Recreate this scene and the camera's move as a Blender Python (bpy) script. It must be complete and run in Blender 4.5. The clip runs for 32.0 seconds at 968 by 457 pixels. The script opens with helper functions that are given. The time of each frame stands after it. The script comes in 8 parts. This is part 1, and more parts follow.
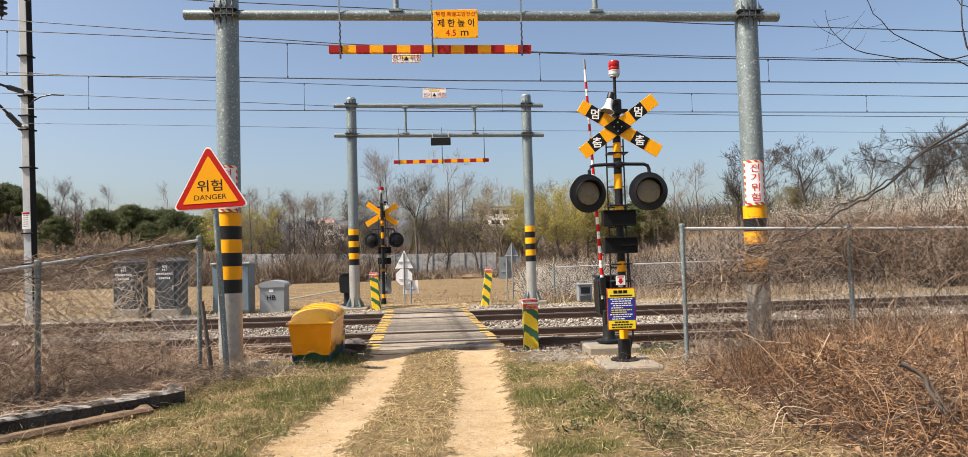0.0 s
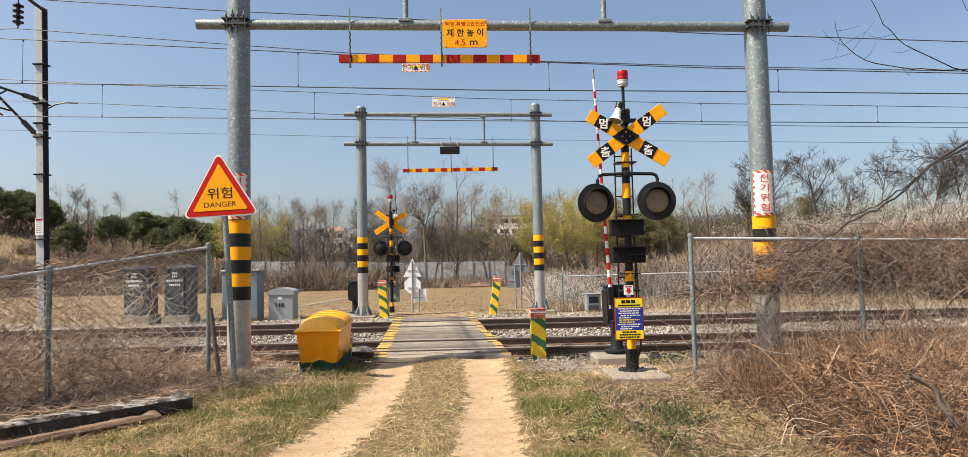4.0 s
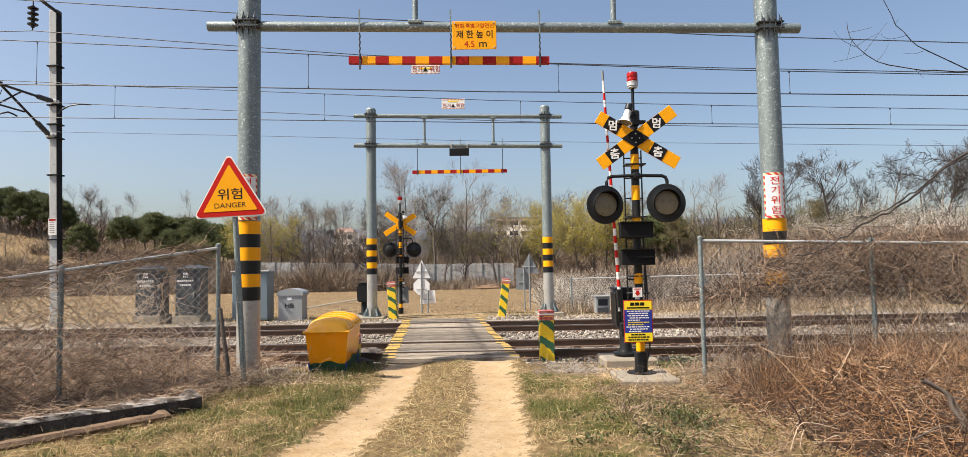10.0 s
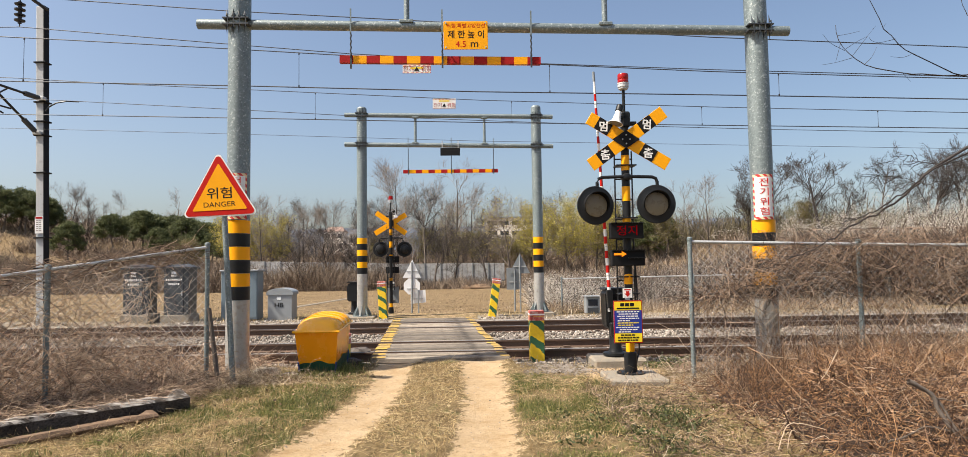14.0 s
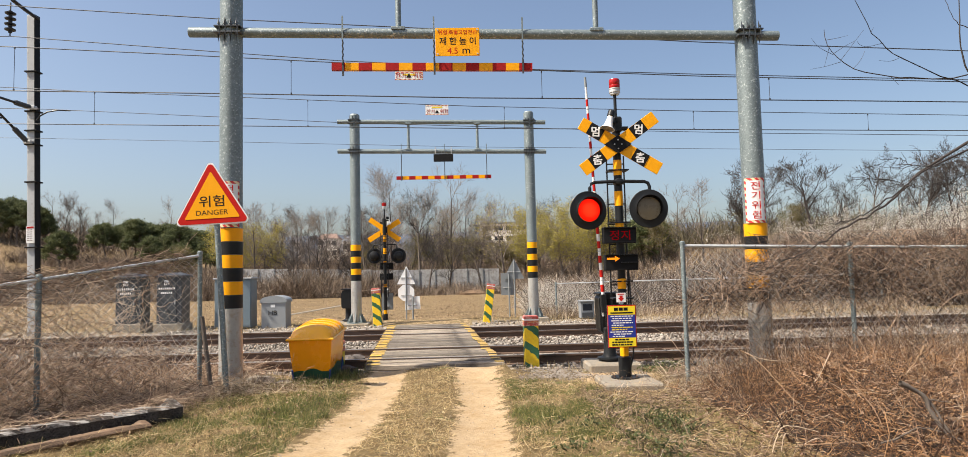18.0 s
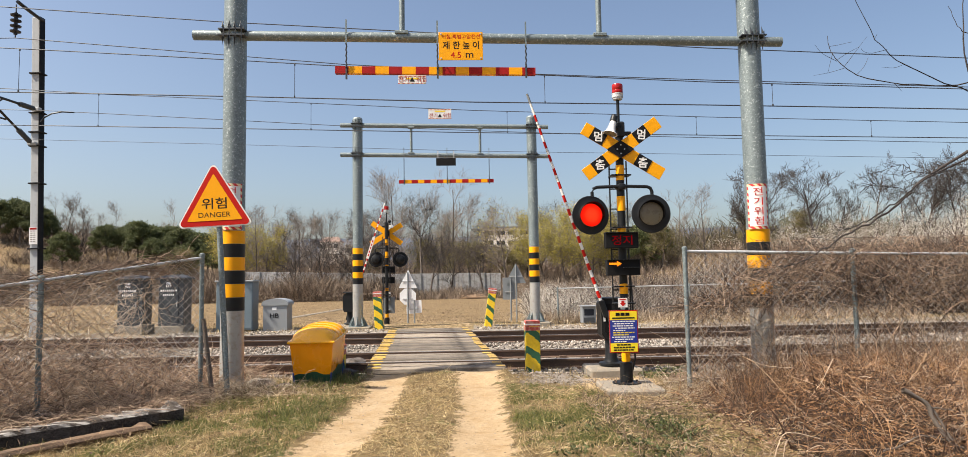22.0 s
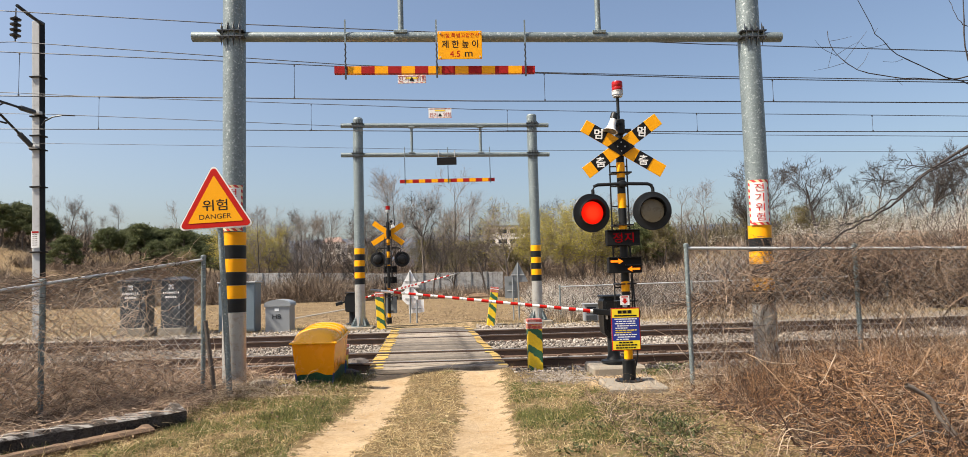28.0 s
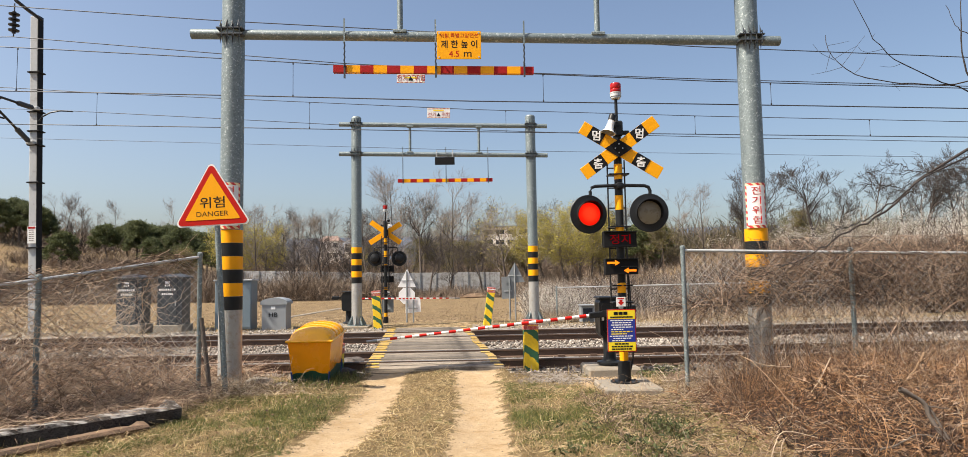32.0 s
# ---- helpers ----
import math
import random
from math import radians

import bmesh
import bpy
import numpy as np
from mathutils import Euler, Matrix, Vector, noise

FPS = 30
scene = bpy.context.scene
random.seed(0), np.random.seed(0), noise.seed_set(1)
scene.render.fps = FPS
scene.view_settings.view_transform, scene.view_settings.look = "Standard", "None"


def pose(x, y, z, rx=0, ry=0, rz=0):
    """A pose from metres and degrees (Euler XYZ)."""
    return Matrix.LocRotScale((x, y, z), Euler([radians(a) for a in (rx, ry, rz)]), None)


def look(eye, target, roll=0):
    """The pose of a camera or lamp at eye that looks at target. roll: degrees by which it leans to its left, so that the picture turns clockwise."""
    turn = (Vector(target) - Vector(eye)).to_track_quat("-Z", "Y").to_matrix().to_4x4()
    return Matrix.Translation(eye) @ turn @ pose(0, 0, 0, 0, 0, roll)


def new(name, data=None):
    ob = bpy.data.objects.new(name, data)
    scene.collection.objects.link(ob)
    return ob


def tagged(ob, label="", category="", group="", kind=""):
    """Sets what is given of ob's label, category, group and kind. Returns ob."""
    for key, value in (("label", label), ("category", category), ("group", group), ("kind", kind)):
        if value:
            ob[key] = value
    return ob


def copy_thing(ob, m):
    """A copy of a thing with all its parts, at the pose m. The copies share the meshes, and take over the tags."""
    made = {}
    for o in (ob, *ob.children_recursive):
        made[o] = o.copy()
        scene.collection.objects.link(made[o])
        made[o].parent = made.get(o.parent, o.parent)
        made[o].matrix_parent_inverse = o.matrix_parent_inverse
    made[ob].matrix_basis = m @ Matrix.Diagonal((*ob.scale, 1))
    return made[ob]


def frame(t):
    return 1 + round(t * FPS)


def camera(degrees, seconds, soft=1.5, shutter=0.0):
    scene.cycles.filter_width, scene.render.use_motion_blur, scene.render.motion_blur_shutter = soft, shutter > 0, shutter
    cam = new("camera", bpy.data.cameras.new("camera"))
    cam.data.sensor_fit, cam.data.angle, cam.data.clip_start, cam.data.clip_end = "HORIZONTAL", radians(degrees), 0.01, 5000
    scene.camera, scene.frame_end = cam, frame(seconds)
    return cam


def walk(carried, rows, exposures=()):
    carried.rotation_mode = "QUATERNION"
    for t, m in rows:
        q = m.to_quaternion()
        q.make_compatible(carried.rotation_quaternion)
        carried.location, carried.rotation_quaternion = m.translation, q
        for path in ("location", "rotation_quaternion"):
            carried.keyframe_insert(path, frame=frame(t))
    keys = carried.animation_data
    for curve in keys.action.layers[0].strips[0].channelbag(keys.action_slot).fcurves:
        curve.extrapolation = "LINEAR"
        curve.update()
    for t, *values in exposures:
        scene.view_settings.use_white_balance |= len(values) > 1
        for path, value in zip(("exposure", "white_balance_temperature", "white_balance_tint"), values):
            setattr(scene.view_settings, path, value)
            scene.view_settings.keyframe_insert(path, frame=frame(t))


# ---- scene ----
cam = camera(73.0, 32.0, soft=0.45)
walk(cam, [
    (0.0, pose(-0.027, -0.005, 1.535, 92.459, 1.635, -2.089)),
    (0.5, pose(-0.022, -0.016, 1.539, 92.530, 1.556, -1.897)),
    (1.0, pose(-0.025, -0.018, 1.537, 92.622, 1.320, -1.745)),
    (1.5, pose(-0.022, -0.020, 1.536, 92.789, 1.310, -1.643)),
    (2.0, pose(-0.016, -0.021, 1.534, 92.863, 1.351, -1.554)),
    (2.5, pose(-0.012, -0.020, 1.530, 93.042, 1.258, -1.489)),
    (3.0, pose(-0.015, -0.017, 1.537, 93.113, 1.480, -1.417)),
    (3.5, pose(-0.013, -0.015, 1.533, 93.222, 1.334, -1.386)),
    (5.5, pose(-0.011, -0.010, 1.536, 93.291, 1.297, -1.068)),
    (6.0, pose(-0.018, -0.006, 1.538, 93.479, 1.340, 0.200)),
    (6.5, pose(-0.015, -0.003, 1.540, 93.652, 1.414, 0.752)),
    (7.0, pose(-0.013, -0.006, 1.540, 93.756, 1.182, 0.826)),
    (7.5, pose(-0.010, 0.002, 1.541, 93.859, 1.036, 0.794)),
    (8.0, pose(-0.004, 0.005, 1.538, 93.872, 1.022, 0.699)),
    (8.5, pose(-0.010, 0.005, 1.531, 93.760, 1.107, 0.321)),
    (9.0, pose(0.000, 0.000, 1.530, 93.510, 1.150, 0.000)),
    (9.5, pose(-0.003, -0.011, 1.530, 93.390, 0.889, -0.365)),
    (10.0, pose(-0.001, -0.009, 1.529, 93.433, 1.016, -0.508)),
    (10.5, pose(-0.002, -0.006, 1.532, 93.404, 1.221, -0.638)),
    (11.0, pose(0.003, -0.006, 1.531, 93.341, 1.175, -0.712)),
    (11.5, pose(0.005, -0.005, 1.529, 93.312, 1.294, -0.892)),
    (12.0, pose(0.002, -0.007, 1.534, 93.221, 1.447, -1.067)),
    (12.5, pose(0.005, -0.005, 1.536, 93.218, 1.354, -1.117)),
    (13.0, pose(-0.002, -0.008, 1.532, 93.300, 1.162, -1.200)),
    (13.5, pose(-0.006, -0.010, 1.537, 93.281, 0.940, -1.248)),
    (14.0, pose(-0.001, -0.011, 1.538, 93.383, 0.834, -1.337)),
    (14.5, pose(0.000, -0.012, 1.538, 93.554, 1.099, -1.402)),
    (16.5, pose(0.007, -0.012, 1.534, 93.821, 0.962, -1.796)),
    (17.0, pose(0.009, -0.010, 1.537, 93.783, 1.052, -1.900)),
    (17.5, pose(0.014, -0.016, 1.536, 93.865, 1.206, -1.921)),
    (18.0, pose(0.012, -0.019, 1.541, 93.862, 1.369, -1.809)),
    (18.5, pose(0.008, -0.014, 1.543, 93.948, 1.343, -1.769)),
    (19.0, pose(0.011, -0.011, 1.536, 94.015, 1.369, -1.768)),
    (19.5, pose(0.008, -0.007, 1.536, 93.997, 1.226, -1.816)),
    (20.0, pose(0.013, -0.012, 1.534, 94.029, 1.198, -1.841)),
    (20.5, pose(0.013, -0.013, 1.541, 94.022, 1.254, -1.833)),
    (21.0, pose(0.010, -0.018, 1.539, 94.078, 0.975, -1.821)),
    (21.5, pose(0.011, -0.017, 1.543, 94.131, 1.128, -1.688)),
    (22.0, pose(0.012, -0.016, 1.538, 94.244, 0.972, -1.655)),
    (22.5, pose(0.015, -0.017, 1.538, 94.311, 1.037, -1.604)),
    (23.0, pose(0.015, -0.013, 1.542, 94.337, 1.063, -1.605)),
    (23.5, pose(0.016, -0.014, 1.539, 94.411, 0.941, -1.596)),
    (24.0, pose(0.019, -0.010, 1.541, 94.400, 1.028, -1.589)),
    (24.5, pose(0.018, -0.007, 1.541, 94.355, 1.434, -1.537)),
    (25.0, pose(0.018, -0.012, 1.543, 94.309, 1.551, -1.484)),
    (25.5, pose(0.020, -0.008, 1.539, 94.372, 1.580, -1.406)),
    (27.5, pose(0.029, -0.003, 1.540, 94.272, 1.400, -1.426)),
    (28.0, pose(0.024, -0.006, 1.539, 94.151, 1.546, -1.454)),
    (28.5, pose(0.024, -0.008, 1.537, 94.117, 1.574, -1.454)),
    (29.0, pose(0.024, -0.006, 1.535, 94.124, 1.440, -1.501)),
    (29.5, pose(0.025, -0.006, 1.535, 94.113, 1.286, -1.540)),
    (30.0, pose(0.027, -0.002, 1.536, 94.086, 1.195, -1.602)),
    (30.5, pose(0.026, -0.005, 1.538, 94.038, 1.244, -1.629)),
    (31.0, pose(0.032, -0.010, 1.536, 94.078, 1.122, -1.643)),
    (31.5, pose(0.030, -0.013, 1.538, 94.084, 1.106, -1.647)),
    (32.0, pose(0.030, -0.015, 1.536, 94.173, 0.970, -1.707))
])

# ---- world and sun ----
SUN_ELEV = radians(53)
SUN_TO = Vector((0.945, 0.327, 0)).normalized()          # where the sunlight travels on the plan
world = bpy.data.worlds.new("sky")
scene.world = world
world.use_nodes = True
wn = world.node_tree
sky = wn.nodes.new("ShaderNodeTexSky")
sky.sky_type = 'NISHITA'
sky.sun_disc = False
sky.sun_elevation = SUN_ELEV
sky.sun_rotation = math.atan2(-SUN_TO.x, -SUN_TO.y)
sky.air_density = 1.0
sky.dust_density = 3.0
sky.ozone_density = 1.6
wn.links.new(sky.outputs[0], wn.nodes["Background"].inputs[0])
wn.nodes["Background"].inputs[1].default_value = 0.098
sun_data = bpy.data.lights.new("sun", 'SUN')
sun_data.energy = 5.0
sun_data.angle = radians(0.55)
sun_data.color = (1.0, 0.93, 0.82)
sun = new("sun", sun_data)
sun.matrix_world = look((0, 0, 50), Vector((0, 0, 50)) + SUN_TO * math.cos(SUN_ELEV) - Vector((0, 0, math.sin(SUN_ELEV))))
scene.view_settings.exposure = 0.80
scene.view_settings.use_white_balance = True
scene.view_settings.white_balance_temperature = 6680
scene.view_settings.white_balance_tint = 11.0


# ---- materials ----
def nodes_of(name):
    m = bpy.data.materials.new(name)
    m.use_nodes = True
    nt = m.node_tree
    return m, nt, nt.nodes["Principled BSDF"]


def noise_node(nt, vec, scale, detail=4, rough=0.6):
    n = nt.nodes.new("ShaderNodeTexNoise")
    n.inputs["Scale"].default_value = scale
    n.inputs["Detail"].default_value = detail
    n.inputs["Roughness"].default_value = rough
    if vec is not None:
        nt.links.new(vec, n.inputs["Vector"])
    return n.outputs["Fac"]


def ramp_node(nt, fac, stops):
    r = nt.nodes.new("ShaderNodeValToRGB")
    e = r.color_ramp.elements
    while len(e) < len(stops):
        e.new(0.5)
    for el, (p, c) in zip(e, stops):
        el.position = p
        el.color = (*c, 1) if len(c) == 3 else c
    nt.links.new(fac, r.inputs[0])
    return r.outputs["Color"]


def mix_node(nt, fac, a, b, mode='MIX'):
    m = nt.nodes.new("ShaderNodeMix")
    m.data_type = 'RGBA'
    m.blend_type = mode
    for sock, val in ((0, fac), (6, a), (7, b)):
        if isinstance(val, (int, float)):
            m.inputs[sock].default_value = val
        elif isinstance(val, tuple):
            m.inputs[sock].default_value = (*val, 1)
        else:
            nt.links.new(val, m.inputs[sock])
    return m.outputs[2]


def math_node(nt, op, a, b=0.0):
    m = nt.nodes.new("ShaderNodeMath")
    m.operation = op
    for i, val in enumerate((a, b)):
        if isinstance(val, (int, float)):
            m.inputs[i].default_value = val
        else:
            nt.links.new(val, m.inputs[i])
    return m.outputs[0]


def bump_node(nt, bsdf, height, strength, dist=0.01):
    b = nt.nodes.new("ShaderNodeBump")
    b.inputs["Strength"].default_value = strength
    b.inputs["Distance"].default_value = dist
    nt.links.new(height, b.inputs["Height"])
    nt.links.new(b.outputs[0], bsdf.inputs["Normal"])


def coords(nt, kind="Object"):
    return nt.nodes.new("ShaderNodeTexCoord").outputs[kind]


def shade(c, k):
    return tuple(min(1.0, v * k) for v in c)


def surf(name, base, rough=0.6, metal=0.0, var=0.15, scale=6.0, fine=70.0, bump=0.15, dirt=None, dirt_at=0.6, island=0.0, random_ob=0.0, stretch=None, spec=0.5):
    """A weathered surface: colour varied at two scales, stains where dirt is given, fine relief."""
    m, nt, bsdf = nodes_of(name)
    vec = coords(nt)
    if stretch:
        mp = nt.nodes.new("ShaderNodeMapping")
        mp.inputs["Scale"].default_value = stretch
        nt.links.new(vec, mp.inputs[0])
        vec = mp.outputs[0]
    big = noise_node(nt, vec, scale)
    small = noise_node(nt, vec, fine, 3)
    col = ramp_node(nt, big, [(0.3, shade(base, 1 - var)), (0.7, shade(base, 1 + var))])
    col = mix_node(nt, 0.5, col, ramp_node(nt, small, [(0.3, shade(base, 1 - var)), (0.7, shade(base, 1 + var))]))
    if dirt:
        d = ramp_node(nt, noise_node(nt, vec, scale * 1.7, 8, 0.7), [(dirt_at - 0.1, (0, 0, 0)), (dirt_at + 0.12, (1, 1, 1))])
        col = mix_node(nt, d, col, dirt)
    if island:
        g = nt.nodes.new("ShaderNodeNewGeometry").outputs["Random Per Island"]
        col = mix_node(nt, 1.0, col, ramp_node(nt, g, [(0, (1 - island,) * 3), (1, (1 + island,) * 3)]), 'MULTIPLY')
    if random_ob:
        g = nt.nodes.new("ShaderNodeObjectInfo").outputs["Random"]
        col = mix_node(nt, 1.0, col, ramp_node(nt, g, [(0, (1 - random_ob,) * 3), (1, (1 + random_ob,) * 3)]), 'MULTIPLY')
    nt.links.new(col, bsdf.inputs["Base Color"])
    bsdf.inputs["Metallic"].default_value = metal
    bsdf.inputs["Specular IOR Level"].default_value = spec
    rr = ramp_node(nt, big, [(0.2, (max(0.03, rough - 0.1),) * 3), (0.8, (min(1, rough + 0.1),) * 3)])
    nt.links.new(rr, bsdf.inputs["Roughness"])
    if bump:
        bump_node(nt, bsdf, small, bump)
    return m


def strand(name, cols, rough=0.75, translucent=0.0):
    """Twigs, stalks and blades: each piece takes its own tone between the colours given."""
    m, nt, bsdf = nodes_of(name)
    g = nt.nodes.new("ShaderNodeNewGeometry").outputs["Random Per Island"]
    stops = [(i / (len(cols) - 1), c) for i, c in enumerate(cols)]
    col = ramp_node(nt, g, stops)
    patch = noise_node(nt, coords(nt), 1.6)
    col = mix_node(nt, 1.0, col, ramp_node(nt, patch, [(0.3, (0.75,) * 3), (0.7, (1.15,) * 3)]), 'MULTIPLY')
    nt.links.new(col, bsdf.inputs["Base Color"])
    bsdf.inputs["Roughness"].default_value = rough
    if translucent:
        bsdf.inputs["Subsurface Weight"].default_value = 0.0
        t = nt.nodes.new("ShaderNodeBsdfTranslucent")
        nt.links.new(col, t.inputs[0])
        ms = nt.nodes.new("ShaderNodeMixShader")
        ms.inputs[0].default_value = translucent
        nt.links.new(bsdf.outputs[0], ms.inputs[1])
        nt.links.new(t.outputs[0], ms.inputs[2])
        nt.links.new(ms.outputs[0], nt.nodes["Material Output"].inputs[0])
    return m


def glow(name, colour, strength):
    m, nt, bsdf = nodes_of(name)
    bsdf.inputs["Base Color"].default_value = (*shade(colour, 0.2), 1)
    bsdf.inputs["Specular IOR Level"].default_value = 0.0
    bsdf.inputs["Roughness"].default_value = 0.9
    bsdf.inputs["Emission Color"].default_value = (*colour, 1)
    bsdf.inputs["Emission Strength"].default_value = strength
    return m


def galvanised(name):
    m, nt, bsdf = nodes_of(name)
    vec = coords(nt)
    v = nt.nodes.new("ShaderNodeTexVoronoi")
    v.inputs["Scale"].default_value = 62
    nt.links.new(vec, v.inputs["Vector"])
    col = mix_node(nt, 0.55, ramp_node(nt, noise_node(nt, vec, 5, 6), [(0.3, (0.12, 0.152, 0.155)), (0.7, (0.20, 0.24, 0.243))]),
                   ramp_node(nt, v.outputs["Color"], [(0.2, (0.13, 0.162, 0.165)), (0.75, (0.235, 0.278, 0.282))]))
    spots = ramp_node(nt, noise_node(nt, vec, 30, 3), [(0.58, (0, 0, 0)), (0.66, (0.85, 0.85, 0.85))])
    col = mix_node(nt, spots, col, (0.46, 0.50, 0.49))
    rust = ramp_node(nt, noise_node(nt, vec, 3.1, 8, 0.75), [(0.68, (0, 0, 0)), (0.78, (0.7, 0.7, 0.7))])
    col = mix_node(nt, rust, col, (0.25, 0.17, 0.11))
    nt.links.new(col, bsdf.inputs["Base Color"])
    bsdf.inputs["Metallic"].default_value = 0.35
    bsdf.inputs["Roughness"].default_value = 0.5
    bump_node(nt, bsdf, noise_node(nt, vec, 60, 3), 0.08)
    return m


def stripes_post(name):
    """Yellow post with slanting green stripes, brushed by eye, and a faded red and white head."""
    m, nt, bsdf = nodes_of(name)
    vec = coords(nt)
    sp = nt.nodes.new("ShaderNodeSeparateXYZ")
    nt.links.new(vec, sp.inputs[0])
    wob = math_node(nt, 'MULTIPLY', noise_node(nt, vec, 5, 5), 0.2)
    slant = math_node(nt, 'ADD', math_node(nt, 'ADD', sp.outputs[2], math_node(nt, 'MULTIPLY', sp.outputs[0], 0.75)), wob)
    slant = math_node(nt, 'ADD', slant, math_node(nt, 'MULTIPLY', sp.outputs[1], 0.75))
    wave = math_node(nt, 'FRACT', math_node(nt, 'MULTIPLY', slant, 2.9))
    green = ramp_node(nt, wave, [(0.56, (0, 0, 0)), (0.59, (1, 1, 1))])
    yellow = ramp_node(nt, noise_node(nt, vec, 25, 5), [(0.3, (0.70, 0.45, 0.012)), (0.7, (0.84, 0.57, 0.018))])
    col = mix_node(nt, green, yellow, (0.02, 0.10, 0.045))
    worn = ramp_node(nt, noise_node(nt, vec, 18, 8, 0.8), [(0.62, (0, 0, 0)), (0.67, (1, 1, 1))])
    col = mix_node(nt, worn, col, (0.30, 0.29, 0.26))
    nt.links.new(col, bsdf.inputs["Base Color"])
    bsdf.inputs["Roughness"].default_value = 0.6
    bump_node(nt, bsdf, noise_node(nt, vec, 40, 4), 0.25)
    return m


def hatch(name, a, b, per_m, dirt=0.0):
    """Slanting stripes in two colours, as on hazard stickers."""
    m, nt, bsdf = nodes_of(name)
    vec = coords(nt)
    sp = nt.nodes.new("ShaderNodeSeparateXYZ")
    nt.links.new(vec, sp.inputs[0])
    s = math_node(nt, 'FRACT', math_node(nt, 'MULTIPLY', math_node(nt, 'ADD', sp.outputs[0], sp.outputs[2]), per_m))
    col = mix_node(nt, ramp_node(nt, s, [(0.49, (0, 0, 0)), (0.51, (1, 1, 1))]), a, b)
    nt.links.new(col, bsdf.inputs["Base Color"])
    bsdf.inputs["Roughness"].default_value = 0.45
    return m


def plank_wood(name, dark, light, rand=0.25, axis=(0.35, 6, 6), bleach=None):
    m, nt, bsdf = nodes_of(name)
    vec = coords(nt)
    info = nt.nodes.new("ShaderNodeObjectInfo").outputs["Random"]
    mp = nt.nodes.new("ShaderNodeMapping")
    mp.inputs["Scale"].default_value = axis
    nt.links.new(vec, mp.inputs[0])
    comb = nt.nodes.new("ShaderNodeCombineXYZ")
    nt.links.new(math_node(nt, 'MULTIPLY', info, 37.0), comb.inputs[0])
    nt.links.new(comb.outputs[0], mp.inputs["Location"])
    grain = noise_node(nt, mp.outputs[0], 9, 9, 0.7)
    col = ramp_node(nt, grain, [(0.30, dark), (0.55, light), (0.75, shade(light, 1.25))])
    stain = ramp_node(nt, noise_node(nt, vec, 2.6, 6, 0.7), [(0.50, (0, 0, 0)), (0.70, (0.8, 0.8, 0.8))])
    col = mix_node(nt, stain, col, shade(dark, 0.8))
    col = mix_node(nt, 1.0, col, ramp_node(nt, info, [(0, (1 - rand,) * 3), (1, (1 + rand,) * 3)]), 'MULTIPLY')
    nt.links.new(col, bsdf.inputs["Base Color"])
    bsdf.inputs["Roughness"].default_value = 0.8
    if bleach:
        up = nt.nodes.new("ShaderNodeSeparateXYZ")
        nt.links.new(nt.nodes.new("ShaderNodeNewGeometry").outputs["Normal"], up.inputs[0])
        patch = ramp_node(nt, noise_node(nt, mp.outputs[0], 1.6, 9, 0.7), [(0.47, (0, 0, 0)), (0.56, (0.9, 0.9, 0.9))])
        patch = mix_node(nt, 1.0, patch, ramp_node(nt, up.outputs[2], [(0.3, (0.05, 0.05, 0.05)), (0.7, (1, 1, 1))]), 'MULTIPLY')
        col = mix_node(nt, patch, col, bleach)
        nt.links.new(col, bsdf.inputs["Base Color"])
        bsdf.inputs["Specular IOR Level"].default_value = 0.12
    bump_node(nt, bsdf, grain, 0.5, 0.01)
    return m


STEEL = galvanised("galvanised_steel")
BARE_STEEL = surf("bare_worn_steel", (0.37, 0.365, 0.345), 0.42, 0.3, 0.14, 7, 60, 0.06, dirt=(0.27, 0.22, 0.165), dirt_at=0.62)
STEEL_THIN = surf("galvanised_wire", (0.46, 0.475, 0.475), 0.5, 0.25, 0.2, 9, 80, 0.05)
MESH_WIRE = surf("weathered_mesh", (0.31, 0.30, 0.285), 0.6, 0.3, 0.35, 2, 20, 0.0)
BLACK = surf("black_paint", (0.012, 0.013, 0.014), 0.42, 0, 0.3, 7, 90, 0.06, dirt=(0.035, 0.03, 0.027), dirt_at=0.74, spec=0.25)
BLACK_MATT = surf("black_matt", (0.007, 0.007, 0.0075), 0.7, 0, 0.3, 7, 90, 0.06, spec=0.2)
YELLOW_SIGN = surf("sign_yellow", (0.86, 0.365, 0.006), 0.38, 0, 0.05, 5, 60, 0.03, dirt=(0.62, 0.30, 0.03), dirt_at=0.74, spec=0.2)
YELLOW_BIN = surf("bin_yellow", (0.98, 0.325, 0.004), 0.25, 0, 0.05, 3, 50, 0.03, dirt=(0.55, 0.27, 0.03), dirt_at=0.75)
YELLOW_LID = surf("lid_yellow", (0.90, 0.40, 0.008), 0.25, 0, 0.05, 3, 50, 0.03, dirt=(0.58, 0.33, 0.05), dirt_at=0.72)
YELLOW_PAINT = surf("road_yellow", (0.62, 0.37, 0.014), 0.75, 0, 0.18, 6, 40, 0.3, dirt=(0.20, 0.155, 0.10), dirt_at=0.48)
RED_SIGN = surf("sign_red", (0.46, 0.014, 0.009), 0.45, 0, 0.08, 5, 60, 0.03, spec=0.15)
RED_BAR = surf("bar_red", (0.33, 0.013, 0.012), 0.5, 0, 0.15, 5, 60, 0.03, spec=0.15)
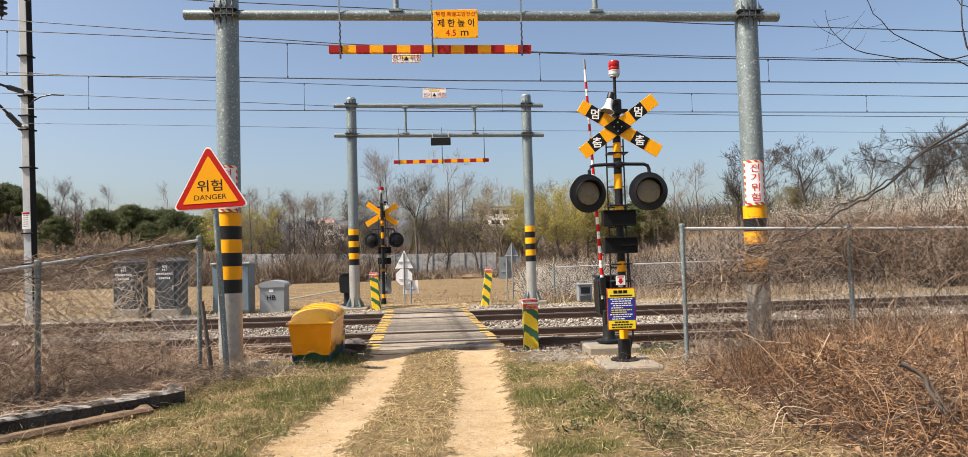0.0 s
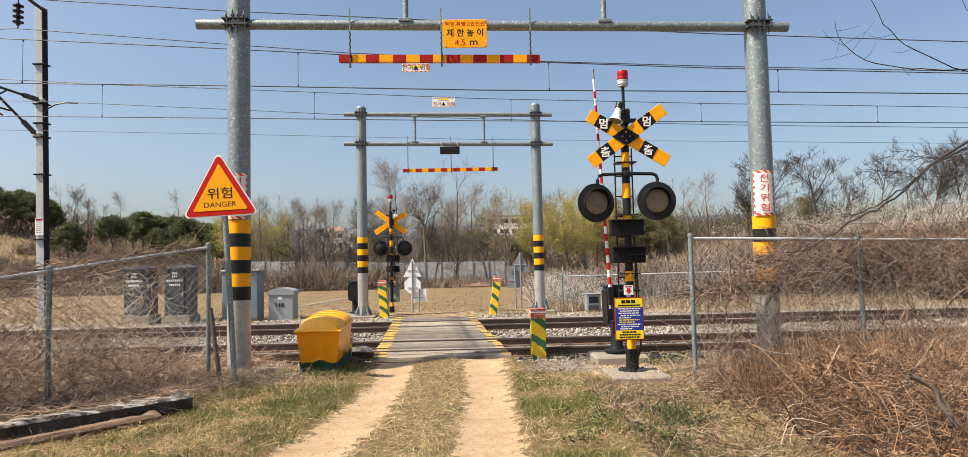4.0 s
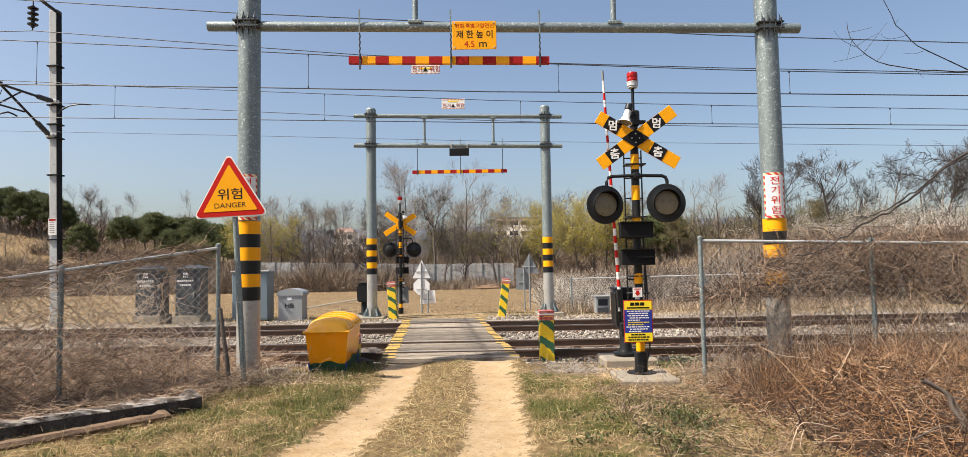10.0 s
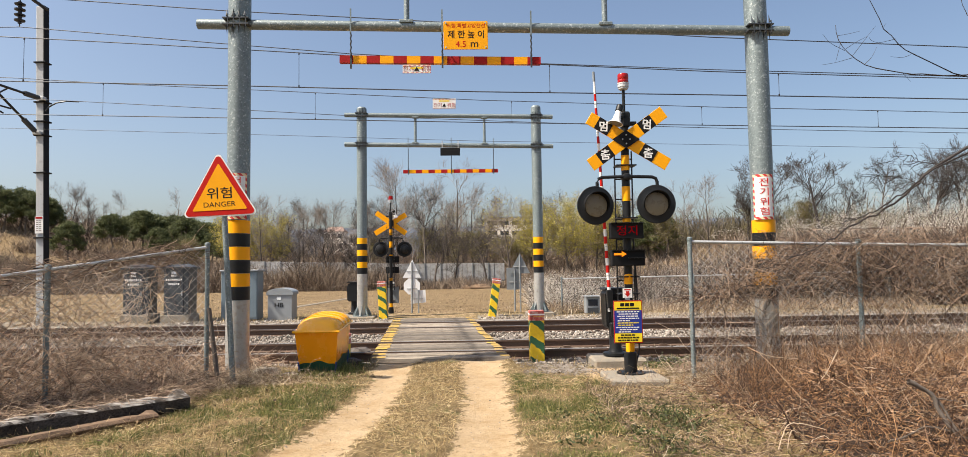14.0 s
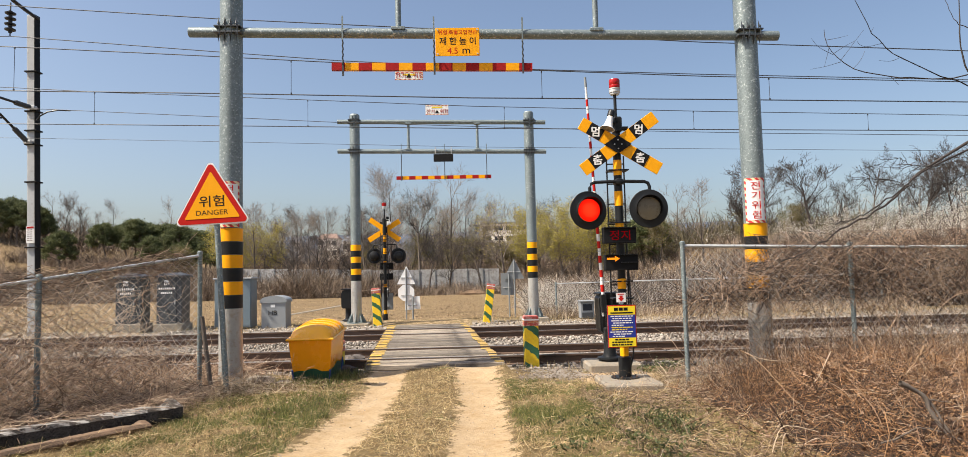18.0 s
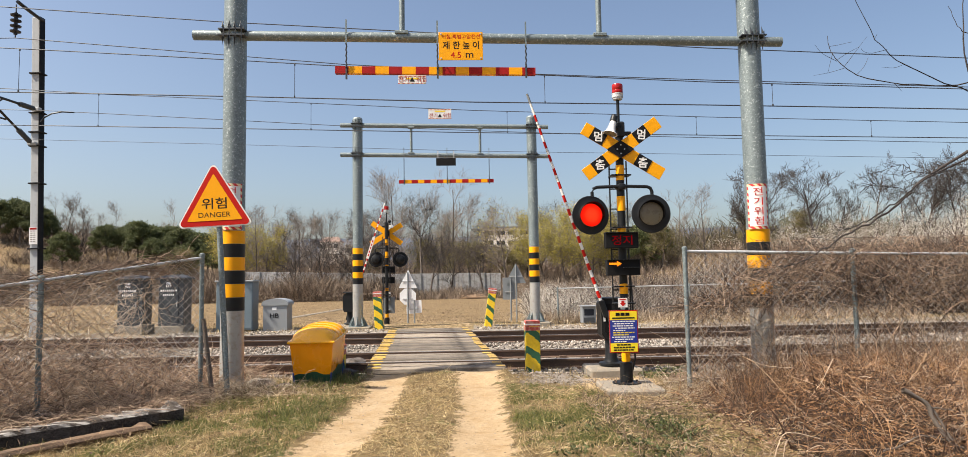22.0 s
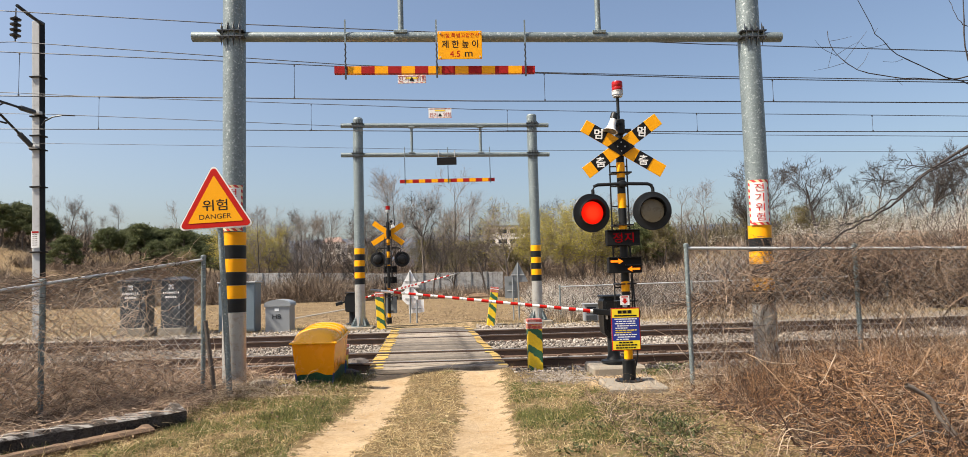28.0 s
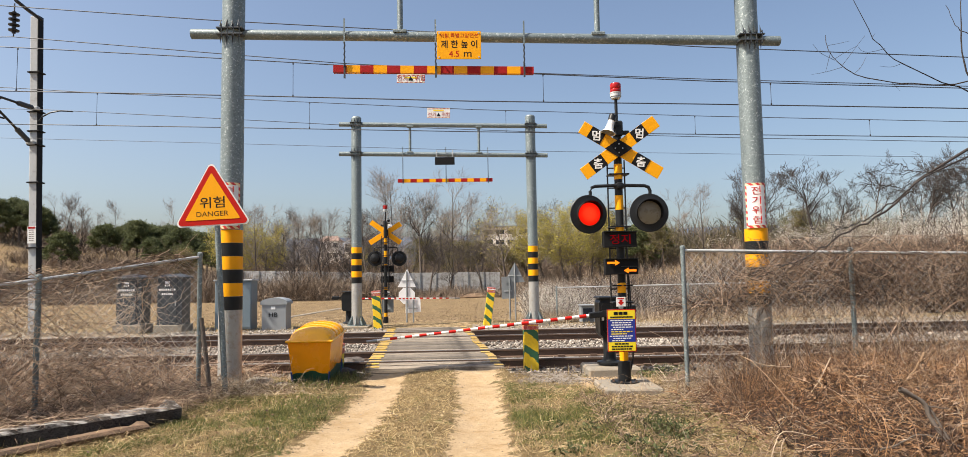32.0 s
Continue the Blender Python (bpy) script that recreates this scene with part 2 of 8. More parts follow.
FADED_RED = surf("faded_red", (0.42, 0.075, 0.06), 0.65, 0, 0.25, 12, 60, 0.2, dirt=(0.55, 0.40, 0.34), dirt_at=0.56, spec=0.2)
RED_LENS = surf("red_lens", (0.34, 0.010, 0.010), 0.2, 0, 0.15, 30, 90, 0.05, spec=0.35)
WHITE = surf("white_paint", (0.78, 0.77, 0.74), 0.45, 0, 0.05, 5, 60, 0.04, dirt=(0.5, 0.47, 0.42), dirt_at=0.68)
WHITE_SIGN = surf("white_sheet", (0.74, 0.76, 0.77), 0.5, 0.1, 0.06, 4, 60, 0.03)
SIGN_BACK = surf("sign_back", (0.80, 0.81, 0.82), 0.5, 0.05, 0.08, 4, 60, 0.03)
GREY_BACK = surf("grey_sheet", (0.22, 0.24, 0.25), 0.5, 0.2, 0.1, 4, 60, 0.03)
GREEN_PAINT = surf("green_paint", (0.018, 0.07, 0.035), 0.4, 0, 0.3, 6, 60, 0.08)
BLUE_PAINT = surf("blue_paint", (0.02, 0.05, 0.22), 0.45, 0, 0.2, 6, 60, 0.05)
BLUE_SIGN = surf("sign_blue", (0.012, 0.03, 0.24), 0.4, 0, 0.08, 6, 60, 0.02)
YELLOW_LEMON = surf("sign_lemon", (0.82, 0.62, 0.02), 0.4, 0, 0.06, 6, 60, 0.02)
CONCRETE = surf("concrete", (0.225, 0.198, 0.158), 0.9, 0, 0.16, 4, 45, 0.5, dirt=(0.28, 0.22, 0.15), dirt_at=0.58)
DARK_CAB = surf("cabinet_dark_grey", (0.045, 0.05, 0.055), 0.45, 0.1, 0.08, 3, 50, 0.04)
PALE_CAB = surf("cabinet_pale_grey", (0.25, 0.268, 0.28), 0.45, 0.1, 0.06, 3, 50, 0.04)
BLUE_CAB = surf("cabinet_blue_grey", (0.14, 0.185, 0.215), 0.45, 0.1, 0.08, 3, 50, 0.04)
RAIL_SIDE = surf("rusty_rail", (0.108, 0.067, 0.046), 0.75, 0.1, 0.3, 5, 60, 0.3)
RAIL_TOP = surf("rail_head", (0.30, 0.29, 0.28), 0.4, 0.7, 0.12, 4, 60, 0.05)
SLEEPER = plank_wood("sleeper_wood", (0.035, 0.028, 0.023), (0.12, 0.097, 0.08))
DECK = plank_wood("deck_wood", (0.038, 0.029, 0.022), (0.25, 0.208, 0.16), 0.45)
OLD_TIMBER = plank_wood("old_timber", (0.006, 0.005, 0.004), (0.075, 0.062, 0.052), 0.1, (0.22, 8, 8), (0.40, 0.375, 0.345))
BROWN_TIMBER = plank_wood("brown_timber", (0.03, 0.017, 0.010), (0.17, 0.105, 0.06), 0.1, (0.5, 7, 7))
POST_STRIPES = stripes_post("striped_post")
HATCH_RED = hatch("red_white_hatch", (0.55, 0.03, 0.03), (0.75, 0.6, 0.35), 11)
STONE = strand("ballast_stone", [(0.07, 0.055, 0.044), (0.30, 0.262, 0.218), (0.50, 0.445, 0.38), (0.17, 0.13, 0.10)], 0.9)
GRAVEL = strand("brown_gravel", [(0.09, 0.07, 0.055), (0.20, 0.165, 0.13), (0.34, 0.29, 0.24), (0.16, 0.12, 0.09)], 0.9)
LENS_DARK = surf("dark_lens", (0.155, 0.128, 0.078), 0.3, 0, 0.12, 12, 160, 0.3)
LIT_RED = glow("lit_red", (1.0, 0.012, 0.004), 0.62)
LIT_DOT = glow("lit_dot", (1.0, 0.11, 0.03), 0.95)
LIT_TEXT = glow("lit_text", (0.75, 0.010, 0.018), 0.10)
LIT_ARROW = glow("lit_amber", (1.0, 0.24, 0.012), 0.9)
CABLE = surf("cable", (0.028, 0.028, 0.03), 0.6, 0.2, 0.2, 3, 30, 0.0)
PORCELAIN = surf("insulator", (0.012, 0.012, 0.014), 0.5, 0, 0.1, 6, 60, 0.0)
MAST = surf("mast_grey", (0.40, 0.415, 0.42), 0.7, 0.1, 0.12, 3, 50, 0.2, dirt=(0.22, 0.2, 0.19), dirt_at=0.66)
BARK = surf("bark", (0.13, 0.105, 0.085), 0.95, 0, 0.3, 5, 40, 0.6)
BARK_TAN = surf("bark_tan", (0.19, 0.115, 0.062), 0.9, 0, 0.3, 8, 50, 0.5)
BARK_DARK = surf("bark_dark", (0.055, 0.043, 0.036), 0.95, 0, 0.3, 5, 40, 0.6)
TWIG_GREY = strand("twig_grey", [(0.095, 0.075, 0.06), (0.20, 0.16, 0.13), (0.34, 0.285, 0.24)])
TWIG_DARK = strand("twig_dark", [(0.02, 0.015, 0.012), (0.048, 0.036, 0.029), (0.095, 0.074, 0.06)])
TWIG_BROWN = strand("twig_brown", [(0.05, 0.024, 0.013), (0.12, 0.06, 0.032), (0.22, 0.125, 0.07), (0.36, 0.24, 0.15)])
DARK_BRUSH = strand("dark_brush", [(0.055, 0.037, 0.026), (0.13, 0.09, 0.063), (0.22, 0.158, 0.112), (0.33, 0.25, 0.18)])
BANK_BRUSH = strand("bank_brush", [(0.05, 0.035, 0.025), (0.125, 0.088, 0.060), (0.225, 0.165, 0.115), (0.36, 0.275, 0.195)])
OLIVE_BRUSH = strand("olive_brush", [(0.03, 0.026, 0.014), (0.075, 0.062, 0.032), (0.125, 0.10, 0.052), (0.19, 0.15, 0.085)])
HILL_BRUSH = strand("hill_brush", [(0.08, 0.05, 0.032), (0.18, 0.125, 0.08), (0.32, 0.235, 0.15), (0.44, 0.34, 0.21)])
BRANCH_DARK = strand("dark_branch", [(0.014, 0.010, 0.008), (0.03, 0.022, 0.018), (0.055, 0.042, 0.034)])
TWIG_RUST = strand("twig_rust", [(0.02, 0.008, 0.0035), (0.085, 0.038, 0.014), (0.24, 0.115, 0.045), (0.52, 0.31, 0.155)])
PALE_SCRUB = strand("pale_scrub", [(0.02, 0.012, 0.008), (0.065, 0.042, 0.028), (0.13, 0.092, 0.065), (0.27, 0.215, 0.17)])
VINE = strand("dry_vine", [(0.06, 0.034, 0.02), (0.22, 0.145, 0.085), (0.48, 0.36, 0.24), (0.74, 0.63, 0.48)])
PALE_VINE = strand("bleached_vine", [(0.34, 0.235, 0.155), (0.56, 0.43, 0.30), (0.76, 0.65, 0.51)])
BRUSH_TAN = strand("tan_brush", [(0.085, 0.05, 0.032), (0.24, 0.152, 0.097), (0.45, 0.31, 0.205), (0.73, 0.56, 0.40)])
FENCE_VINE = strand("grey_brown_vine", [(0.018, 0.010, 0.006), (0.075, 0.043, 0.026), (0.22, 0.135, 0.082), (0.60, 0.44, 0.31)])
# near-black brown: the shade between the heap's twigs is put into the colour
HEAP_SHADE = surf("brush_litter", (0.02, 0.011, 0.006), 1.0, 0, 0.6, 9, 60, 0.9, dirt=(0.08, 0.048, 0.026), dirt_at=0.60)
RED_EARTH = surf("red_earth", (0.20, 0.13, 0.078), 1.0, 0, 0.3, 1.5, 12, 0.6)
STRAW = strand("dry_straw", [(0.09, 0.055, 0.025), (0.32, 0.215, 0.095), (0.56, 0.41, 0.20), (0.74, 0.60, 0.35)], 0.8, 0.15)
GRASS = strand("green_grass", [(0.045, 0.06, 0.016), (0.125, 0.142, 0.036), (0.30, 0.275, 0.085)], 0.7, 0.3)
WEED = strand("dark_weed", [(0.03, 0.038, 0.012), (0.068, 0.082, 0.024), (0.14, 0.155, 0.05)], 0.7, 0.25)
REED = strand("pale_plume", [(0.38, 0.33, 0.26), (0.56, 0.51, 0.43), (0.76, 0.72, 0.66)], 0.9, 0.25)
PINE = strand("pine_needles", [(0.03, 0.042, 0.014), (0.085, 0.104, 0.034), (0.19, 0.20, 0.068)], 0.8, 0.1)
WILLOW = strand("young_leaf", [(0.24, 0.20, 0.038), (0.40, 0.34, 0.062), (0.54, 0.46, 0.11)], 0.8, 0.3)
OLIVE = strand("olive_leaf", [(0.10, 0.085, 0.03), (0.17, 0.145, 0.05), (0.24, 0.20, 0.08)], 0.8, 0.25)
HOUSE_WALL = surf("house_render", (0.80, 0.75, 0.68), 0.9, 0, 0.08, 0.6, 8, 0.1)
HOUSE_ROOF = surf("house_roof", (0.20, 0.22, 0.25), 0.8, 0, 0.1, 0.6, 8, 0.1)
RED_ROOF = surf("tiled_roof", (0.30, 0.20, 0.16), 0.8, 0, 0.15, 0.6, 8, 0.1)
PANE = surf("dark_pane", (0.03, 0.035, 0.045), 0.15, 0, 0.1, 1, 8, 0.0)
BARRIER = surf("barrier_panels", (0.40, 0.395, 0.385), 0.8, 0, 0.18, 1.2, 12, 0.1, dirt=(0.20, 0.185, 0.165), dirt_at=0.55)
# the blue haze of distance is mixed into this base colour
HILL_FAR = surf("haze_tinted_hill", (0.07, 0.092, 0.128), 1.0, 0, 0.08, 0.01, 0.1, 0.0)


def ground_material():
    m, nt, bsdf = nodes_of("ground_soil")
    vec = coords(nt)
    at = nt.nodes.new("ShaderNodeAttribute")
    at.attribute_name = "zones"
    sp = nt.nodes.new("ShaderNodeSeparateColor")
    nt.links.new(at.outputs["Color"], sp.inputs[0])
    edge = math_node(nt, 'ADD', math_node(nt, 'MULTIPLY', math_node(nt, 'SUBTRACT', noise_node(nt, vec, 4.5, 6, 0.7), 0.5), 2.2),
                     math_node(nt, 'MULTIPLY', math_node(nt, 'SUBTRACT', noise_node(nt, vec, 21, 6, 0.8), 0.5), 2.0))
    grain = noise_node(nt, vec, 90, 4, 0.7)
    mid = noise_node(nt, vec, 9, 6, 0.7)
    wide = noise_node(nt, vec, 0.35, 5, 0.6)
    thatch = mix_node(nt, grain, ramp_node(nt, mid, [(0.35, (0.065, 0.042, 0.02)), (0.65, (0.17, 0.12, 0.058))]),
                      ramp_node(nt, mid, [(0.3, (0.13, 0.09, 0.04)), (0.6, (0.29, 0.21, 0.105))]))
    moss = ramp_node(nt, noise_node(nt, vec, 2.2, 7, 0.75), [(0.56, (0, 0, 0)), (0.66, (0.8, 0.8, 0.8))])
    thatch = mix_node(nt, moss, thatch, ramp_node(nt, grain, [(0.3, (0.055, 0.075, 0.022)), (0.7, (0.14, 0.155, 0.05))]))
    dirt = mix_node(nt, 0.5, ramp_node(nt, mid, [(0.3, (0.34, 0.245, 0.142)), (0.7, (0.49, 0.372, 0.232))]),
                    ramp_node(nt, grain, [(0.3, (0.33, 0.238, 0.138)), (0.7, (0.51, 0.388, 0.243))]))
    clod = ramp_node(nt, noise_node(nt, vec, 26, 7, 0.8), [(0.34, (0.74, 0.70, 0.64)), (0.5, (1, 1, 1)), (0.68, (1.12, 1.1, 1.07))])
    dirt = mix_node(nt, 1.0, dirt, clod, 'MULTIPLY')
    damp = ramp_node(nt, noise_node(nt, vec, 2.3, 7, 0.7), [(0.4, (1.08, 1.08, 1.1)), (0.55, (1, 0.97, 0.92)), (0.7, (0.86, 0.76, 0.64))])
    dirt = mix_node(nt, 1.0, dirt, damp, 'MULTIPLY')
    chaff = ramp_node(nt, noise_node(nt, vec, 47, 6, 0.85), [(0.60, (0, 0, 0)), (0.66, (0.75, 0.75, 0.75))])
    dirt = mix_node(nt, chaff, dirt, (0.19, 0.13, 0.068))
    gravel = ramp_node(nt, noise_node(nt, vec, 38, 5, 0.8), [(0.3, (0.12, 0.10, 0.085)), (0.55, (0.30, 0.265, 0.225)), (0.75, (0.42, 0.38, 0.33))])
    field = mix_node(nt, 0.5, ramp_node(nt, noise_node(nt, vec, 0.9, 8, 0.7), [(0.3, (0.14, 0.095, 0.045)), (0.7, (0.27, 0.195, 0.10))]),
                     ramp_node(nt, wide, [(0.3, (0.155, 0.10, 0.05)), (0.7, (0.28, 0.20, 0.105))]))
    rows_ = nt.nodes.new("ShaderNodeTexWave")
    rows_.bands_direction = 'DIAGONAL'
    rows_.inputs["Scale"].default_value = 0.55
    rows_.inputs["Distortion"].default_value = 5.0
    rows_.inputs["Detail"].default_value = 3
    nt.links.new(vec, rows_.inputs["Vector"])
    field = mix_node(nt, math_node(nt, 'MULTIPLY', rows_.outputs["Fac"], 0.6), field, (0.115, 0.08, 0.045))

    def mask(sock, lo=0.42, hi=0.58):
        return ramp_node(nt, math_node(nt, 'ADD', sock, edge), [(lo, (0, 0, 0)), (hi, (1, 1, 1))])
    col = mix_node(nt, mask(sp.outputs[2]), thatch, field)
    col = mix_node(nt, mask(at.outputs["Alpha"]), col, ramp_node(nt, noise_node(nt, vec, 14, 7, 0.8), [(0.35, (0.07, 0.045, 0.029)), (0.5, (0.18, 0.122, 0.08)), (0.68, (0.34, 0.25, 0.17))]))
    col = mix_node(nt, mask(sp.outputs[0]), col, dirt)
    col = mix_node(nt, mask(sp.outputs[1]), col, gravel)
    nt.links.new(col, bsdf.inputs["Base Color"])
    bsdf.inputs["Roughness"].default_value = 0.95
    bsdf.inputs["Specular IOR Level"].default_value = 0.2
    bump_node(nt, bsdf, math_node(nt, 'ADD', math_node(nt, 'MULTIPLY', grain, 0.6), math_node(nt, 'MULTIPLY', noise_node(nt, vec, 13, 10, 0.75), 2.0)), 0.7, 0.03)
    return m


GROUND = ground_material()


# ---- mesh tools ----
class Shape:
    """Collects points and faces for one mesh."""
    def __init__(self):
        self.v, self.f = [], []

    def add(self, verts, faces, m=None):
        n = len(self.v)
        self.v += [tuple(m @ Vector(p)) if m else tuple(p) for p in verts]
        self.f += [tuple(i + n for i in f) for f in faces]
        return self

    def box(self, c, s, m=None, b=0.0):
        """A box round the centre c with sizes s, its edges chamfered by b."""
        h = [x / 2 for x in s]
        if not b:
            vs = [(c[0] + i * h[0], c[1] + j * h[1], c[2] + k * h[2]) for i in (-1, 1) for j in (-1, 1) for k in (-1, 1)]
            return self.add(vs, [(0, 1, 3, 2), (4, 6, 7, 5), (0, 4, 5, 1), (2, 3, 7, 6), (0, 2, 6, 4), (1, 5, 7, 3)], m)
        vs, ix = [], {}
        for i in (-1, 1):
            for j in (-1, 1):
                for k in (-1, 1):
                    for ax in range(3):
                        p = [i * h[0], j * h[1], k * h[2]]
                        for o in range(3):
                            if o != ax:
                                p[o] -= b * (i, j, k)[o]
                        ix[i, j, k, ax] = len(vs)
                        vs.append((c[0] + p[0], c[1] + p[1], c[2] + p[2]))
        fs = []
        for ax in range(3):
            for s_ in (-1, 1):
                loop = []
                for a, d in ((-1, -1), (1, -1), (1, 1), (-1, 1)):
                    q = [a, d]
                    q.insert(ax, s_)
                    loop.append(ix[q[0], q[1], q[2], ax])
                fs.append(tuple(loop))
        for ax in range(3):
            o1, o2 = [o for o in range(3) if o != ax]
            for a in (-1, 1):
                for d in (-1, 1):
                    q = [0, 0, 0]
                    q[o1], q[o2] = a, d
                    lo, hi = list(q), list(q)
                    lo[ax], hi[ax] = -1, 1
                    fs.append((ix[(*lo, o1)], ix[(*hi, o1)], ix[(*hi, o2)], ix[(*lo, o2)]))
        for i in (-1, 1):
            for j in (-1, 1):
                for k in (-1, 1):
                    fs.append((ix[i, j, k, 0], ix[i, j, k, 1], ix[i, j, k, 2]))
        return self.add(vs, fs, m)

    def rod(self, a, b, r, r2=None, n=12, caps=True):
        """A round bar from a to b."""
        a, b = Vector(a), Vector(b)
        r2 = r if r2 is None else r2
        q = (b - a).to_track_quat("Z", "Y").to_matrix()
        vs = []
        for p, rr in ((a, r), (b, r2)):
            vs += [p + q @ Vector((rr * math.cos(t), rr * math.sin(t), 0)) for t in (2 * math.pi * i / n for i in range(n))]
        fs = [(i, (i + 1) % n, n + (i + 1) % n, n + i) for i in range(n)]
        if caps:
            fs += [tuple(range(n))[::-1], tuple(range(n, 2 * n))]
        return self.add(vs, fs)

    def pipe(self, pts, r, n=8):
        """A bent round bar along points."""
        pts = [Vector(p) for p in pts]
        vs, fs = [], []
        for i, p in enumerate(pts):
            t = (pts[min(i + 1, len(pts) - 1)] - pts[max(i - 1, 0)]).normalized()
            ref = Vector((0, 0, 1)) if abs(t.z) < 0.9 else Vector((1, 0, 0))
            u = t.cross(ref).normalized()
            w = t.cross(u)
            vs += [p + u * (r * math.cos(a)) + w * (r * math.sin(a)) for a in (2 * math.pi * k / n for k in range(n))]
        for i in range(len(pts) - 1):
            fs += [(i * n + k, i * n + (k + 1) % n, (i + 1) * n + (k + 1) % n, (i + 1) * n + k) for k in range(n)]
        fs += [tuple(range(n))[::-1], tuple(range((len(pts) - 1) * n, len(pts) * n))]
        return self.add(vs, fs)

    def lathe(self, prof, m=None, n=20):
        """Turns a profile of (radius, height) round the z axis."""
        vs = [(r * math.cos(2 * math.pi * k / n), r * math.sin(2 * math.pi * k / n), z) for r, z in prof for k in range(n)]
        fs = [(i * n + k, i * n + (k + 1) % n, (i + 1) * n + (k + 1) % n, (i + 1) * n + k) for i in range(len(prof) - 1) for k in range(n)]
        fs += [tuple(range(n))[::-1], tuple(range((len(prof) - 1) * n, len(prof) * n))]
        return self.add(vs, fs, m)

    def slab(self, poly, y0, y1, m=None):
        """A plate with the outline poly (x, z), between y0 and y1."""
        n = len(poly)
        vs = [(x, y0, z) for x, z in poly] + [(x, y1, z) for x, z in poly]
        fs = [tuple(range(n)), tuple(range(n, 2 * n))[::-1]] + [(i, n + i, n + (i + 1) % n, (i + 1) % n) for i in range(n)]
        return self.add(vs, fs, m)


def mesh_of(name, shape, mat, origin=(0, 0, 0), smooth=False):
    me = bpy.data.meshes.new(name)
    o = Vector(origin)
    me.from_pydata([tuple(Vector(p) - o) for p in shape.v], [], shape.f)
    me.materials.append(mat)
    if smooth:
        me.shade_smooth()
        me.set_sharp_from_angle(angle=radians(40))
    me.update()
    return me


def fast_mesh(name, verts, faces, mat, smooth=False):
    """A mesh from number arrays; all faces have the same count of corners."""
    me = bpy.data.meshes.new(name)
    verts, faces = np.asarray(verts, dtype=np.float32), np.asarray(faces, dtype=np.int32)
    k = faces.shape[1]
    me.vertices.add(len(verts))
    me.vertices.foreach_set("co", verts.ravel())
    me.loops.add(faces.size)
    me.loops.foreach_set("vertex_index", faces.ravel())
    me.polygons.add(len(faces))
    me.polygons.foreach_set("loop_start", np.arange(0, faces.size, k, dtype=np.int32))
    me.update(calc_edges=True)
    me.materials.append(mat)
    if smooth:
        me.shade_smooth()
    return me


ORIGIN = {}


def thing(name, at=(0, 0, 0), label="", category="", group="", kind=""):
    ob = new(name)
    ob.empty_display_size = 0.1
    ob.location = at
    ORIGIN[ob.name] = Vector(at)
    return tagged(ob, label, category, group, kind)


def part(name, shape, mat, parent, label="", local=False, smooth=True):
    """Links one mesh under a thing or a part. Points are in the world unless local."""
    o = Vector((0, 0, 0)) if local else ORIGIN[parent.name]
    me = shape if isinstance(shape, bpy.types.Mesh) else mesh_of(name, shape, mat, o, smooth)
    ob = new(name, me)
    ob.parent = parent
    ORIGIN[ob.name] = Vector((0, 0, 0)) if local else ORIGIN[parent.name]
    if label:
        ob["label"] = label
    return ob


def solo(name, shape, mat, label, category, group="", kind="", at=(0, 0, 0), smooth=True):
    """A thing that is one mesh."""
    me = shape if isinstance(shape, bpy.types.Mesh) else mesh_of(name, shape, mat, at, smooth)
    ob = new(name, me)
    ob.location = at
    ORIGIN[ob.name] = Vector(at)
    return tagged(ob, label, category, group, kind)


def text_mesh(name, body, size, mat, thick=0.002, bold=0.0):
    """Letters as a mesh, centred, standing upright and facing -y."""
    cu = bpy.data.curves.new(name, 'FONT')
    cu.body, cu.size, cu.extrude, cu.offset = body, size, thick, bold
    cu.align_x, cu.align_y = 'CENTER', 'CENTER'
    ob = new(name, cu)
    bpy.context.view_layer.update()
    me = bpy.data.meshes.new_from_object(ob.evaluated_get(bpy.context.evaluated_depsgraph_get()))
    bpy.data.objects.remove(ob)
    bpy.data.curves.remove(cu)
    me.name = name
    if me.vertices:
        n = len(me.vertices)
        co = np.empty(n * 3, dtype=np.float32)
        me.vertices.foreach_get("co", co)
        co = co.reshape(-1, 3)
        co[:, :2] -= (co[:, :2].max(0) + co[:, :2].min(0)) / 2
        out = np.stack([co[:, 0], -co[:, 2], co[:, 1]], 1)
        me.vertices.foreach_set("co", out.ravel())
    me.materials.clear()
    me.materials.append(mat)
    me.update()
    return me


def letters(name, body, size, mat, parent, at, thick=0.0007, label="", turn=0, squeeze=(1, 1), bold=0.0):
    """Writing under a thing, at a place in the world; turn leans it in its plane. size is the height of its tallest letter."""
    me = text_mesh(name, body, 1.0, mat, thick, bold)
    n = len(me.vertices)
    if n:
        co = np.empty(n * 3, dtype=np.float32)
        me.vertices.foreach_get("co", co)
        co = co.reshape(-1, 3)
        k = size / max(1e-6, co[:, 2].max() - co[:, 2].min())
        co[:, 0] *= k * squeeze[0]
        co[:, 2] *= k * squeeze[1]
        me.vertices.foreach_set("co", co.ravel())
        me.update()
    ob = new(name, me)
    ob.parent = parent
    ob.location = Vector(at) - ORIGIN[parent.name]
    ob.rotation_euler = (0, radians(turn), 0)
    if label:
        ob["label"] = label
    return ob


rng = np.random.default_rng(7)


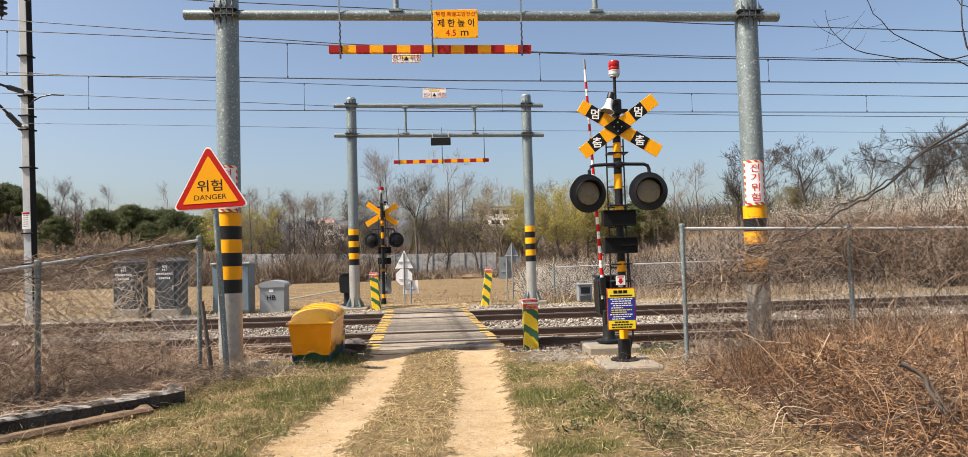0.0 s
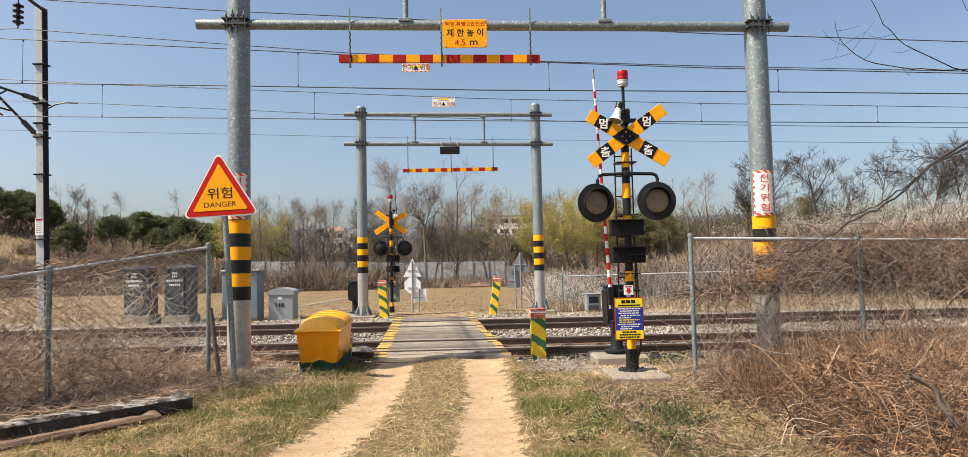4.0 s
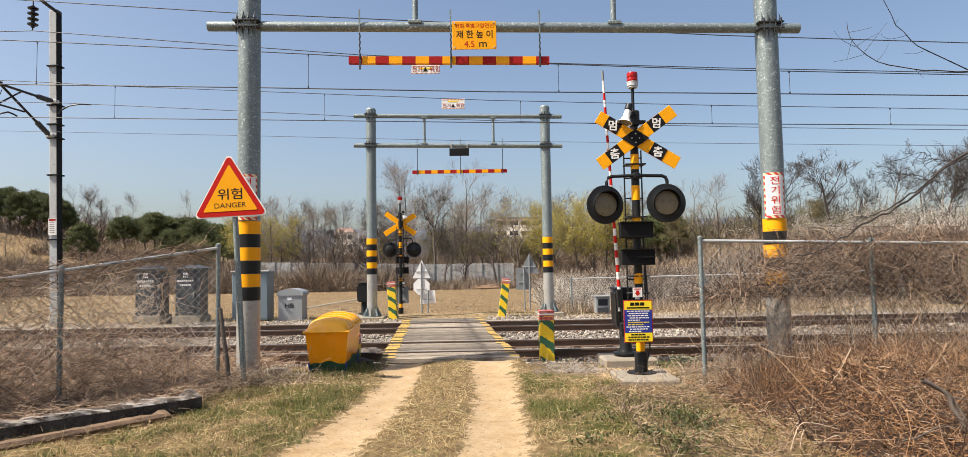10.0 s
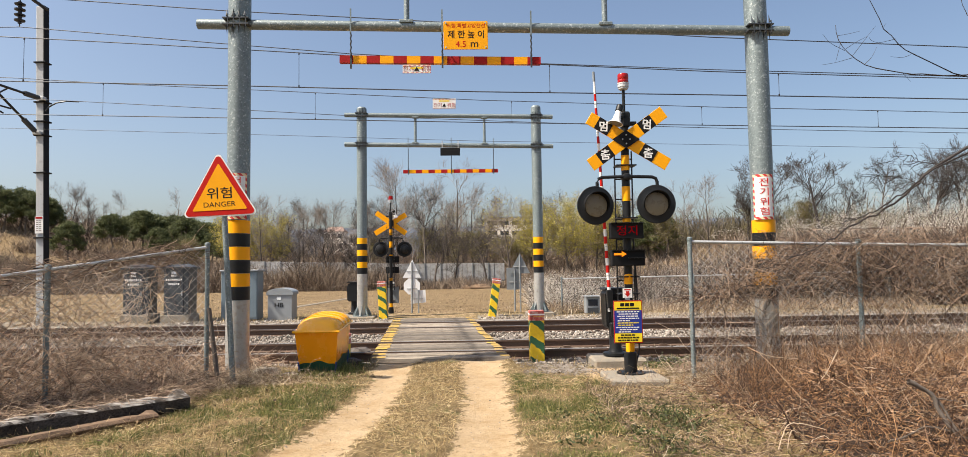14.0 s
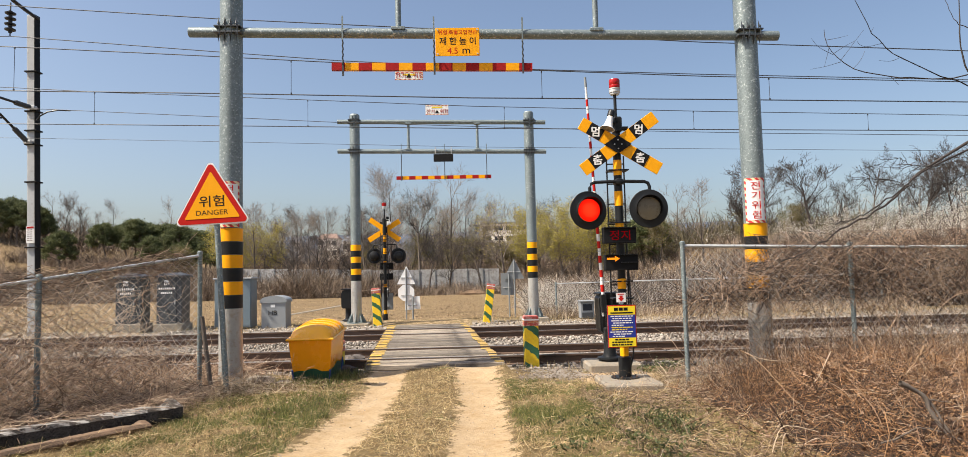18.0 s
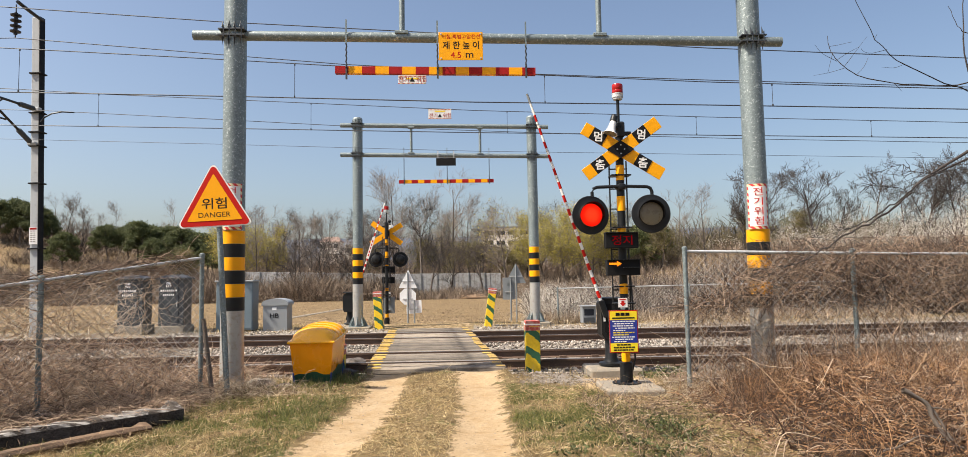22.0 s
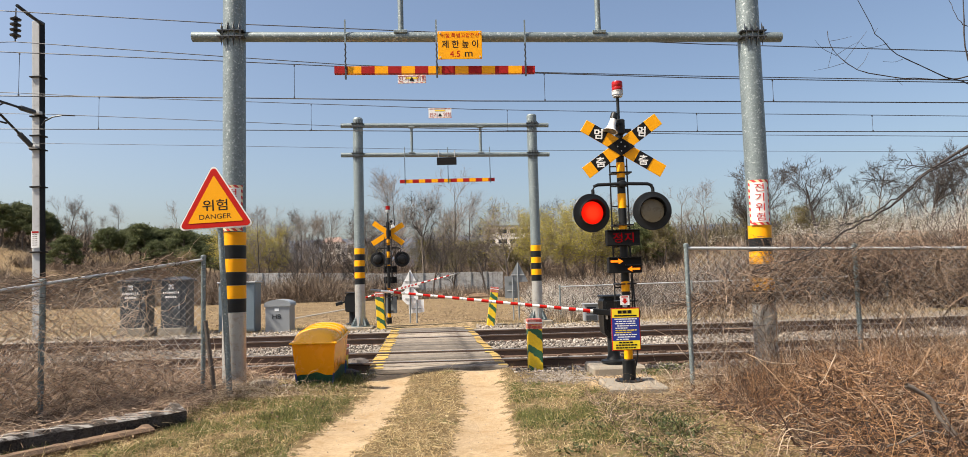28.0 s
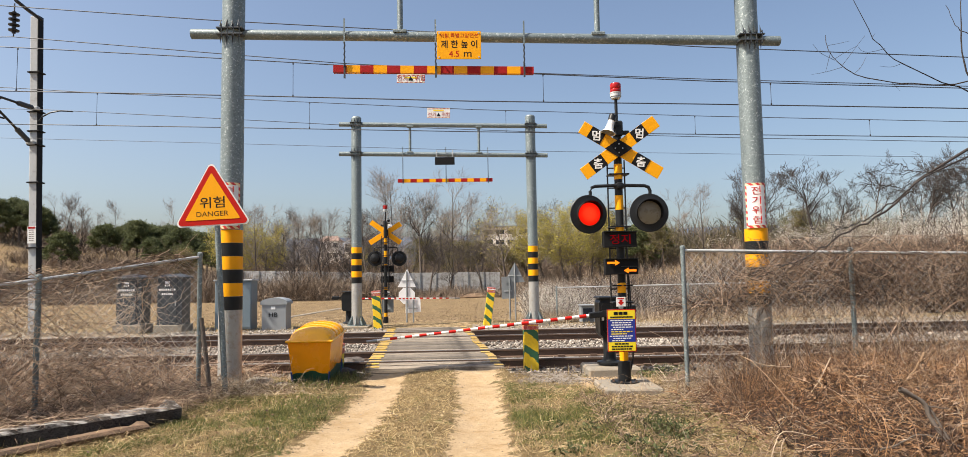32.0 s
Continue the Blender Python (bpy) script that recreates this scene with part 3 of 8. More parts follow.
def tubes(paths, radii, sides=3):
    """Many thin tapered strands at once: paths (N, n, 3), radii (N, n)."""
    N, n, _ = paths.shape
    t = np.gradient(paths, axis=1)
    t /= np.linalg.norm(t, axis=2, keepdims=True) + 1e-9
    ref = np.where(np.abs(t[..., 2:3]) < 0.8, np.array([0, 0, 1.0]), np.array([1.0, 0, 0]))
    u = np.cross(t, ref)
    u /= np.linalg.norm(u, axis=2, keepdims=True) + 1e-9
    w = np.cross(t, u)
    ang = 2 * np.pi * np.arange(sides) / sides
    v = paths[:, :, None] + radii[..., None, None] * (u[:, :, None] * np.cos(ang)[:, None] + w[:, :, None] * np.sin(ang)[:, None])
    base = (np.arange(N) * n * sides)[:, None, None]
    i, k = np.meshgrid(np.arange(n - 1), np.arange(sides), indexing="ij")
    k2 = (k + 1) % sides
    f = np.stack([i * sides + k, i * sides + k2, (i + 1) * sides + k2, (i + 1) * sides + k], -1).reshape(1, -1, 4)
    return v.reshape(-1, 3), (f + base).reshape(-1, 4)


def ribbons(paths, radii, g):
    """Far stems: a narrow strip each, turned at random about its length."""
    N, n, _ = paths.shape
    t = np.gradient(paths, axis=1)
    a = g.uniform(0, 2 * np.pi, N)
    u = np.cross(t, np.stack([np.cos(a), np.sin(a), 0.3 * np.ones(N)], 1)[:, None])
    u /= np.linalg.norm(u, axis=2, keepdims=True) + 1e-9
    w = u * radii[..., None] * 1.4
    v = np.stack([paths - w, paths + w], 2).reshape(-1, 3)
    i = np.arange(n - 1)
    f = np.stack([2 * i, 2 * i + 1, 2 * i + 3, 2 * i + 2], 1)[None] + (np.arange(N) * 2 * n)[:, None, None]
    return v, f.reshape(-1, 4)


def join_arrays(pieces):
    vs, fs, n = [], [], 0
    for v, f in pieces:
        vs.append(v)
        fs.append(f + n)
        n += len(v)
    return np.concatenate(vs), np.concatenate(fs)


def tangle(starts, dirs, length, n=7, wander=0.35, sag=0.0, r=0.003, taper=0.4, gen=None):
    """Curly strands from the given starts and directions."""
    g = gen or rng
    N = len(starts)
    L = np.asarray(length, dtype=float) * np.ones(N)
    d = dirs / (np.linalg.norm(dirs, axis=1, keepdims=True) + 1e-9)
    pts = [np.asarray(starts, dtype=float)]
    for i in range(1, n):
        d = d + g.normal(0, wander, (N, 3))
        d[:, 2] -= sag
        d /= np.linalg.norm(d, axis=1, keepdims=True)
        pts.append(pts[-1] + d * (L / (n - 1))[:, None])
    p = np.stack(pts, 1)
    rad = (np.asarray(r) * np.ones(N))[:, None] * np.linspace(1, taper, n)[None]
    return p, rad


def blades(pos, height, lean, width, gen=None):
    """Grass blades: a bent strip of two quads... kept as one quad with a narrow tip."""
    g = gen or rng
    N = len(pos)
    a = g.uniform(0, 2 * np.pi, N)
    side = np.stack([np.cos(a), np.sin(a), np.zeros(N)], 1) * (np.asarray(width) * np.ones(N))[:, None] / 2
    b = g.uniform(0, 2 * np.pi, N)
    hh = np.asarray(height) * np.ones(N) * g.uniform(0.5, 1.2, N)
    ln = np.asarray(lean) * np.ones(N) * g.uniform(0.2, 1.3, N)
    tip = pos + np.stack([np.cos(b) * ln * hh, np.sin(b) * ln * hh, hh * np.maximum(0.12, 1 - 0.45 * ln)], 1)
    v = np.stack([pos - side, pos + side, tip + side * 0.25, tip - side * 0.25], 1).reshape(-1, 3)
    f = np.arange(4 * N).reshape(-1, 4)
    return v, f


# ---- ground ----
def smooth(a, b, x):
    t = np.clip((x - a) / (b - a), 0, 1)
    return t * t * (3 - 2 * t)


def waves(x, y, k, seed=0.0):
    return (np.sin(x * k + 1.3 * seed + 0.9 * np.sin(y * k * 0.7 + seed)) + np.sin(y * k * 1.13 + 2.1 * seed + 0.8 * np.sin(x * k * 0.6))) * 0.5


RAIL_Z = 0.13
RAILS = (11.20, 12.70, 15.72, 17.22)


def rut_mask(x, y):
    """1 in the two wheel tracks of the lane."""
    cl = np.interp(y, [0, 4, 5.6, 6.7, 9, 11, 12], [-1.56, -1.48, -1.39, -1.21, -1.09, -1.24, -1.3])
    wl = np.interp(y, [4, 5.6, 6.7, 9, 11], [0.30, 0.28, 0.26, 0.22, 0.28])
    cr = np.interp(y, [0, 4, 5.5, 8, 11, 12], [0.03, 0.10, 0.13, 0.20, 0.17, 0.15])
    wr = np.interp(y, [4, 5.5, 8, 11], [0.30, 0.28, 0.24, 0.33])
    m = np.maximum(1 - smooth(0.35, 1.75, np.abs(x - cl) / wl), 1 - smooth(0.35, 1.75, np.abs(x - cr) / wr))
    return m * (1 - smooth(10.7, 11.0, y))


def deck_x(y):
    """The centre of the crossing deck, which runs a little askew."""
    return -0.47 - (y - 10.6) * 0.068


def ground_z(x, y):
    x, y = np.asarray(x, dtype=float), np.asarray(y, dtype=float)
    z = 0.025 * waves(x, y, 2.1) + 0.012 * waves(x, y, 6.3, 2.0)
    z = z * (1 - smooth(30, 60, y)) - 0.035 * rut_mask(x, y)
    lane = np.abs(x - deck_x(y)) < 1.15
    z = z + np.where(lane, 0.11 * smooth(9.5, 10.55, y) * (1 - smooth(18.3, 19.6, y)), 0)
    bed = smooth(10.3, 10.8, y) * (1 - smooth(18.2, 19.0, y))
    z = np.where(lane & (y > 10.5) & (y < 18.4), -0.16, z * (1 - bed) - 0.07 * bed)
    z = z - 0.42 * smooth(22.5, 25.0, y) * (1 - smooth(60, 90, y))
    z = z + (0.9 + 0.35 * waves(x, y, 0.21, 1.0)) * smooth(62, 80, y) * (1 - smooth(150, 400, y))
    z = z + 9.5 * smooth(28, 88, -x + (y - 120) * 0.15) * smooth(60, 118, y) * (1 - smooth(170, 380, y))
    z = z + 3.6 * smooth(12, 40, x) * smooth(34, 72, y) * (1 - smooth(200, 500, y))
    z = z + 0.25 * smooth(3.0, 5.0, x) * smooth(6.0, 8.5, y) * (1 - smooth(9.2, 10.2, y))
    return z


def axis(lo, hi, step, far_lo, far_hi, growth=1.16):
    mid_ = list(np.arange(lo, hi + 1e-6, step))
    s, left = step, [lo]
    while left[-1] > far_lo:
        s *= growth
        left.append(left[-1] - s)
    s, right = step, [hi]
    while right[-1] < far_hi:
        s *= growth
        right.append(right[-1] + s)
    return np.array(left[:0:-1] + mid_ + right[1:])


def build_ground():
    xs = axis(-8, 8, 0.09, -2500, 2500, 1.10)
    ys = axis(3.0, 20.5, 0.09, -150, 4000, 1.07)
    X, Y = np.meshgrid(xs, ys)
    Z = ground_z(X, Y)
    nx, ny = len(xs), len(ys)
    v = np.stack([X, Y, Z], -1).reshape(-1, 3)
    i, j = np.meshgrid(np.arange(nx - 1), np.arange(ny - 1))
    a = (j * nx + i).ravel()
    me = fast_mesh("ground", v, np.stack([a, a + 1, a + nx + 1, a + nx], 1), GROUND, True)
    x, y = v[:, 0], v[:, 1]
    dirt = np.maximum(rut_mask(x, y), 0.9 * smooth(1.4, 1.9, x) * (1 - smooth(2.5, 3.0, x)) * smooth(8.4, 8.9, y) * (1 - smooth(9.8, 10.3, y)))
    dirt = np.maximum(dirt, 0.45 * smooth(-3.2, -1.3, x) * (1 - smooth(-0.6, 0.2, x)) * (1 - smooth(4.6, 6.0, y)))
    dirt = np.maximum(dirt, (np.abs(x - deck_x(y)) < 1.4) * smooth(18.3, 19, y) * (1 - smooth(22, 40, y)) * 0.4)
    bed = smooth(10.2, 10.6, y) * (1 - smooth(18.8, 19.8, y))
    gravel = np.maximum(bed, 0.6 * smooth(0.7, 1.2, x) * (1 - smooth(1.6, 2.2, x)) * smooth(9.2, 9.8, y) * (y < 11))
    gravel = np.maximum(gravel, 0.5 * smooth(19.0, 19.6, y) * (1 - smooth(20.8, 22, y)) * (np.abs(x - deck_x(y)) > 1.4))
    field = smooth(22, 24, y)
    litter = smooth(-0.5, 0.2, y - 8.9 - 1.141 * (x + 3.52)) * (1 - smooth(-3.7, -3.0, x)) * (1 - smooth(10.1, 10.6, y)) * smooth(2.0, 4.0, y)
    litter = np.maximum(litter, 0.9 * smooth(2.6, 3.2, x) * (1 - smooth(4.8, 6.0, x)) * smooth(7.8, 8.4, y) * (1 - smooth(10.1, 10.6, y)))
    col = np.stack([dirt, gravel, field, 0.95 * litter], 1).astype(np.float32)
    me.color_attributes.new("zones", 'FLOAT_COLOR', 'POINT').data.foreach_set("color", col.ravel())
    tagged(new("ground", me), "sandy ground with dry grass, ruts and a fallow field", "ground", kind="structure")


build_ground()


# ---- far hills ----
def far_hills(seed, dist, low, high, x0, x1, mat, label):
    g = np.random.default_rng(seed)
    n = 80
    x = np.linspace(x0, x1, n)
    z = low + (high - low) * (0.5 + 0.5 * np.sin(np.linspace(0, 9, n) + seed)) * (0.6 + 0.4 * np.sin(np.linspace(0, 23, n) * 1.3 + seed))
    z = z + g.normal(0, (high - low) * 0.04, n)
    v = np.concatenate([np.stack([x, np.full(n, dist), np.full(n, -5.0)], 1), np.stack([x, np.full(n, dist + 120), z], 1), np.stack([x, np.full(n, dist + 500), np.full(n, -5.0)], 1)])
    a = np.arange(n - 1)
    f = np.concatenate([np.stack([a, a + 1, a + n + 1, a + n], 1), np.stack([a + n, a + n + 1, a + 2 * n + 1, a + 2 * n], 1)])
    tagged(new("hill_ridge", fast_mesh("hill_ridge", v, f, mat, True)), label, "hills", kind="structure")


far_hills(1, 1900, 126, 150, -2600, 2600, HILL_FAR, "wooded ridge on the horizon with blue haze painted into its colour")


# ---- tracks ----
def rail_profile(y, z):
    pts = [(-0.07, 0), (0.07, 0), (0.07, 0.012), (0.012, 0.028), (0.012, 0.115), (0.036, 0.128), (0.036, 0.155), (-0.036, 0.155), (-0.036, 0.128), (-0.012, 0.115), (-0.012, 0.028), (-0.07, 0.012)]
    return [(y + a, z - 0.155 + b) for a, b in pts]


def build_track(y1, y2, n_sleepers):
    tr = thing("railway_track", (0, (y1 + y2) / 2, 0), "rusty steel railway track on weathered sleepers in pale ballast", "railway track", "railway tracks")
    for y in (y1, y2):
        s, prof = Shape(), rail_profile(y, RAIL_Z)
        n = len(prof)
        xs_ = (-70, 70)
        s.add([(x, a, b) for x in xs_ for a, b in prof], [(i, (i + 1) % n, n + (i + 1) % n, n + i) for i in range(n)])
        rail = part("rail", s, RAIL_SIDE, tr, smooth=False)
        part("rail_head", Shape().box((0, y, RAIL_Z + 0.0005), (140, 0.05, 0.005)), RAIL_TOP, rail, "worn bright running surface", smooth=False)
    me = mesh_of("sleeper", Shape().box((0, 0, 0), (0.24, 2.5, 0.16), b=0.012), SLEEPER, smooth=False)
    for i in range(n_sleepers):
        x = (i - n_sleepers / 2) * 0.62
        if abs(x - deck_x((y1 + y2) / 2)) < 1.4:
            continue
        ob = part("sleeper", me, SLEEPER, tr, local=True)
        ob.location = (x + random.uniform(-0.04, 0.04), random.uniform(-0.04, 0.04), RAIL_Z - 0.155 - 0.078)
        ob.rotation_euler.z = random.uniform(-0.03, 0.03)
    pl = Shape()
    for i in range(n_sleepers):
        x = (i - n_sleepers / 2) * 0.62
        for y in (y1, y2):
            for dy in (-0.1, 0.1):
                pl.box((x, y + dy, RAIL_Z - 0.135), (0.13, 0.09, 0.04))
    tagged(part("rail_fastening", pl, RAIL_SIDE, tr, smooth=False), kind="stuff")


build_track(RAILS[0], RAILS[1], 60)
build_track(RAILS[2], RAILS[3], 60)


def build_ballast():
    g = np.random.default_rng(3)
    n = 25000
    x = g.uniform(-13, 13, n)
    y = 10.55 + 8.3 * g.random(n)
    keep = (np.abs(x - deck_x(y)) > 1.28)
    for r in RAILS:
        keep &= np.abs(y - r) > 0.06
    x, y = x[keep], y[keep]
    between = (np.abs(y - 11.95) < 0.7) | (np.abs(y - 16.47) < 0.7)
    z = np.where(between, -0.06, np.where((y > 13.0) & (y < 15.4), 0.0, -0.035)) + g.uniform(-0.02, 0.03, len(x))
    m = 1700
    x2, y2 = g.uniform(0.75, 2.7, m), 10.75 - 1.5 * g.random(m) ** 1.6
    x3, y3 = g.uniform(-9, 9, m), g.uniform(18.6, 20.2, m)
    k3 = np.abs(x3 - deck_x(y3)) > 1.3
    x4, y4 = g.uniform(-2.1, 2.6, 1000), g.uniform(4.4, 10.4, 1000)
    x = np.concatenate([x, x2, x3[k3], x4])
    y = np.concatenate([y, y2, y3[k3], y4])
    z = np.concatenate([z, ground_z(x2, y2) + 0.012, ground_z(x3[k3], y3[k3]) + 0.015, ground_z(x4, y4) + 0.002])
    N = len(x)
    size = g.uniform(0.014, 0.035, N)
    size[(y < 10.5)] *= 0.40
    size[-1000:] = 0.003 + 0.009 * g.random(1000) ** 3
    ph = (1 + 5 ** 0.5) / 2
    ico = np.array([(-1, ph, 0), (1, ph, 0), (-1, -ph, 0), (1, -ph, 0), (0, -1, ph), (0, 1, ph), (0, -1, -ph), (0, 1, -ph), (ph, 0, -1), (ph, 0, 1), (-ph, 0, -1), (-ph, 0, 1)]) / 1.9
    tri = np.array([(0, 11, 5), (0, 5, 1), (0, 1, 7), (0, 7, 10), (0, 10, 11), (1, 5, 9), (5, 11, 4), (11, 10, 2), (10, 7, 6), (7, 1, 8), (3, 9, 4), (3, 4, 2), (3, 2, 6), (3, 6, 8), (3, 8, 9), (4, 9, 5), (2, 4, 11), (6, 2, 10), (8, 6, 7), (9, 8, 1)])
    v = ico[None] * (size[:, None] * g.uniform(0.6, 1.25, (N, 3)))[:, None] * g.uniform(0.6, 1.25, (N, 12, 1))
    a = g.uniform(0, 6.28, N)
    c, s = np.cos(a)[:, None], np.sin(a)[:, None]
    v = np.stack([v[..., 0] * c - v[..., 1] * s, v[..., 0] * s + v[..., 1] * c, v[..., 2]], -1) + np.stack([x, y, z], 1)[:, None]
    near = y < 10.5
    f = (tri[None] + (np.arange(near.sum()) * 12)[:, None, None]).reshape(-1, 3)
    tagged(new("gravel", fast_mesh("gravel", v[near].reshape(-1, 3), f, GRAVEL)), "small brownish gravel and grit beside the lane", "gravel", kind="stuff")
    v = v[~near]
    f = (tri[None] + (np.arange(len(v)) * 12)[:, None, None]).reshape(-1, 3)
    tagged(new("ballast", fast_mesh("ballast", v.reshape(-1, 3), f, STONE)), "pale grey crushed stone ballast between the rails", "ballast", kind="stuff")


build_ballast()


# ---- crossing deck ----
def build_deck():
    dk = thing("crossing_deck", (-0.7, 14.4, 0), "weathered timber plank deck with worn yellow edge marks", "crossing deck")
    y, i = 10.52, 0
    while y < 18.35:
        w = 0.26
        gap = [r for r in RAILS if y - 0.05 < r < y + w + 0.05]
        if gap:
            r = gap[0]
            if r - 0.075 - y > 0.07:
                w = r - 0.075 - y
            else:
                y = r + 0.085
                continue
        x0, x1 = deck_x(y) - 1.12 - random.uniform(0, 0.03), deck_x(y) + 1.08 + random.uniform(0, 0.04)
        zt = RAIL_Z - 0.008 + random.uniform(-0.012, 0.010)
        c = ((x0 + x1) / 2, y + w / 2, zt - 0.05)
        me = mesh_of("plank", Shape().box(c, (x1 - x0, w - 0.06, 0.10), b=0.02), DECK, (c[0], c[1], 0), False)
        pk = part("plank", me, DECK, dk, local=True)
        pk.location = (c[0] + 0.7, c[1] - 14.4, 0)
        pk.rotation_euler.z = random.uniform(-0.006, 0.006)
        for xa, xb in ((x0 + 0.02, x0 + random.uniform(0.22, 0.27)), (x1 - random.uniform(0.15, 0.19), x1 - 0.02)):
            ms = Shape().box((xa / 2 + xb / 2 - c[0], 0, zt + 0.002), (xb - xa, w - 0.075, 0.005))
            part("yellow_marking", ms, YELLOW_PAINT, pk, local=True, smooth=False)
        y += w
        i += 1


build_deck()


# ---- height-limit gantries ----
def clamp(s, x, y, z, r):
    """Bolted collar where a beam meets a post."""
    s.box((x, y - r * 0.6, z + 0.045), (2 * r + 0.06, 0.20, 0.022), b=0.004)
    s.box((x, y - r * 0.6, z - 0.045), (2 * r + 0.06, 0.20, 0.022), b=0.004)
    for k in range(4):
        xx = x - r * 0.8 + k * r * 1.6 / 3
        s.add([(xx - 0.006, y - r - 0.002, z + 0.068), (xx + 0.006, y - r - 0.002, z + 0.068), (xx + 0.006, y - r - 0.05, z + 0.068), (xx - 0.006, y - r - 0.05, z + 0.068), (xx, y - r + 0.005, z + 0.19), (xx, y - r + 0.01, z + 0.19)],
              [(0, 1, 2, 3), (0, 4, 3), (1, 2, 5), (2, 3, 4, 5), (0, 1, 5, 4)])
        s.add([(xx - 0.006, y - r - 0.002, z - 0.068), (xx + 0.006, y - r - 0.002, z - 0.068), (xx + 0.006, y - r - 0.05, z - 0.068), (xx - 0.006, y - r - 0.05, z - 0.068), (xx, y - r + 0.005, z - 0.19), (xx, y - r + 0.01, z - 0.19)],
              [(0, 1, 2, 3), (0, 4, 3), (1, 2, 5), (2, 3, 4, 5), (0, 1, 5, 4)])
        s.rod((xx + 0.02, y - r - 0.03, z - 0.1), (xx + 0.02, y - r - 0.03, z + 0.1), 0.008, n=6)


def gantry(x_l, x_r, y, base_l, base_r, z_lo, z_hi, over, struts, bands_top, bar_x, bar_z, label, group, dz=0.0, bar_rise=0.0, over_r=None):
    gt = thing("height_gantry", ((x_l + x_r) / 2, y, 0), label, "height gantry", group)
    r = 0.160
    for x, zb, bt in ((x_l, base_l, bands_top[0]), (x_r, base_r, bands_top[1])):
        ps = Shape().rod((x, y, zb - 0.1), (x, y, z_hi + 0.26), r, n=28)
        ps.lathe([(r, z_hi + 0.26), (r * 0.8, z_hi + 0.31), (0.02, z_hi + 0.33)], Matrix.Translation((x, y, 0)), 28)
        post = part("post", ps, STEEL, gt)
        hb = 0.19
        for k in range(6):
            b = Shape().rod((x, y, bt - hb * (k + 1) + 0.002), (x, y, bt - hb * k - 0.002), r + 0.004, n=28)
            part("band", b, YELLOW_SIGN if k % 2 == 0 else BLACK, post, "orange-yellow reflective band" if k % 2 == 0 else "black band")
        foot = Shape().rod((x, y, zb - 0.05), (x, y, bt - hb * 6 - 0.004), r + 0.003, n=28)
        part("post_foot", foot, BARE_STEEL, post, "pale bare steel foot below the bands")
        ribs = []
        fl = Shape().lathe([(0.30, zb), (0.30, zb + 0.03), (0.2, zb + 0.035)], Matrix.Translation((x, y, 0)), 24)
        for k in range(8):
            a = 2 * math.pi * k / 8
            m = Matrix.Translation((x, y, zb)) @ Matrix.Rotation(a, 4, 'Z')
            ribs.append(Shape().add([(r - 0.01, -0.008, 0.03), (0.29, -0.008, 0.03), (0.29, -0.008, 0.07), (r - 0.01, -0.008, 0.34), (r - 0.01, 0.008, 0.03), (0.29, 0.008, 0.03), (0.29, 0.008, 0.07), (r - 0.01, 0.008, 0.34)],
                   [(0, 1, 2, 3), (4, 7, 6, 5), (1, 5, 6, 2), (2, 6, 7, 3)], m))
        plate = part("base_flange", fl, STEEL, gt, "ribbed base plate")
        for rb in ribs:
            part("rib", rb, STEEL, plate, smooth=False)
        if zb > 0.03:
            part("footing", Shape().box((x, y, zb - 0.1), (0.85, 0.85, 0.2), b=0.02), CONCRETE, gt, "cast concrete footing", smooth=False)
        for zc in (z_lo, z_hi):
            cl = Shape()
            clamp(cl, x, y, zc + dz * x, r)
            part("clamp", cl, DARK_CAB, gt, "bolted steel collar", smooth=False)
    x0, x1 = x_l - over, x_r + (over if over_r is None else over_r)
    for z in (z_lo, z_hi):
        b = Shape().rod((x0, y - 0.02, z + dz * x0), (x1, y - 0.02, z + dz * x1), 0.073, n=20)
        part("beam", b, STEEL, gt)
    for sx in struts:
        b = Shape().rod((sx, y - 0.02, z_lo + dz * sx), (sx, y - 0.02, z_hi + dz * sx), 0.042, n=14)
        for z in (z_lo, z_hi):
            b.box((sx, y - 0.02, z + dz * sx + (0.06 if z == z_lo else -0.06)), (0.20, 0.17, 0.05), b=0.008)
        part("strut", b, STEEL, gt)
    # striped bar on chains
    n = 15
    w = (bar_x[1] - bar_x[0]) / n
    mid_x = (bar_x[0] + bar_x[1]) / 2
    tilt = Matrix.Translation((mid_x, 0, bar_z + bar_rise / 2)) @ Matrix.Rotation(math.atan2(bar_rise, bar_x[1] - bar_x[0]), 4, 'Y') @ Matrix.Translation((-mid_x, 0, -bar_z))
    bar = part("limit_bar", Shape().box((mid_x, y - 0.02, bar_z), (bar_x[1] - bar_x[0] - 0.01, 0.075, 0.10), tilt), RED_BAR, gt, "red and yellow striped bar")
    for k in range(n):
        sg = Shape().box((bar_x[0] + w * (k + 0.5), y - 0.02, bar_z), (w, 0.08, 0.107), tilt)
        part("stripe", sg, RED_BAR if k % 2 == 0 else YELLOW_SIGN, bar, smooth=False)
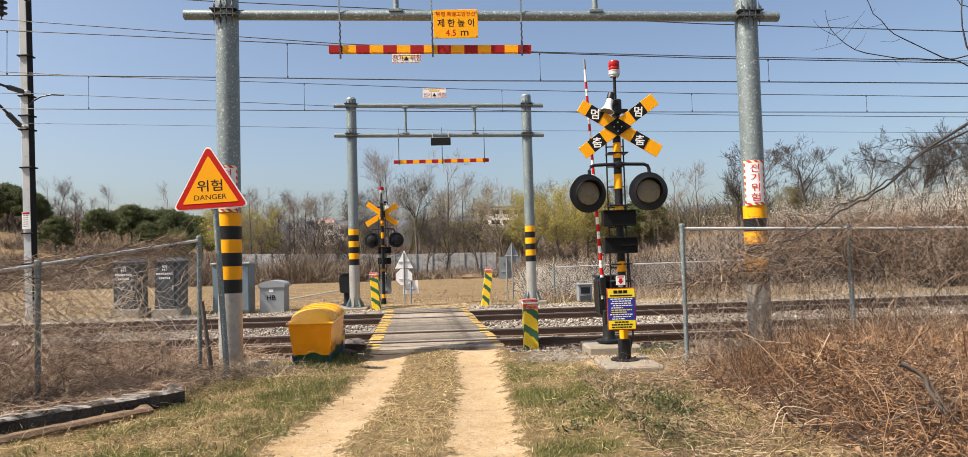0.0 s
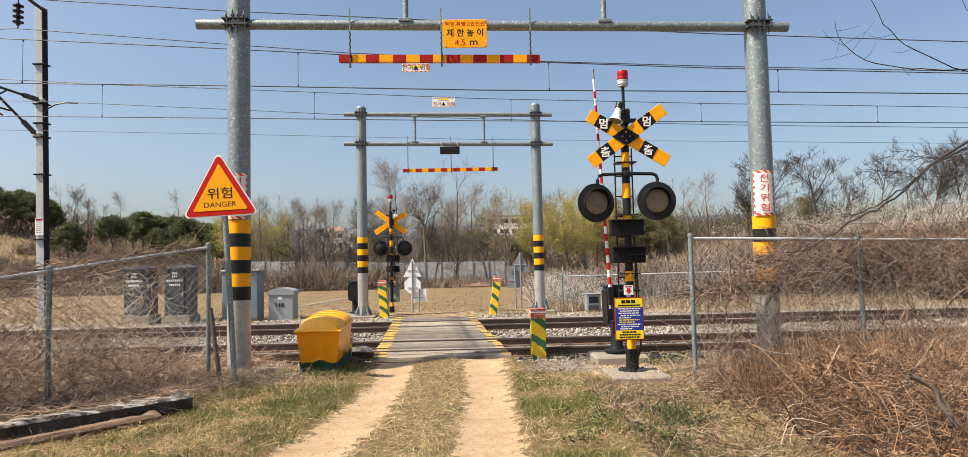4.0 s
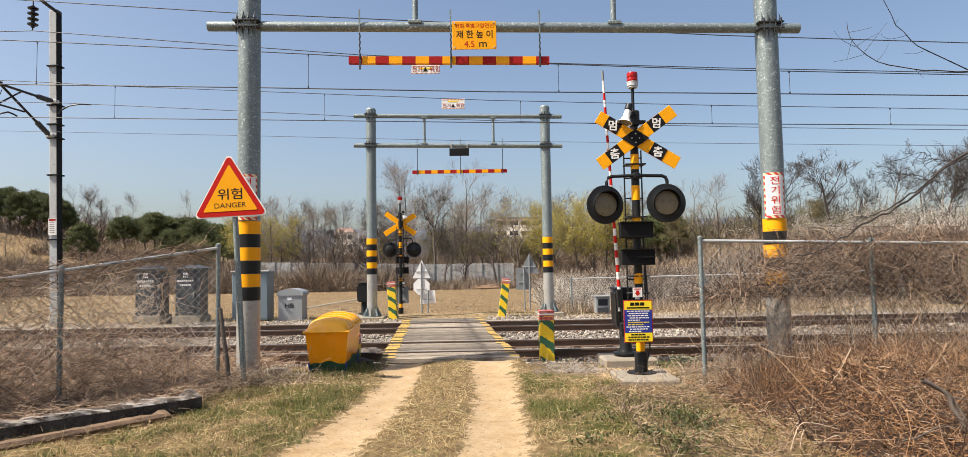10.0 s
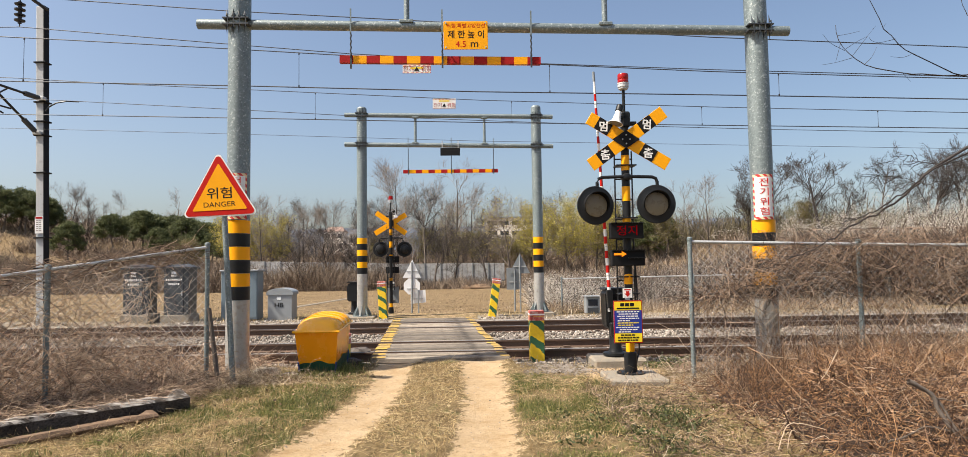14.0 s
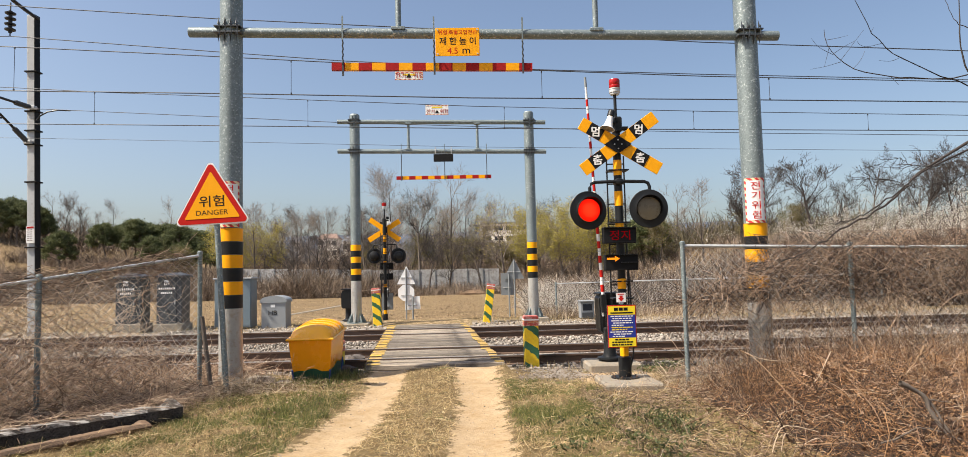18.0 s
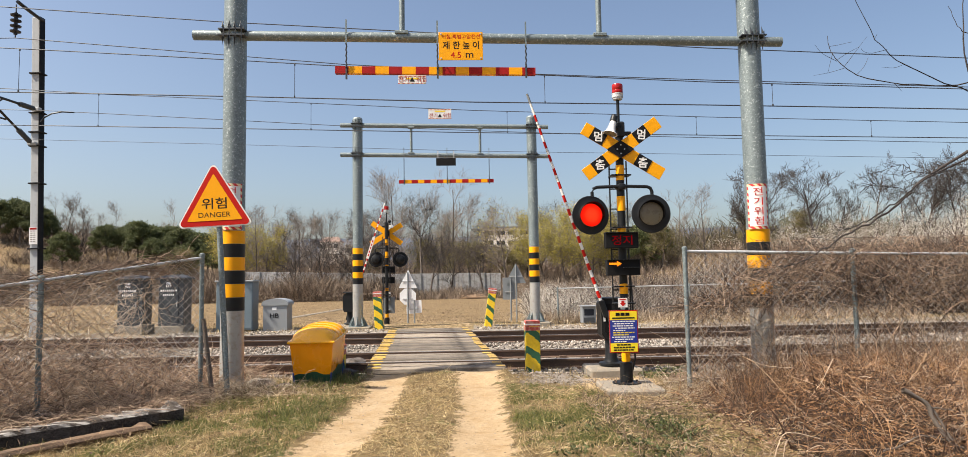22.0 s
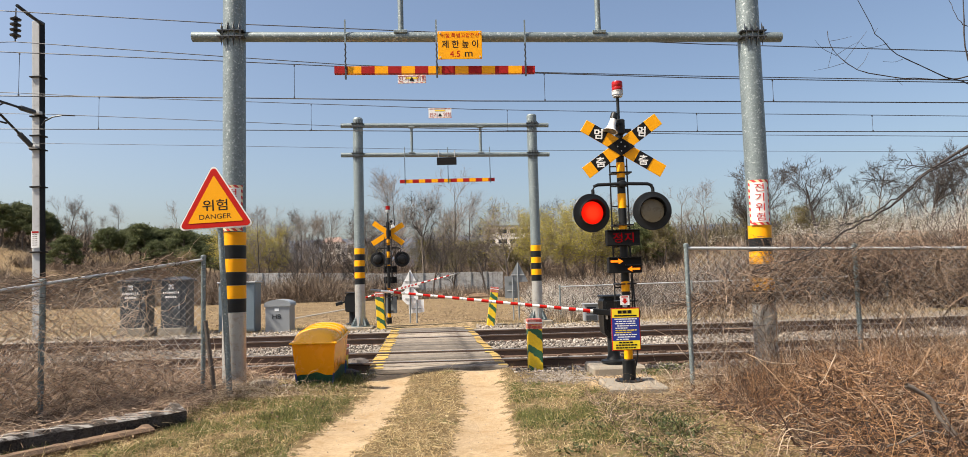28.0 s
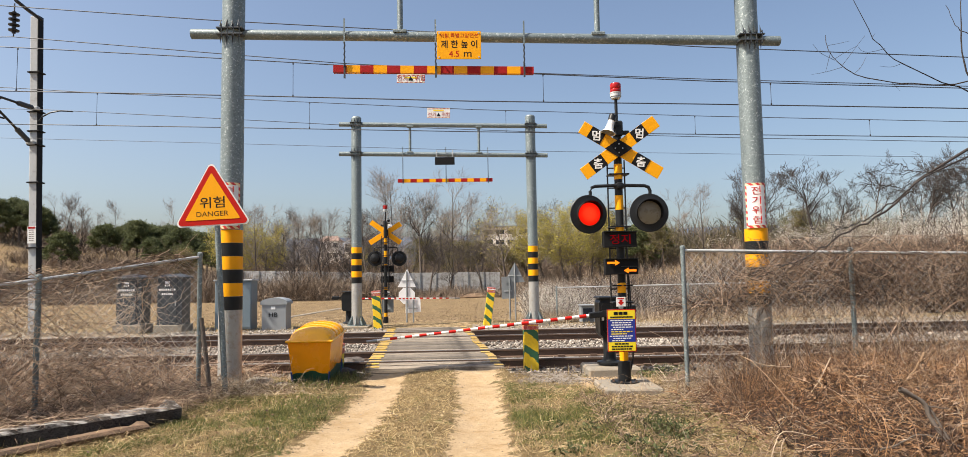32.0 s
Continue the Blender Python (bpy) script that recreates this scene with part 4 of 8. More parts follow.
    for hx in (bar_x[0] + 0.17, (bar_x[0] + bar_x[1]) / 2 + 0.03, bar_x[1] - 0.14):
        top = z_lo + dz * hx
        h = Shape().box((hx, y - 0.105, top + 0.05), (0.022, 0.012, 0.36))
        hang = part("hanger", h, STEEL, gt, "grey strap plate", smooth=False)
        part("lower_strap", Shape().box((hx, y - 0.075, bar_z), (0.026, 0.02, 0.21)), DARK_CAB, hang, smooth=False)
        ch = Shape()
        z, k = top - 0.12, 0
        while z > bar_z + 0.08:
            ch.rod((hx + (0.006 if k % 2 else -0.006), y - 0.09, z), (hx + (-0.006 if k % 2 else 0.006), y - 0.085, z - 0.05), 0.011, n=6)
            z -= 0.045
            k += 1
        part("chain", ch, DARK_CAB, hang, "dark chain", smooth=False)
    return gt


g1 = gantry(-3.32, 4.345, 9.5, -0.30, -0.30, 5.085, 6.03, 0.60, (-0.87, 2.07), (2.26, 2.17), (-1.85, 1.10), 4.565,
            "grey galvanised steel height gantry with black and yellow banded posts", "height gantries", dz=-0.018, bar_rise=0.045, over_r=0.48)
g2 = gantry(-3.385, 2.235, 20.9, 0.05, 0.10, 5.46, 6.42, 0.54, (-1.66, 0.56), (2.52, 2.48), (-2.06, 0.98), 4.63,
            "farther grey steel height gantry beyond the tracks", "height gantries", dz=-0.018)

# height sign
hs = thing("height_sign", (0.0, 9.36, 4.92), "orange height-limit sign reading 4.5 m, on the gantry beam", "sign")
part("panel", Shape().box((0.0, 9.36, 4.92), (0.645, 0.012, 0.42), b=0.004), YELLOW_SIGN, hs, smooth=False)
letters("lettering", "위험.특별고압전선", 0.066, RED_SIGN, hs, (0.0, 9.3532, 5.065), label="red warning line", squeeze=(1.05, 1))
letters("lettering", "제 한 높 이", 0.115, BLACK_MATT, hs, (0.0, 9.3532, 4.935), label="black heading", squeeze=(0.98, 1), bold=0.012)
letters("lettering", "4.5", 0.09, RED_SIGN, hs, (-0.075, 9.3532, 4.79), label="red figure")
letters("lettering", "m", 0.07, BLACK_MATT, hs, (0.125, 9.3532, 4.781), squeeze=(1.1, 1))
for bx, bz in ((-0.29, 5.10), (0.29, 5.10), (-0.29, 4.74), (0.29, 4.74)):
    part("bolt", Shape().rod((bx, 9.345, bz), (bx, 9.42, bz), 0.012, n=8), STEEL_THIN, hs)
# small plate under the far beam
fp = thing("beam_plate", (-0.54, 20.78, 5.25), "dark plate clamped under the far gantry beam", "sign")
part("panel", Shape().box((-0.545, 20.78, 5.245), (0.63, 0.02, 0.25), b=0.006), BLACK_MATT, fp, smooth=False)
for bx in (-0.8, -0.29):
    part("strap", Shape().box((bx, 20.79, 5.42), (0.03, 0.02, 0.35)), STEEL_THIN, fp, smooth=False)


def pole_label(x, y, z, turn, rad):
    """Curved sticker round a post, with a column of red letters."""
    lb = thing("warning_sticker", (x, y, z), "white danger sticker with red letters and hazard border on a post", "sticker", "post stickers")
    w, h, n = 0.30, 0.66, 10
    for nm, ww, hh, rr, mt in (("border", w, h, rad + 0.006, HATCH_RED), ("face", w - 0.055, h - 0.08, rad + 0.009, WHITE)):
        half = ww / rad / 2
        vs = []
        for zz in (-hh / 2, hh / 2):
            for k in range(n + 1):
                a = -math.pi / 2 + turn - half + 2 * half * k / n
                vs.append((rr * math.cos(a), rr * math.sin(a), zz))
            for k in range(n + 1):
                a = -math.pi / 2 + turn - half + 2 * half * k / n
                vs.append(((rr - 0.002) * math.cos(a), (rr - 0.002) * math.sin(a), zz))
        m1, m2 = n + 1, 2 * (n + 1)
        fs = [(k, k + 1, m2 + k + 1, m2 + k) for k in range(n)] + [(m1 + k, m1 + k + 1, m2 + m1 + k + 1, m2 + m1 + k) for k in range(n)]
        part(nm, Shape().add(vs, fs), mt, lb, local=True)
    for k, ch in enumerate("전기위험"):
        yy = -(rad + 0.012)
        ob = letters("lettering", ch, 0.115, RED_SIGN, lb, (x, y, z + 0.215 - 0.142 * k), label="red letter", squeeze=(1.35, 1))
        ob.location = Matrix.Rotation(turn, 4, 'Z') @ Vector((0, yy, 0.215 - 0.142 * k))
        ob.rotation_euler = (0, 0, turn)


pole_label(4.335, 9.5, 2.50, radians(-14), 0.172)
pole_label(-3.32, 9.5, 2.60, radians(8), 0.172)


# ---- danger triangle ----
def rounded_triangle(side, r, n=6):
    h = side * math.sqrt(3) / 2
    c = [(-side / 2, -h / 3), (side / 2, -h / 3), (0, 2 * h / 3)]
    pts = []
    for i, (cx, cz) in enumerate(c):
        k = 1 - 2 * r / (2 * h / 3)
        a0 = (-150, -30, 90)[i] - 60
        for j in range(n + 1):
            a = radians(a0 + 120 * j / n)
            pts.append((cx * k + r * math.cos(a), cz * k + r * math.sin(a)))
    return pts


def build_triangle():
    t = thing("danger_sign", (-3.20, 8.97, 0.0), "red-bordered orange danger triangle on a leaning grey post", "sign")
    part("post", Shape().rod((-3.19, 9.0, -0.2), (-3.36, 9.0, 2.75), 0.038, n=14), STEEL, t)
    m = Matrix.Translation((-3.385, 8.95, 2.58)) @ Matrix.Rotation(radians(-2.5), 4, 'Y')
    pl = part("plate", Shape().slab(rounded_triangle(1.04, 0.052), -0.002, 0.004, m), WHITE, t, "white-edged metal plate", smooth=False)
    part("border", Shape().slab(rounded_triangle(0.985, 0.045), -0.006, -0.003, m), RED_SIGN, pl, "red reflective border", smooth=False)
    part("face", Shape().slab(rounded_triangle(0.745, 0.012), -0.010, -0.007, m), YELLOW_SIGN, pl, "orange reflective face", smooth=False)
    letters("lettering", "위험", 0.155, BLACK_MATT, t, m @ Vector((0, -0.0104, 0.02)), turn=-2.5, squeeze=(1.2, 1), bold=0.008)
    letters("lettering", "DANGER", 0.068, BLACK_MATT, t, m @ Vector((0, -0.0104, -0.135)), turn=-2.5, squeeze=(1.12, 1))
    for dz in (-0.1, 0.2):
        part("bracket", Shape().box((-3.37, 8.975, 2.55 + dz), (0.12, 0.05, 0.03), b=0.004), STEEL_THIN, t, smooth=False)


build_triangle()


# ---- crossing signal ----
def crossing_signal():
    """Signal at its own origin, facing -y. Returns the thing and the parts that light up."""
    s = thing("crossing_signal", (0, 0, 0), "black and yellow crossing signal with crossbuck, twin lamps and sign boxes", "crossing signal", "crossing signals")
    lit = {}
    P = lambda nm, sh, mt, lb="", sm=True, par=None: part(nm, sh, mt, par or s, lb, local=True, smooth=sm)
    P("footing", Shape().box((0.0, -0.15, 0.0), (0.74, 0.84, 0.17), b=0.02), CONCRETE, "concrete pad", False)
    P("base_sleeve", Shape().lathe([(0.19, 0.07), (0.19, 0.10), (0.10, 0.105), (0.085, 0.1), (0.085, 0.36), (0.062, 0.375)], n=24), BLACK, "flanged black base")
    for k in range(8):
        a = 2 * math.pi * k / 8 + 0.3
        P("bolt", Shape().rod((0.16 * math.cos(a), 0.16 * math.sin(a), 0.07), (0.16 * math.cos(a), 0.16 * math.sin(a), 0.12), 0.014, n=6), RAIL_SIDE, "rusty bolt", False)
    P("pole", Shape().rod((0, 0, 0.2), (0, 0, 3.62), 0.055, n=20), BLACK, "black steel pole")
    for z0, z1 in ((0.375, 0.50), (1.28, 1.37), (2.12, 2.19), (2.41, 2.61), (2.83, 3.04)):
        P("band", Shape().rod((0, 0, z0), (0, 0, z1), 0.058, n=20), YELLOW_SIGN, "yellow band")
    P("beacon_stem", Shape().rod((0, 0, 3.6), (0, 0, 3.97), 0.022, n=10), BLACK)
    bc = P("beacon", Shape().lathe([(0.055, 3.955), (0.066, 3.965), (0.066, 3.985), (0.076, 3.988), (0.076, 4.03), (0.079, 4.032), (0.079, 4.046), (0.066, 4.05)], n=20), STEEL_THIN, "bright metal beacon base")
    P("beacon_lens", Shape().lathe([(0.072, 4.048), (0.075, 4.052), (0.075, 4.09), (0.072, 4.094), (0.075, 4.098), (0.075, 4.158), (0.068, 4.175), (0.02, 4.18)], n=20), RED_LENS, "red ribbed lens", par=bc)
    # crossbuck
    for q, sgn in ((35.5, 1), (-31.5, -1)):
        yb = -0.105 - (0.012 if sgn > 0 else 0.0)
        rot = Matrix.Translation((-0.01, 0, 3.24)) @ Matrix.Rotation(radians(-q), 4, 'Y')
        bd = P("crossbuck_board", Shape().box((0.022 if sgn > 0 else 0.04, yb, 0), (1.25, 0.012, 0.178), rot, b=0.003), YELLOW_SIGN, "yellow crossing board", False)
        for sx, ch in ((-1, "멈" if sgn < 0 else "춤"), (1, "춤" if sgn < 0 else "멈")):
            P("black_field", Shape().box((sx * 0.353, yb - 0.0085, 0), (0.205, 0.003, 0.176), rot), BLACK_MATT, "black panel", False, bd)
            me_at = rot @ Vector((sx * 0.353, yb - 0.0106, 0))
            letters("lettering", ch, 0.138, WHITE, s, me_at, label="white letter", turn=(4, 4, -3, 5)[(sx > 0) + 2 * (sgn > 0)], squeeze=(1.02, 1), bold=0.022)
    dia = [(0, 0.125), (0.19, 0), (0, -0.125), (-0.19, 0)]
    P("centre_plate", Shape().slab([(x - 0.01, z + 3.24) for x, z in dia], -0.132, -0.126), BLACK_MATT, "black diamond plate", False)
    for bx, bz in ((-0.01, 3.30), (-0.01, 3.18), (-0.06, 3.24), (0.04, 3.24)):
        P("bolt", Shape().rod((bx, -0.145, bz), (bx, -0.12, bz), 0.010, n=6), STEEL_THIN, "", False)
    P("crossbuck_bracket", Shape().box((-0.01, -0.06, 3.24), (0.16, 0.10, 0.22), b=0.01), BLACK, "", False)
    # horn loudspeaker
    hm = Matrix.Translation((-0.135, -0.16, 3.52)) @ Vector((-0.30, -0.16, -0.94)).to_track_quat('Z', 'Y').to_matrix().to_4x4() @ Matrix.Scale(0.78, 4)
    hn = P("horn_speaker", Shape().lathe([(0.05, -0.17), (0.055, -0.08), (0.065, -0.02), (0.085, 0.06), (0.125, 0.10), (0.128, 0.108), (0.11, 0.10), (0.06, 0.03), (0.03, 0.0)], hm, 20), WHITE, "off-white horn loudspeaker")
    # grey disc gives the inside of the bell its shade by colour
    P("horn_mouth", Shape().lathe([(0.112, 0.101), (0.05, 0.085), (0.01, 0.08)], hm, 20), GREY_BACK, "grey disc that paints the shade inside the horn mouth", True, hn)
    P("driver", Shape().lathe([(0.062, -0.24), (0.066, -0.22), (0.066, -0.14), (0.04, -0.12)], hm, 16), BLACK, "", True, hn)
    P("horn_bracket", Shape().box((-0.06, -0.05, 3.56), (0.16, 0.06, 0.04), b=0.006).box((0.10, -0.02, 3.48), (0.12, 0.05, 0.05), b=0.006), BLACK, "", False)
    P("cap_box", Shape().box((0.015, -0.02, 3.53), (0.11, 0.12, 0.22), b=0.02), BLACK, "", False)
    # lamp arm and lamps
    P("lamp_arm", Shape().pipe([(-0.41, -0.08, 2.58), (-0.41, -0.08, 2.66), (-0.39, -0.08, 2.71), (-0.34, -0.08, 2.73), (0, -0.08, 2.74), (0.34, -0.08, 2.73), (0.39, -0.08, 2.71), (0.41, -0.08, 2.66), (0.41, -0.08, 2.58)], 0.023, 10), BLACK, "bent pipe arm")
    P("arm_hub", Shape().lathe([(0.02, -0.11), (0.055, -0.10), (0.07, -0.07), (0.07, 0.02), (0.02, 0.03)], Matrix.Translation((0, 0, 2.735)) @ Matrix.Rotation(radians(-90), 4, 'X') @ Matrix.Scale(0.75, 4, (0, 1, 0)), 20), BLACK)
    for sx, key_, cx, cz, yaw in ((-1, "L", -0.45, 2.345, 10), (1, "R", 0.375, 2.355, -4)):
        m = Matrix.Translation((cx, -0.12, cz)) @ Matrix.Rotation(radians(yaw), 4, 'Z') @ Matrix.Rotation(radians(90), 4, 'X')
        lp = P("lamp", Shape().lathe([(0.05, -0.16), (0.13, -0.13), (0.16, -0.06), (0.175, 0.0), (0.255, 0.0), (0.262, 0.008), (0.255, 0.016), (0.175, 0.016), (0.168, 0.02), (0.02, 0.02)], m, 40), BLACK, "black lamp with round backing disc")
        P("lens", Shape().lathe([(0.158, 0.021), (0.155, 0.032), (0.08, 0.042), (0.01, 0.045)], m, 32), LENS_DARK, "unlit dark lens", True, lp)
        n = 24
        vs, fs = [], []
        for k in range(n + 1):
            a = radians(-25 + 230 * k / n)
            d = 0.018 + 0.11 * max(0.0, math.sin(radians(-0 + 180 * k / n))) ** 0.6
            for rr, zz in ((0.172, 0.015), (0.177, d + 0.01), (0.172, d + 0.01), (0.167, 0.015)):
                vs.append((rr * math.cos(a), rr * math.sin(a), zz))
        for k in range(n):
            for j in range(3):
                fs.append((k * 4 + j, k * 4 + j + 1, k * 4 + j + 5, k * 4 + j + 4))
        P("visor", Shape().add(vs, fs, m), BLACK_MATT, "black sun visor", True, lp)
        P("lamp_neck", Shape().rod((cx, -0.1, cz + 0.19), (cx * 0.98, -0.085, 2.60), 0.035, 0.03, n=12), BLACK, "", True, lp)
        # the light source: a cluster plate inside the lamp that comes forward to the lens when the lamp is on
        g = Shape().lathe([(0.154, -0.03), (0.151, -0.018), (0.08, -0.008), (0.01, -0.005)], n=32)
        lt = P("lit_lens", g, LIT_RED, "glowing red lamp cluster", True, lp)
        lt.matrix_local = m
        lit[key_] = (lt, m)
        dots = Shape()
        for ring in range(0, 7):
            cnt = max(1, ring * 6)
            for q in range(cnt):
                a, rr = 2 * math.pi * q / cnt + ring * 0.2, ring * 0.0225
                zz = -0.006 - 0.020 * (rr / 0.15) ** 2
                c = Vector((rr * math.cos(a), rr * math.sin(a), zz))
                dots.add([c + Vector((0.0068 * math.cos(t), 0.0068 * math.sin(t), 0.004)) for t in (0, 1.047, 2.094, 3.142, 4.189, 5.236)], [(0, 1, 2, 3, 4, 5)])
        part("diode_pattern", dots, LIT_DOT, lt, "bright diode points", local=True, smooth=False)
    # sign boxes
    for nm, x0, z0 in (("stop", -0.045, 2.0), ("arrow", -0.035, 1.635)):
        bx = P("sign_box", Shape().box((x0, -0.13, z0), (0.445, 0.11, 0.215), b=0.008), BLACK_MATT, "black message box", False)
        P("box_hood", Shape().box((x0, -0.20, z0 + 0.103), (0.445, 0.06, 0.008)), BLACK, "", False, bx)
        if nm == "arrow":
            P("divider", Shape().box((x0 + 0.11, -0.2, z0 + 0.0), (0.23, 0.05, 0.012)), BLACK, "", False, bx)
        P("box_clamp", Shape().box((x0 + 0.03, -0.05, z0), (0.20, 0.12, 0.05), b=0.006), BLACK, "", False, bx)
        if nm == "stop":
            t = letters("lit_lettering", "정지", 0.13, LIT_TEXT, bx, (x0, -0.187, z0), thick=0.001, label="glowing red letters", squeeze=(1.15, 1))
            lit["stop"] = t
        else:
            for key_, dx, dz, d in (("right", -0.11, 0.05, 1), ("left", 0.11, -0.055, -1)):
                ar = [(-0.085, 0.014), (0.02, 0.014), (0.02, 0.038), (0.085, 0.0), (0.02, -0.038), (0.02, -0.014), (-0.085, -0.014)]
                ob = part("lit_arrow", Shape().slab([(d * a, b) for a, b in ar], -0.001, 0.001), LIT_ARROW, bx, "glowing amber arrow", local=True, smooth=False)
                ob.location = (x0 + dx, -0.187, z0 + dz)
                lit[key_] = ob
    # ladder on the back
    ld = Shape()
    for sx in (-0.12, 0.12):
        ld.rod((sx, 0.13, 0.95), (sx, 0.13, 3.12), 0.011, n=6)
    lad = P("ladder", ld, BLACK, "thin service ladder")
    for k in range(8):
        P("rung", Shape().rod((-0.12, 0.13, 1.05 + k * 0.28), (0.12, 0.13, 1.05 + k * 0.28), 0.010, n=6), BLACK, "", True, lad)
    for z in (1.15, 1.38, 2.18, 2.9):
        P("ladder_clip", Shape().box((0, 0.03, z), (0.28, 0.2, 0.018), b=0.004), BLACK, "", False, lad)
    P("cable", Shape().pipe([(0.06, 0.05, 0.1), (0.13, 0.02, 0.4), (0.12, 0.03, 1.2), (0.09, 0.04, 1.9)], 0.012, 6), CABLE)
    # notice board and badge
    nb = P("notice_board", Shape().box((-0.055, -0.14, 0.785), (0.385, 0.012, 0.56), b=0.003), GREY_BACK, "notice board with grey metal back", False)
    P("red_edge", Shape().box((-0.055, -0.1465, 0.785), (0.385, 0.002, 0.56)), RED_SIGN, "red border", False, nb)
    P("blue_panel", Shape().box((-0.055, -0.1495, 0.785), (0.362, 0.004, 0.30)), BLUE_SIGN, "blue text panel", False, nb)
    P("yellow_panel", Shape().box((-0.055, -0.1495, 0.995), (0.362, 0.004, 0.115)), YELLOW_LEMON, "yellow heading panel", False, nb)
    P("yellow_panel", Shape().box((-0.055, -0.1495, 0.575), (0.362, 0.004, 0.115)), YELLOW_LEMON, "yellow foot panel", False, nb)
    tagged(P("heading_bars", Shape().box((-0.13, -0.1525, 1.012), (0.055, 0.002, 0.042)).box((-0.065, -0.1525, 1.012), (0.055, 0.002, 0.042)).box((0.0, -0.1525, 1.012), (0.055, 0.002, 0.042)).box((-0.055, -0.1525, 0.963), (0.30, 0.002, 0.018)), BLACK_MATT, "black writing", False, nb), kind="stuff")
    wb, yb_ = Shape(), Shape()
    for k, (w, x, mt) in enumerate(((0.30, 0, 0), (0.27, 0.01, 0), (0.29, 0, 0), (0.26, 0.015, 0), (0.16, -0.06, 0), (0.28, 0.0, 1), (0.22, -0.03, 1), (0.32, 0, 0), (0.25, 0.01, 0), (0.18, -0.04, 0))):
        u, rw = -w / 2, random.Random(k)
        while u < w / 2 - 0.01:
            ww = min(rw.uniform(0.02, 0.05), w / 2 - u)
            (yb_ if mt else wb).box((-0.055 + x + u + ww / 2, -0.1525, 0.918 - k * 0.0295), (ww, 0.002, 0.013))
            u += ww + 0.009
    tagged(P("text_bars", wb, WHITE, "white writing", False, nb), kind="stuff")
    tagged(P("text_bars", yb_, YELLOW_LEMON, "yellow writing", False, nb), kind="stuff")
    ft = Shape()
    for k, w in enumerate((0.20, 0.28, 0.28)):
        u, rw = -w / 2, random.Random(k + 20)
        while u < w / 2 - 0.01:
            ww = min(rw.uniform(0.02, 0.045), w / 2 - u)
            ft.box((-0.055 + u + ww / 2, -0.1525, 0.610 - k * 0.034), (ww, 0.002, 0.019))
            u += ww + 0.008
    tagged(P("foot_bars", ft, BLACK_MATT, "black writing", False, nb), kind="stuff")
    for cz in (0.95, 0.62):
        P("board_clamp", Shape().box((-0.03, -0.09, cz), (0.14, 0.1, 0.03)), STEEL_THIN, "", False, nb)
    bg = P("arrow_badge", Shape().box((-0.05, -0.13, 1.165), (0.125, 0.006, 0.125)), WHITE, "white badge with red arrow", False)
    ar = [(-0.02, 0.03), (-0.02, -0.0), (-0.042, -0.0), (0, -0.045), (0.042, -0.0), (0.02, -0.0), (0.02, 0.03)]
    P("arrow", Shape().slab([(x - 0.05, z + 1.16) for x, z in ar], -0.136, -0.134), RED_SIGN, "red arrow", False, bg)
    P("writing_bar", Shape().box((-0.05, -0.135, 1.21), (0.09, 0.002, 0.014)), RED_SIGN, "", False, bg)
    P("badge_bracket", Shape().box((-0.04, -0.09, 1.13), (0.05, 0.08, 0.12), b=0.01), PALE_CAB, "pale push box", False)
    P("bell_dome", Shape().lathe([(0.062, 1.37), (0.060, 1.40), (0.04, 1.425), (0.01, 1.43)], Matrix.Translation((0, -0.01, 0)), 16), YELLOW_SIGN, "small yellow dome")
    return s, lit


signal, LIT = crossing_signal()
far_signal = copy_thing(signal, pose(-2.66, 22.5, -0.15, 0, 0, 180))
tagged(far_signal, "far crossing signal seen from its plain yellow back")
signal.location = (2.165, 8.85, 0.0)


